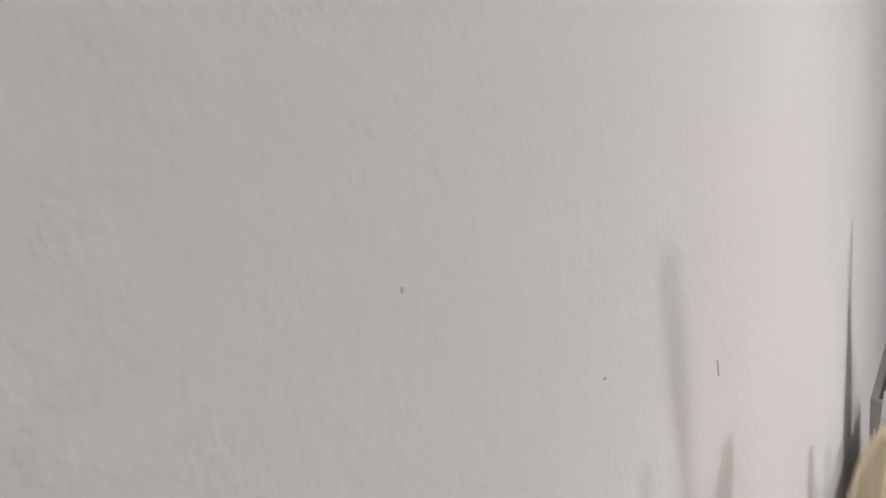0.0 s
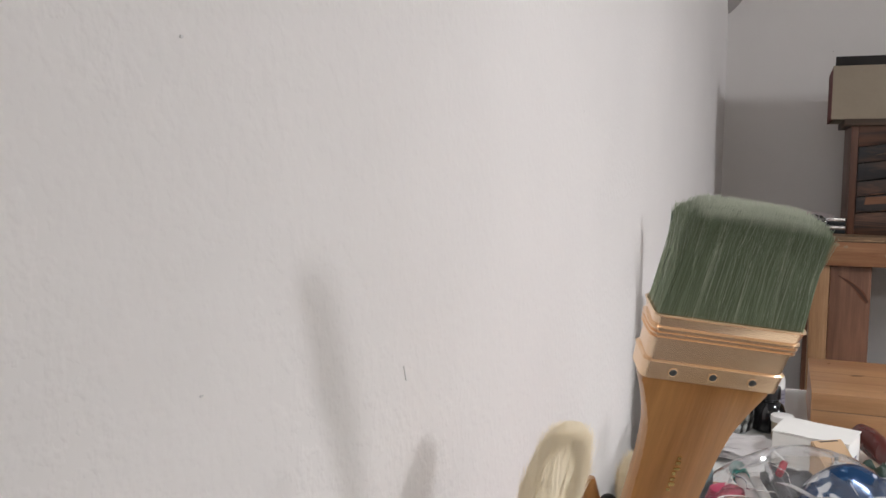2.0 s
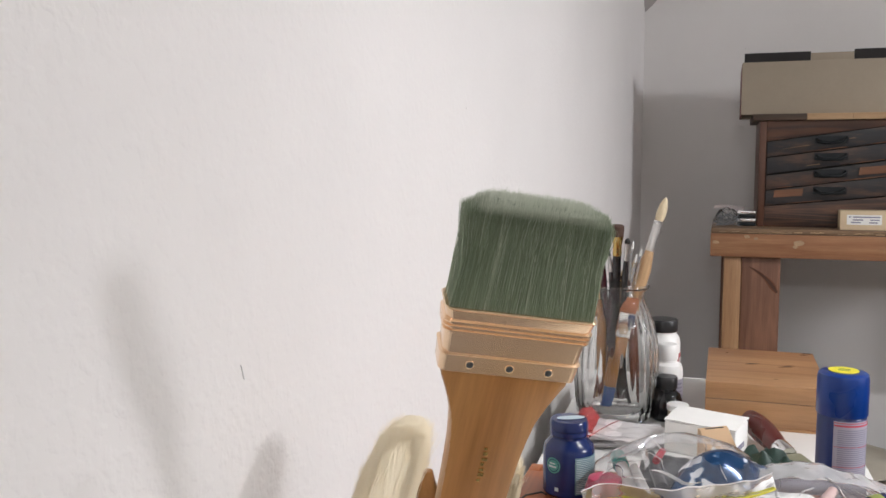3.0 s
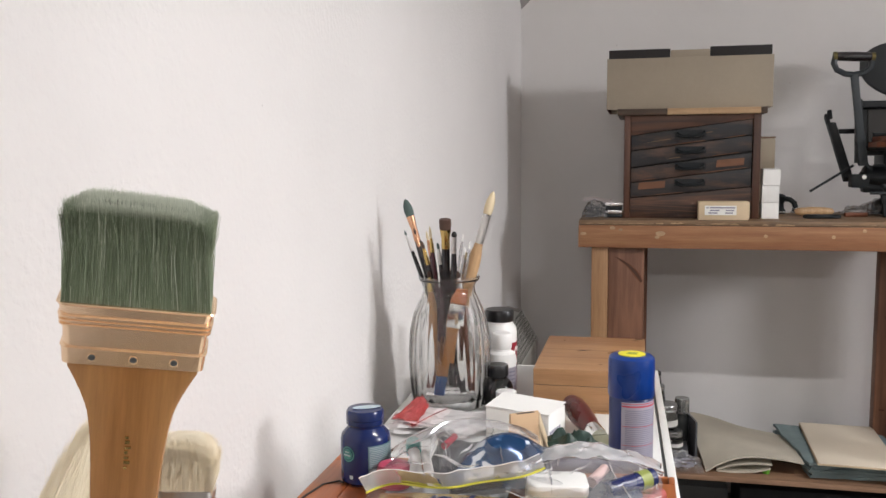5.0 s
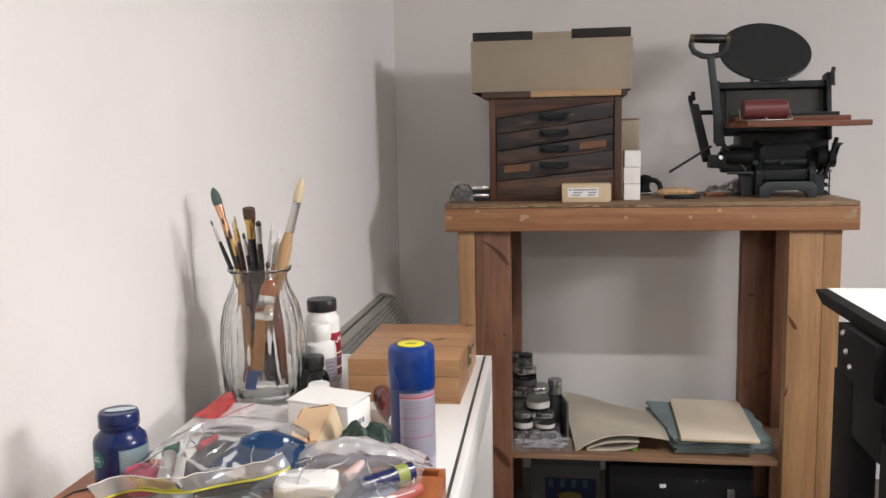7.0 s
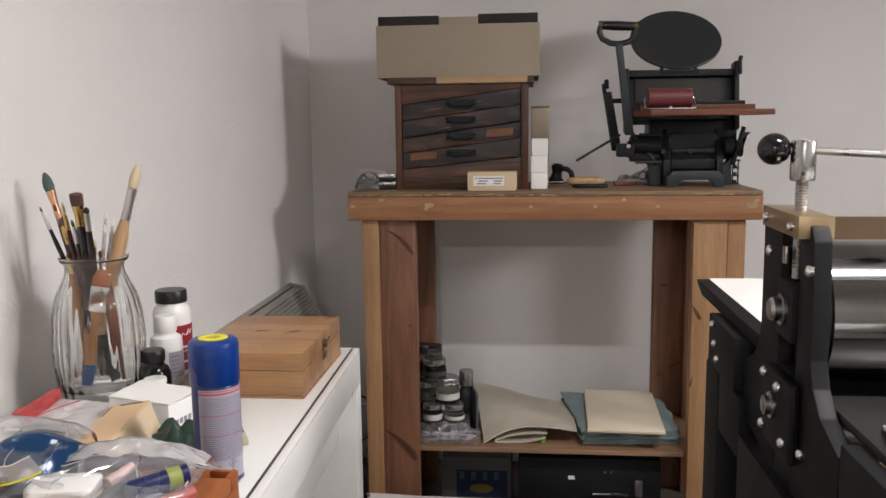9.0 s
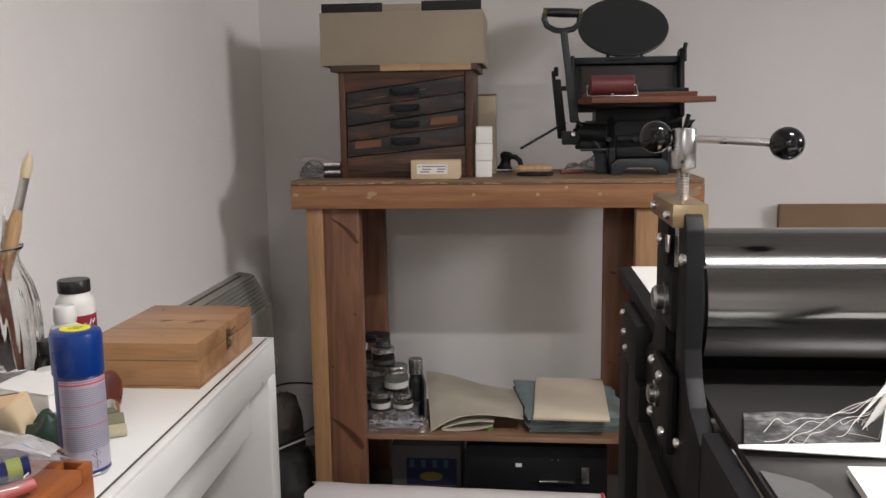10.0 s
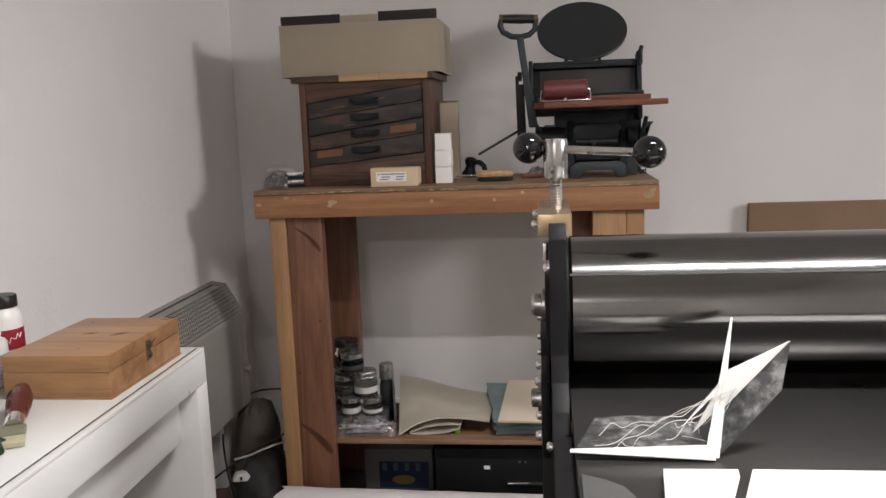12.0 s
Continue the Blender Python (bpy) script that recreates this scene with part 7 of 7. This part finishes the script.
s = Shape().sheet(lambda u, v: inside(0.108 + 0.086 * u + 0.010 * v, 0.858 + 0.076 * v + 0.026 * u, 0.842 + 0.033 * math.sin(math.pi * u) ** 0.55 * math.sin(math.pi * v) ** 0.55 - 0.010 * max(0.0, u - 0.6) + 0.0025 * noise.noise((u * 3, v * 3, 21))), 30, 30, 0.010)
part("blue_packet", s, FOIL_BLUE, b1, "dark blue packet with white gloss painted on")
part("dark_pouch", Shape().sheet(lambda u, v: inside(0.078 + 0.050 * u, 0.878 + 0.066 * v + 0.012 * u, 0.834 + 0.012 * v + 0.016 * math.sin(math.pi * u) ** 0.5 * math.sin(math.pi * v) ** 0.5 + 0.003 * noise.noise((u * 5, v * 5, 2))), 22, 18, 0.008), plain("dark_grey_pouch", (0.085, 0.088, 0.095), 0.35, vary=0.5, scale=60, bump=0.6, distance=0.003), b1, "dark grey pouch")
part("pale_packet", Shape().sheet(lambda u, v: inside(0.046 + 0.120 * u, 0.838 + 0.070 * v + 0.020 * u, 0.8255 + 0.004 * v + 0.004 * noise.noise((u * 6, v * 6, 14))), 26, 18, 0.0015), plain("pale_plastic_sheet", (0.62, 0.64, 0.66), 0.25, vary=0.15), b1, "crumpled pale plastic packet")
part("pink_ball", Shape().lathe([(0.004, -0.017), (0.0145, -0.012), (0.018, 0), (0.0145, 0.012), (0.004, 0.017)], 22, Matrix.Translation(inside(0.050, 0.872, 0.838)) @ Matrix.Diagonal((1.1, 1.0, 0.95, 1))), PINK, b1, "pink plastic blob")
part("pen", Shape().rod(inside(0.062, 0.905, 0.850), inside(0.080, 0.848, 0.841), 0.0066), WHITE_PLASTIC, b1)
part("pen_cap", Shape().rod(inside(0.0615, 0.906, 0.8503), inside(0.056, 0.924, 0.854), 0.0080), TEAL, b1, "teal pen cap")
part("pen", Shape().rod(inside(0.074, 0.905, 0.850), inside(0.094, 0.850, 0.840), 0.0050), WHITE_PLASTIC, b1)
part("pen", Shape().rod(inside(0.088, 0.930, 0.856), inside(0.104, 0.870, 0.846), 0.0060), GREY_PLASTIC, b1, "dark grey marker")
part("pen", Shape().rod(inside(0.100, 0.930, 0.862), inside(0.096, 0.898, 0.862), 0.0035), PRINT_RED, b1)
part("pen", Shape().rod(inside(0.112, 0.846, 0.838), inside(0.160, 0.866, 0.842), 0.0060), BLACK_PLASTIC, b1)

# White tubes along the creases paint highlights onto the film.
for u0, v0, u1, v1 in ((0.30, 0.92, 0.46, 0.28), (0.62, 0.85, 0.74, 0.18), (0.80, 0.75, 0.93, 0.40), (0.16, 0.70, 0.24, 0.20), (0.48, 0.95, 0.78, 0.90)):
    part("crease", Shape().tube([top1(u0 + (u1 - u0) * k / 12 + 0.012 * math.sin(k), v0 + (v1 - v0) * k / 12) + Vector((0, 0, 0.0006)) for k in range(13)], 0.0005, 5), FILM_WHITE, b1, "crease in the film, its glint painted white")


def folds(bag, skin, n, seed):
    """Glossy sharp folds that wander over a bag's skin; their milky white paints in glints."""
    rng = random.Random(seed)
    for _ in range(n):
        u, v, a, s0 = rng.uniform(0.08, 0.92), rng.uniform(0.15, 0.85), rng.uniform(0, 6.283), rng.uniform(0.10, 0.26)
        w = rng.uniform(0.0010, 0.0032)
        ridge = []
        for k in range(9):
            q = (k - 4) / 4
            x, y = u + s0 * q * math.cos(a) * 0.6, v + s0 * q * math.sin(a) + 0.03 * math.sin(3 * q + seed)
            ridge.append(skin(min(0.99, max(0.01, x)), min(0.99, max(0.01, y))))
        side = Vector((-math.sin(a), math.cos(a), 0))

        def strip(p, q):
            i = int(round(p * 8))
            e = w * math.sin(math.pi * p)
            return tuple(ridge[i] + side * (q - 0.5) * 2 * e + Vector((0, 0, 0.0006 + 1.3 * e * (1 - abs(2 * q - 1)))))

        part("fold", Shape().sheet(strip, 8, 2), FILM_FOLD, bag, "fold in the film, its glint painted pale", smooth=70)


folds(b1, top1, 8, 4)
part("back_edge", Shape().tube([top1(k / 40, 1.0) + Vector((0, 0, 0.0006)) for k in range(41)], 0.0006, 5), FILM_WHITE, b1)
part("back_band", Shape().sheet(lambda u, v: tuple(top1(0.15 + 0.84 * u, 0.72 + 0.28 * v) + Vector((0, 0, 0.0015))), 40, 5), FILM_DULL, b1, "doubled film along the back fold", smooth=70)

MOUTH_B = ((0.168, 0.842, 0.8420), (0.200, 0.826, 0.8400), (0.240, 0.828, 0.8380), (0.280, 0.848, 0.8350), (0.312, 0.885, 0.8310))
BACK_B = ((0.170, 0.965, 0.8300), (0.200, 0.974, 0.8370), (0.235, 0.978, 0.8400), (0.275, 0.978, 0.8350), (0.316, 0.966, 0.8230))
b2, top2 = film_bag("clear bag of small tools and markers", MOUTH_B, BACK_B, 0.014, 29.0, FILM_CLOUDY, CT + 0.0005)
part("folded_film", Shape().sheet(lambda u, v: tuple(top2(0.03 + 0.94 * u, 0.52 + 0.44 * v + 0.10 * u * (1 - v)) + Vector((0, 0, 0.003 + 0.006 * math.sin(math.pi * v) + 0.004 * noise.noise((u * 9, v * 6, 3))))), 44, 16), FILM_HAZE, b2, "hazy folded end of the bag")
part("edge", Shape().tube([top2(k / 30, 0.0) + Vector((0, -0.001, 0.001)) for k in range(31)], 0.0005, 5), FILM_WHITE, b2)
# Crease tubes whitened to paint this bag's highlights too.
for u0, v0, u1, v1 in ((0.62, 0.62, 0.78, 0.05), (0.20, 0.60, 0.95, 0.66), (0.08, 0.45, 0.35, 0.62), (0.85, 0.55, 0.97, 0.20)):
    part("crease", Shape().tube([top2(u0 + (u1 - u0) * k / 12 + 0.010 * math.sin(k), v0 + (v1 - v0) * k / 12) + Vector((0, 0, 0.0006)) for k in range(13)], 0.0006, 5), FILM_WHITE, b2, "crease in the film, its glint painted white")
folds(b2, top2, 12, 9)
oc = Vector((0.168, 0.842, CT + 0.0005))


def within(x, y, z):
    return tuple(Vector((x, y, z)) - oc)


case_turn = Matrix.Translation(within(0.214, 0.866, CT)) @ Matrix.Rotation(radians(10), 4, "Z")


def rounded(w, d, r):
    """Corner points of a rounded rectangle in plan."""
    return [(sx * (w / 2 - r) + r * math.cos(radians(a)), sy * (d / 2 - r) + r * math.sin(radians(a))) for sx, sy, a0 in ((1, 1, 0), (-1, 1, 90), (-1, -1, 180), (1, -1, 270)) for a in range(a0, a0 + 91, 18)]


for nm, w, d, z0, z1, mt, lb in (("tool_case", 0.060, 0.044, 0.010, 0.0215, CREAM_PLASTIC, "cream plastic case"), ("case_lid", 0.0585, 0.0425, 0.0220, 0.0330, WHITE_PLASTIC, "white rounded lid")):
    part(nm, Shape().take(Shape().prism(rounded(w, d, 0.010), z0, z1, "z", 0.0028).bm, case_turn), mt, b2, lb)
part("marker", Shape().rod(within(0.261, 0.877, 0.835), within(0.304, 0.915, 0.839), 0.0092, 0.0092, 20), plain("violet_blue_plastic", (0.012, 0.018, 0.085), 0.30), b2, "dark blue marker")
part("marker_band", Shape().rod(within(0.290, 0.9027, 0.8378), within(0.299, 0.9106, 0.8386), 0.0095, 0.0095, 20), plain("olive_print", (0.28, 0.32, 0.08), 0.5), b2)
part("tube", Shape().rod(within(0.200, 0.930, 0.838), within(0.290, 0.945, 0.838), 0.0075, 0.0075, 18), LABEL_GREY, b2)
part("red_tool", Shape().rod(within(0.290, 0.868, 0.825), within(0.312, 0.905, 0.826), 0.0070, 0.0065, 16), plain("dull_red_plastic", (0.42, 0.10, 0.09), 0.4), b2, "red plastic tool")
part("grey_tool", Shape().rod(within(0.246, 0.852, 0.832), within(0.262, 0.905, 0.840), 0.0060, 0.0060, 16), GREY_PLASTIC, b2)
part("grey_tool", Shape().rod(within(0.262, 0.850, 0.828), within(0.290, 0.885, 0.830), 0.0075, 0.0070, 16), plain("slate_plastic", (0.05, 0.07, 0.12), 0.4), b2)
part("pink_tool", Shape().rod(within(0.246, 0.880, 0.842), within(0.258, 0.905, 0.848), 0.0060, 0.0050, 14), plain("pale_pink_plastic", (0.62, 0.45, 0.43), 0.4), b2)
part("printed_card", Shape().box(0.038, 0.060, -0.032, -0.004, 0.001, 0.006, 0.0008), plain("ochre_card", (0.42, 0.22, 0.03), 0.5), b2, "ochre printed card")
part("printed_card", Shape().box(0.0605, 0.084, -0.032, -0.004, 0.001, 0.006, 0.0008), plain("green_card", (0.05, 0.20, 0.05), 0.5), b2, "green printed card")
part("navy_pouch", Shape().sheet(lambda u, v: within(0.240 + 0.052 * u, 0.856 + 0.050 * v + 0.016 * u, 0.828 + 0.010 * math.sin(math.pi * u) ** 0.5 * math.sin(math.pi * v) ** 0.5 + 0.003 * noise.noise((u * 6, v * 6, 8))), 18, 16, 0.006), plain("navy_mesh", (0.018, 0.024, 0.060), 0.4, vary=0.4, scale=80), b2, "dark navy mesh pouch")
part("cloth", Shape().sheet(lambda u, v: within(0.262 + 0.030 * u, 0.838 + 0.022 * v + 0.010 * u, 0.828 + 0.006 * math.sin(3.1 * u) + 0.003 * noise.noise((u * 7, v * 7, 2))), 12, 10, 0.003), PAPER, b2, "crumpled white paper")
gp2 = thing("gold_packet", "gold and blue packet with yellow edge", "packet", (0.122, 0.800, CT), 4)
part("packet", Shape().sheet(lambda u, v: ((u - 0.5) * 0.150, (v - 0.5) * 0.105, 0.012 + 0.012 * math.sin(math.pi * u) ** 0.5 * math.sin(math.pi * v) ** 0.5 + 0.0015 * noise.noise((u * 6, v * 5, 12))), 26, 18, 0.010), GOLD_PACK, gp2)
part("blue_edge", Shape().sheet(lambda u, v: (-0.076 + 0.075 * u, -0.058 + 0.050 * v, 0.0145 + 0.0125 * math.sin(math.pi * u) ** 0.5 * math.sin(1.45 * v) ** 0.6), 24, 10, 0.002), BLUE_CAP, gp2, "bright blue printed edge")
part("yellow_edge", Shape().sheet(lambda u, v: (0.068 + 0.013 * u, -0.055 + 0.112 * v, 0.0150 + 0.003 * math.sin(math.pi * u) + 0.002 * noise.noise((v * 5, u, 3))), 4, 12, 0.008), plain("ochre_yellow_film", (0.62, 0.47, 0.06), 0.35), gp2, "yellow side seam")
tc = bpy.data.curves.new("word", "FONT")
tc.body, tc.size, tc.align_x, tc.align_y, tc.extrude, tc.shear, tc.offset = "super", 0.033, "CENTER", "CENTER", 0.0003, 0.30, 0.0006
tmp = new("word", tc)
bpy.context.view_layer.update()
tme = bpy.data.meshes.new_from_object(tmp.evaluated_get(bpy.context.evaluated_depsgraph_get()))
bpy.data.objects.remove(tmp)
word = new("lettering", tme)
tme.materials.append(BLUE_PRINT)
word.parent = gp2
word.matrix_basis = pose(0.012, 0.008, 0.0256, 0, 0, 176)
tagged(word, "dark blue lettering")
part("flash", Shape().sheet(lambda u, v: (-0.030 + 0.086 * u, -0.010 + 0.003 * math.sin(5 * u) + (0.002 + 0.004 * math.sin(math.pi * u)) * v, 0.0247), 20, 2), PAPER, gp2, "white streak under the lettering")

# ---- brushes standing in a pot at the near end of the desk ----
pot = thing("brush_pot", "grey stoneware pot holding large brushes", "pot", (-0.020, 0.512, DT))
part("pot", Shape().lathe([(0.040, 0), (0.046, 0.004), (0.050, 0.03), (0.050, 0.118), (0.052, 0.124), (0.050, 0.127), (0.046, 0.124), (0.045, 0.03), (0.040, 0.008), (0.003, 0.007)], 40), plain("grey_stoneware", (0.30, 0.29, 0.28), 0.45, vary=0.15), pot)


def axes_at(at, up, across):
    k = Vector(up).normalized()
    i = Vector(across)
    i = (i - k * i.dot(k)).normalized()
    j = k.cross(i)
    return Matrix(((i.x, j.x, k.x, at[0]), (i.y, j.y, k.y, at[1]), (i.z, j.z, k.z, at[2]), (0, 0, 0, 1)))


def hairs(w, d, h, n, rng, splay, r, dome=0.25, z0=0.0, stray=1.0, deep=0.0):
    """Loose tapering hairs over a packed core."""
    s = Shape()
    for _ in range(n):
        x, y = rng.uniform(-1, 1), rng.uniform(-1, 1)
        if rng.random() < 0.62:
            if rng.random() < 0.75:
                y = math.copysign(1, y) * rng.uniform(0.90, 1.0)
            else:
                x = math.copysign(1, x) * rng.uniform(0.93, 1.0)
        tip = h * (1 - dome * 0.22 * abs(x) ** 6 - dome * 0.10 * (abs(y) ** 4 + max(0.0, -x) ** 10)) * rng.uniform(0.955, 1.01)
        a = Vector((x * w / 2, y * d / 2, z0))
        b = Vector((x * (w / 2 + splay * 0.62) + rng.gauss(0, 0.0007 * stray), y * (d / 2 + deep * 0.75) + rng.gauss(0, 0.0006 * stray), z0 + tip * 0.55))
        c = Vector((x * (w / 2 + splay * (0.55 if abs(x) > 0.9 else 0.9)) + rng.gauss(0, 0.0014 * stray), y * (d / 2 + deep * 0.35) + rng.gauss(0, 0.0012 * stray), z0 + tip))
        q = []
        for p, k in ((a, 1.0), (b, 0.85), (c, 0.25)):
            q.append([p + Vector((r * k * math.cos(t), r * k * math.sin(t), 0)) for t in (0.3, 2.4, 4.5)])
        s.solid(q)
    return s


def island_hair(name, stops, z0, z1):
    """Hair whose strands differ one by one."""
    m, nodes, links, p = material(name)
    g = nodes.new("ShaderNodeNewGeometry")
    r = ramp_node(nodes, links, g.outputs["Random Per Island"], stops)
    co, sx, mr = nodes.new("ShaderNodeTexCoord"), nodes.new("ShaderNodeSeparateXYZ"), nodes.new("ShaderNodeMapRange")
    links.new(co.outputs["Object"], sx.inputs[0])
    links.new(sx.outputs["Z"], mr.inputs[0])
    mr.inputs[1].default_value, mr.inputs[2].default_value = z0, z1
    tip = ramp_node(nodes, links, mr.outputs[0], [(0.0, (0, 0, 0)), (0.9, (0.75, 0.75, 0.75))])
    links.new(mix_node(nodes, links, tip.outputs[0], r.outputs[0], tuple(min(1, c * 1.02) for c in stops[-1][1])), p.inputs["Base Color"])
    p.inputs["Roughness"].default_value = 0.5
    return m


gb = new("flat_paint_brush")
gb.matrix_world = axes_at((0.0632, 0.4115, 1.0705), (0.28, -0.25, 0.93), (0.87, 0.43, -0.11))
tagged(gb, "wide flat brush with dried green bristles and copper ferrule", "paint brush", "brushes in the pot")
W, D = 0.0578, 0.0165
hs = Shape()
outl = [(W / 2, -0.0035), (W / 2 - 0.0004, -0.008), (W / 2 - 0.005, -0.018), (W / 2 - 0.0092, -0.030), (W / 2 - 0.0112, -0.044), (W / 2 - 0.0122, -0.060), (W / 2 - 0.0135, -0.100), (W / 2 - 0.0150, -0.200), (W / 2 - 0.019, -0.268), (W / 2 - 0.023, -0.276)]
hs.prism([(x, z) for x, z in outl] + [(-x, z) for x, z in outl[::-1]], -0.0062, 0.0062, "y", 0.0028)
hd = part("handle", hs, HANDLE_WOOD, gb, "lacquered honey-coloured wooden handle")
s = Shape()
for k in range(7):
    s.box(-0.0012, 0.0004 + 0.0006 * (k % 3), -0.0066, -0.0062, -0.046 - 0.0030 * k, -0.0445 - 0.0030 * k + 0.0005 * (k % 2))
part("print", s, GOLD, hd, "faded gold stamped marks")


def band(w, d, z, r):
    """A rounded rectangular ring of points."""
    out = []
    for cx, cy, a0 in ((w / 2 - r, d / 2 - r, 0), (-w / 2 + r, d / 2 - r, 90), (-w / 2 + r, -d / 2 + r, 180), (w / 2 - r, -d / 2 + r, 270)):
        for k in range(5):
            a = radians(a0 + 22.5 * k)
            out.append((cx + r * math.cos(a), cy + r * math.sin(a), z))
    return out


fs = Shape()
prof = [(-0.0045, 0.0), (-0.0040, 0.0008), (0.0040, 0.0008), (0.0045, 0.0012), (0.0050, 0.0000), (0.0056, 0.0000), (0.0150, 0.0000), (0.0154, 0.0012), (0.0160, 0.0012), (0.0164, 0.0001), (0.0172, 0.0001), (0.0176, 0.0013), (0.0182, 0.0013), (0.0186, 0.0002), (0.0194, 0.0002), (0.0198, 0.0014), (0.0204, 0.0014), (0.0208, 0.0003), (0.0217, 0.0005), (0.0256, 0.0010), (0.0264, 0.0017), (0.0268, 0.0012), (0.0266, 0.0002)]
fs.solid([band(W * 1.03 + 2 * o + 0.125 * (z + 0.0045), D + 2 * o * 0.8, z, 0.0035) for z, o in prof])
for v in fs.bm.verts:
    if v.co.z > 0.024:
        v.co.z += 0.0006 * noise.noise((v.co.x * 90, 4, v.co.y * 40))
fe = part("ferrule", fs, COPPER, gb, "ridged copper-coloured ferrule", 24)
for x in (-0.0175, 0.0, 0.0175):
    part("nail", Shape().turned((x, -D / 2 - 0.0003, 0.0), (x, -D / 2 - 0.0014, 0.0), [(0.0016, 0), (0.0015, 0.6), (0.0008, 1)], 14), DARK_GAP, fe, "dark nail head")
    part("nail_rim", Shape().ring((x, -D / 2 - 0.0007, 0.0), 0.0018, 0.0003, "y", 20, 8), COPPER, fe)
HW, HZ = W + 0.0060, 0.0250


def lean(bm):
    for v in bm.verts:
        v.co.x -= 0.045 * (v.co.z - HZ)


core = Shape()
core.solid([band(HW - 0.0075 + 2 * o, D - 0.0055 + 2 * o2, z, 0.0035) for z, o, o2 in ((HZ, 0, 0), (0.036, 0.0004, 0.0008), (0.050, -0.0018, 0.0006), (0.060, -0.0034, -0.0002), (0.069, -0.0060, -0.0026), (0.0725, -0.0100, -0.0050))])
for v in core.bm.verts:
    v.co.z += 0.0012 * noise.noise((v.co.x * 160, v.co.y * 160, 3)) * (v.co.z > 0.06)
lean(core.bm)
part("bristle_core", core, GREEN_HAIR, gb)
hb = hairs(HW - 0.001, D - 0.001, 0.0515, 8200, random.Random(3), -0.0036, 0.00022, 0.5, z0=HZ, stray=1.0, deep=-0.0016)
lean(hb.bm)
part("bristles", hb, island_hair("green_hair_strands", [(0.0, (0.165, 0.205, 0.130)), (0.45, (0.25, 0.305, 0.200)), (0.84, (0.35, 0.41, 0.285)), (0.94, (0.54, 0.59, 0.46)), (1.0, (0.76, 0.78, 0.68))], 0.0690, 0.0755), gb, "dried green bristles")


def mop(at, up, across, w, d, h, label, ferr, seed, below=0.24, bent=0.0):
    t = new("mop_brush")
    t.matrix_world = axes_at(at, up, across)
    tagged(t, label, "paint brush", "brushes in the pot")
    c = Shape()
    prof = ((-h, 0.86, 0.86), (-h * 0.7, 0.97, 0.97), (-h * 0.4, 0.98, 0.98), (-h * 0.22, 0.88, 0.90), (-h * 0.10, 0.68, 0.72), (-h * 0.02, 0.36, 0.40))
    c.solid([band(w * a, d * b, z, min(w * a, d * b) * 0.42) for z, a, b in prof])
    hh = hairs(w * 0.84, d * 0.84, h * 0.985, 9000, random.Random(seed), 0.0008, 0.00015, 1.6, z0=-h, stray=1.5, deep=0.0008)
    for bm in (c.bm, hh.bm):
        for v in bm.verts:
            k = (v.co.z + h) / h
            v.co.x += bent * (v.co.z + 0.55 * h) + 0.45 * bent * h * max(0.0, k - 0.5) ** 2
    part("bristle_core", c, CREAM_HAIR, t)
    part("bristles", hh, island_hair("cream_hair_strands_%d" % seed, [(0.0, (0.87, 0.76, 0.57)), (0.5, (0.89, 0.79, 0.60)), (1.0, (0.92, 0.84, 0.67))], -0.010, 0.0), t, "soft cream bristles")
    f = Shape()
    f.solid([band(w * 0.90 + 2 * o, d * 0.90 + 2 * o, z, d * 0.3) for z, o in ((-h - 0.026, 0.0), (-h - 0.018, 0.0008), (-h - 0.010, 0.0), (-h + 0.002, 0.0006))])
    part("ferrule", f, ferr, t)
    g = Shape()
    g.solid([band(w * k, d * 0.8 * k2, z, d * 0.22) for z, k, k2 in ((-h - 0.0262, 0.86, 1), (-h - 0.05, 0.6, 0.9), (-h - 0.09, 0.42, 0.8), (-h - 0.09 - below * 0.4, 0.36, 0.7))])
    part("handle", g, HANDLE_WOOD, t)
    return t


mop((-0.0300, 0.519, 1.0055), (-0.12, 0.72, 1.0), (0.92, 0.32, -0.05), 0.0345, 0.036, 0.080, "round-ended cream bristle mop brush", plain("dark_red_ferrule", (0.05, 0.012, 0.010), 0.35, metal=0.3), 5, 0.06, 0.21)
stick = thing("black_tipped_stick", "brown wooden stick with a black knob in the pot", "stick", (0.002, 0.500, DT + 0.012))
part("shaft", Shape().turned((-0.004, 0, 0), (-0.0075, 0.002, 0.194), [(0.004, 0), (0.005, 0.7), (0.0065, 0.94), (0.0035, 1)]), HANDLE_WOOD, stick)
part("knob", Shape().rod((0.006, 0.004, 0.02), (0.0035, 0.004, 0.176), 0.003).ball((0.0035, 0.004, 0.180), 0.0052, 20), BLACK_PLASTIC, stick, "black plastic knob")
mop((0.0305, 0.510, 0.998), (0.10, -0.02, 1.0), (0.92, 0.38, 0), 0.0385, 0.017, 0.036, "flat cream bristle brush with tin ferrule", FERRULE_TIN, 8, 0.22)
